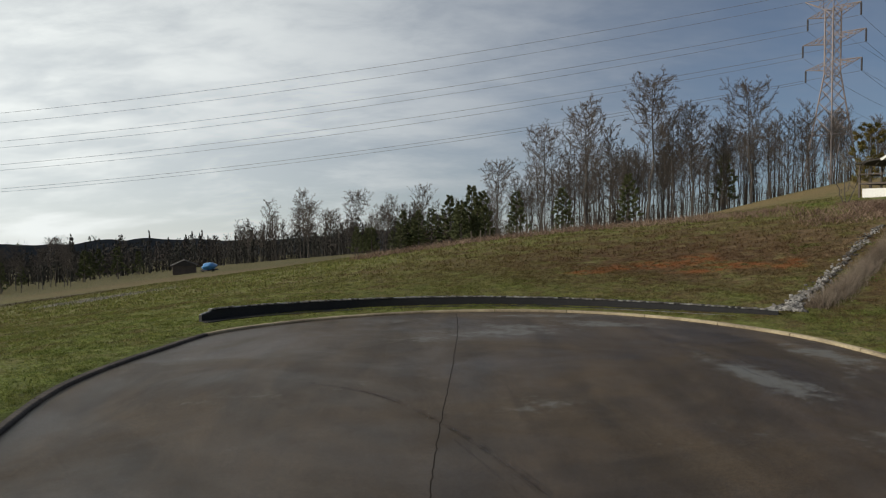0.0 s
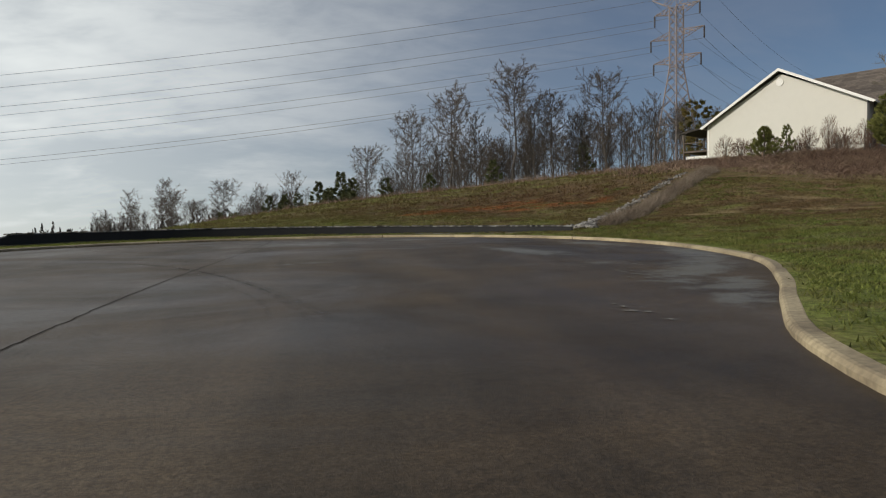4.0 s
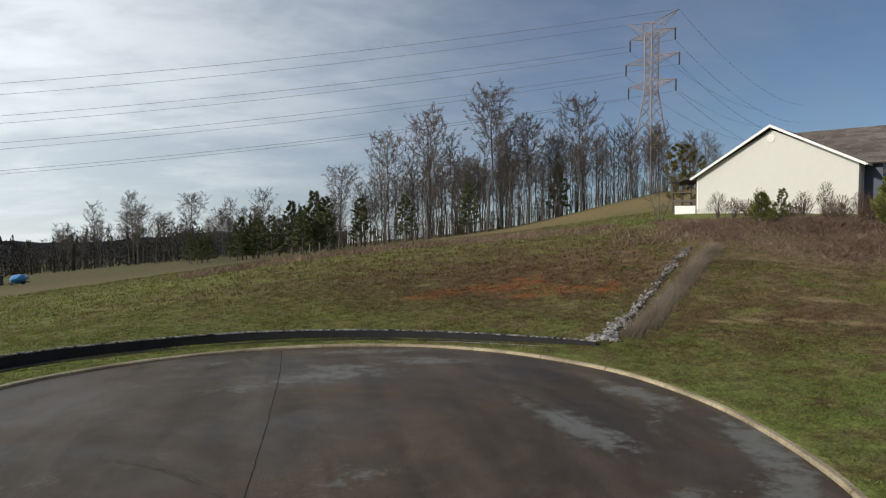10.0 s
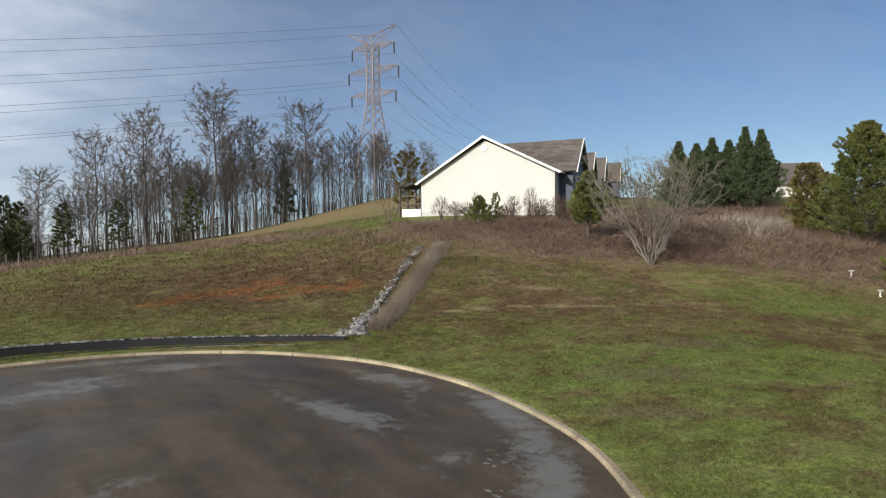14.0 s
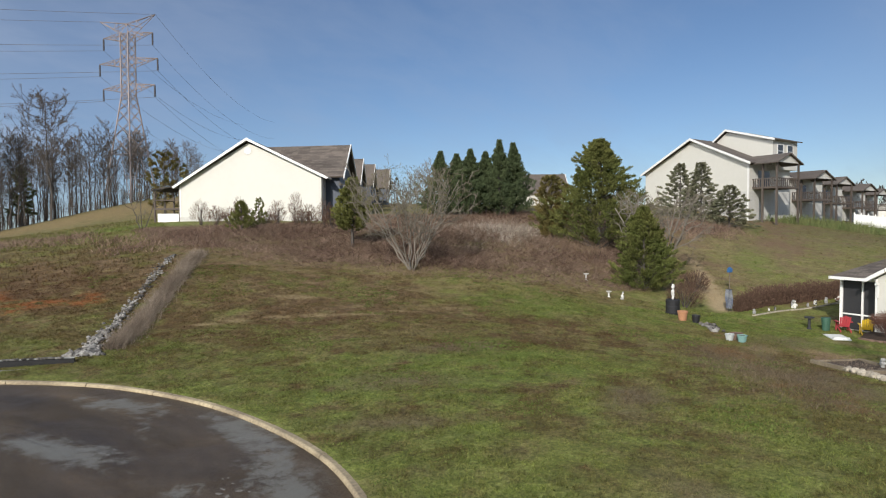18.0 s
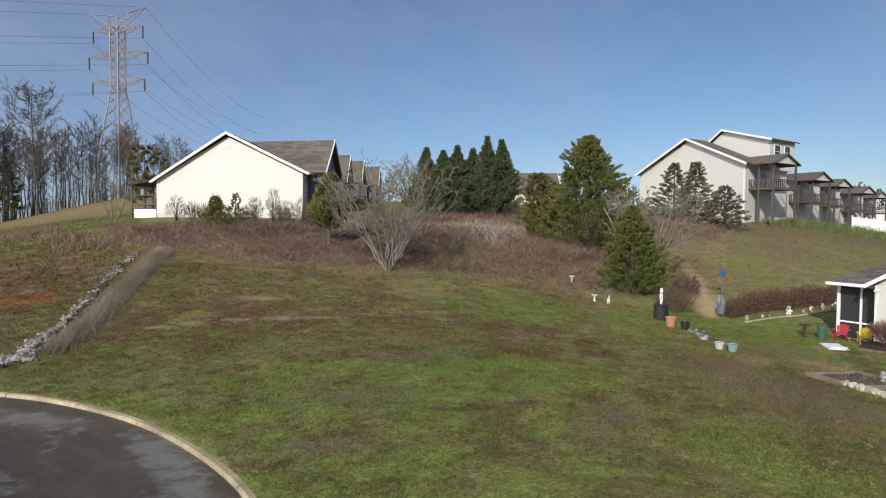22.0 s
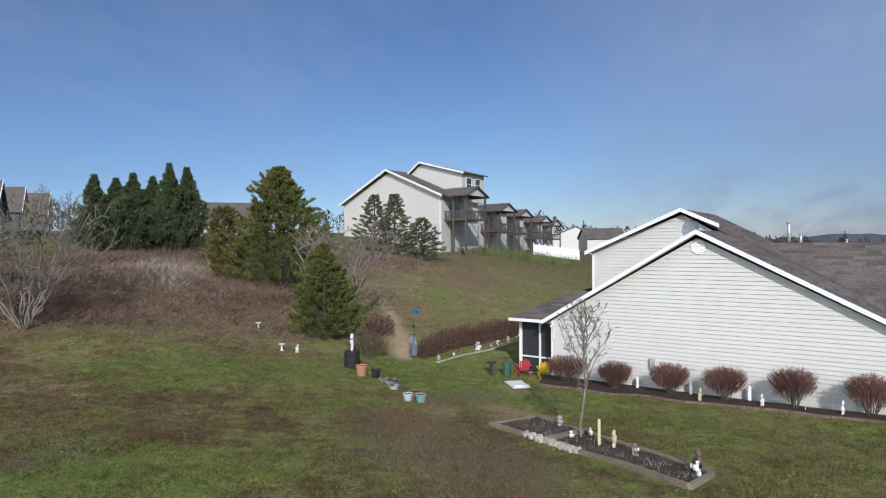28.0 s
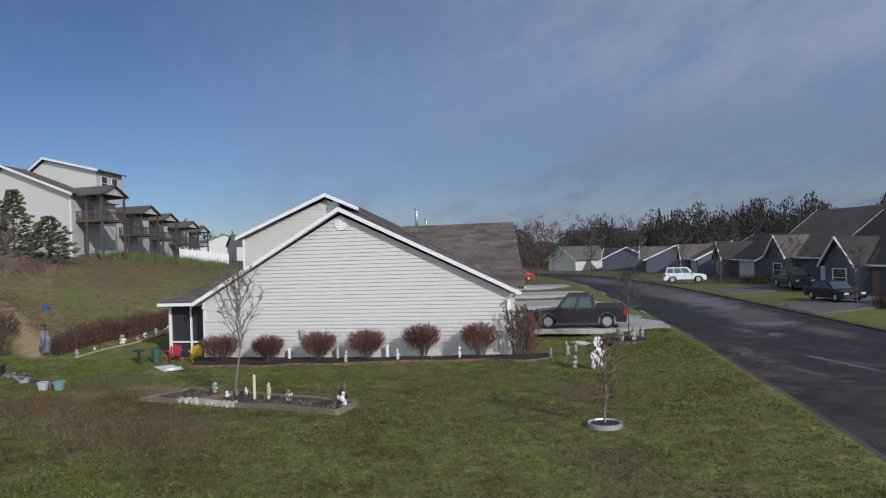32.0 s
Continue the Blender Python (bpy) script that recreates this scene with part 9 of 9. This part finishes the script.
street_house("grey-sided street house with dark roof, small front gable and garage", 131.5, 68, 176, 19, 12, 2.7, 7.0, "siding_grey_shaded", "roof_dark", gable_x=0.17, garage=0.02)
street_house("low street house with brown roof and front gable", 126.3, 85, 172, 17, 12, 3.0, 7.6, "siding_grey_shaded", "roof", gable_x=0.25)
street_house("low street house with dark roof", 121.9, 108, 165, 16, 11, 2.7, 5.6, "siding_grey_shaded", "roof_dark", gable_x=0.3)
street_house("low pale house further down the row", 119.0, 128, 158, 15, 10, 2.6, 4.9, "siding_grey_shaded", "roof", gable_x=0.4)
street_house("low pale house at the bend of the street", 116.2, 146, 150, 15, 10, 2.5, 4.6, "siding_grey_shaded", "roof", gable_x=0.5)
street_house("low pale house at the far end of the street", 113.6, 160, 140, 14, 10, 2.5, 4.6, "siding_grey_shaded", "roof_dark", gable_x=0.5)
street_house("cream gabled house beyond the bend of the street", 110.2, 172, 110, 10, 9, 2.6, 5.2, "siding", "roof", garage=0, gable_x=0.5)
slab("driveway_2", "concrete driveway across the street", ((44.5, -29.9), (51.5, -32.0), (57.0, -43.5), (50.0, -43.5)), 0.02, "shaded_concrete")
slab("driveway_3", "concrete driveway further across the street", ((62.0, -35.4), (68.0, -37.3), (73.5, -48.0), (67.0, -48.0)), 0.02, "shaded_concrete")
# houses on the hill behind
def hill_house_far(label, az, r, turn, two=False, wall="siding"):
    x, y = polar(az, r)
    t = thing("far_house", label, "house", (x, y, gz(x, y) - 1.5), turn, "houses on the hilltop")
    H, R = (5.4, 7.6) if two else (3.0, 5.6)
    bm = bmesh.new(); prism(bm, [(-6, -1), (6, -1), (6, H), (0, R), (-6, H)], -4.5, 4.5)
    part("wall", bm, M[wall], t)
    I = lambda p: p
    for s in (-1, 1):
        slope("roof_slope", t, I, (s * 6.4, -4.9, H - 0.15), (s * 6.4, 4.9, H - 0.15), (0, 4.9, R + 0.25), (0, -4.9, R + 0.25), "roof")
        rake("rake_board", t, I, (s * 6.4, H - 0.1), (0, R + 0.3), -5.0, -4.9, 0.25)
    for x0 in (-3.6, 1.8):
        window(t, I, x0, x0 + 1.5, H - 2.2, H - 0.8, -4.5)


hill_house_far("cream gabled house beyond the cypress row", 58.4, 105, 35)
hill_house_far("tan two-storey house far along the hill", 86.4, 185, 15, True)
hill_house_far("cream house far along the hill", 84.4, 210, 100, True, "siding_pale")
for i, (az, r, h) in enumerate(((106.5, 80, 7.5), (107.6, 92, 8.0), (115.0, 118, 9.0), (120.6, 88, 5.5), (124.8, 74, 5.0), (128.3, 60, 4.2), (111.9, 128, 10), (117.8, 104, 6.0), (109.0, 110, 7.5))):
    t = stand(bare_tree("street_tree", "leafless ornamental street tree", 120 + i, h, wide=0.34, clear=0.22, limbs=22, twigs=5, bark="bark", twig="shrub" if i in (0, 1) else "twig", fine=0.0022), az, r)
for i, (az, r, h, w) in enumerate(((129.6, 58, 1.2, 0.7), (130.6, 57, 1.1, 0.7), (127.2, 68, 1.3, 0.8), (123.2, 88, 1.4, 1.2), (122.4, 90, 1.3, 1.2), (131.4, 56, 1.2, 0.7), (118.8, 108, 1.3, 1.1), (114.5, 120, 1.2, 1.0))):
    stand(shrub("yard_shrub", "dark clipped yard shrub", 140 + i, h, w, "hedge", n=200, twig=0.014), az, r)

# ======== marks on the road ========
seam = curve_through([(1.0, 31.2), (0.9, 27.0), (0.5, 20.5), (0.1, 15.2), (-0.2, 10.3), (-0.3, 6.0), (-0.4, 0.5), (-0.5, -4)], 0.16)
ribbon(seam + np.random.default_rng(3).normal(0, 0.012, (len(seam), 2)), 0.026, 0.005, "tar_seam", M["tar"], road, "dark sealed seam in the asphalt")
for i, (pts, w) in enumerate((([(-3.4, 18.6), (-2.2, 17.8), (-1.1, 16.6), (0.4, 14.0), (1.5, 11.1), (2.2, 8.6), (2.6, 6.6)], 0.14), ([(-1.9, 17.6), (-1.1, 16.8), (0.0, 14.9), (1.3, 12.0), (2.3, 8.8), (2.9, 6.4)], 0.17), ([(0.3, 13.6), (1.3, 10.6), (1.9, 8.5), (2.1, 7.0)], 0.07), ([(7.2, 24.5), (8.3, 21.8), (8.7, 18.4)], 0.10), ([(7.6, 24.8), (8.8, 21.9), (9.3, 18.0)], 0.08))):
    ribbon(curve_through(pts, 0.4), w, 0.0045 + 0.0012 * i, "tyre_mark", M["tyre_mark"], road, "faint curved tyre mark")
rnd = random.Random(77)
SPOTS = ((9.9, 13.1), (9.8, 12.3), (8.8, 11.3), (8.7, 10.9), (8.8, 10.3), (8.5, 10.2), (8.2, 9.7), (6.5, 6.8), (7.3, 10.1), (6.3, 6.2), (9.4, 12.8))
lift = 0.0085
for px_, py_ in SPOTS:
    for k in range(3):
        x, y, s = px_ + rnd.gauss(0, 0.22), py_ + rnd.gauss(0, 0.25), rnd.uniform(0.025, 0.065)
        lift += 0.0001
        bm = bmesh.new()
        bm.faces.new([bm.verts.new((x + q * math.cos(a), y + q * 1.4 * math.sin(a), lift)) for a in np.linspace(0, 5.9, 15) for q in (s * rnd.uniform(0.40, 1.45),)])
        part("pale_spot", bm, M["dust"], road)
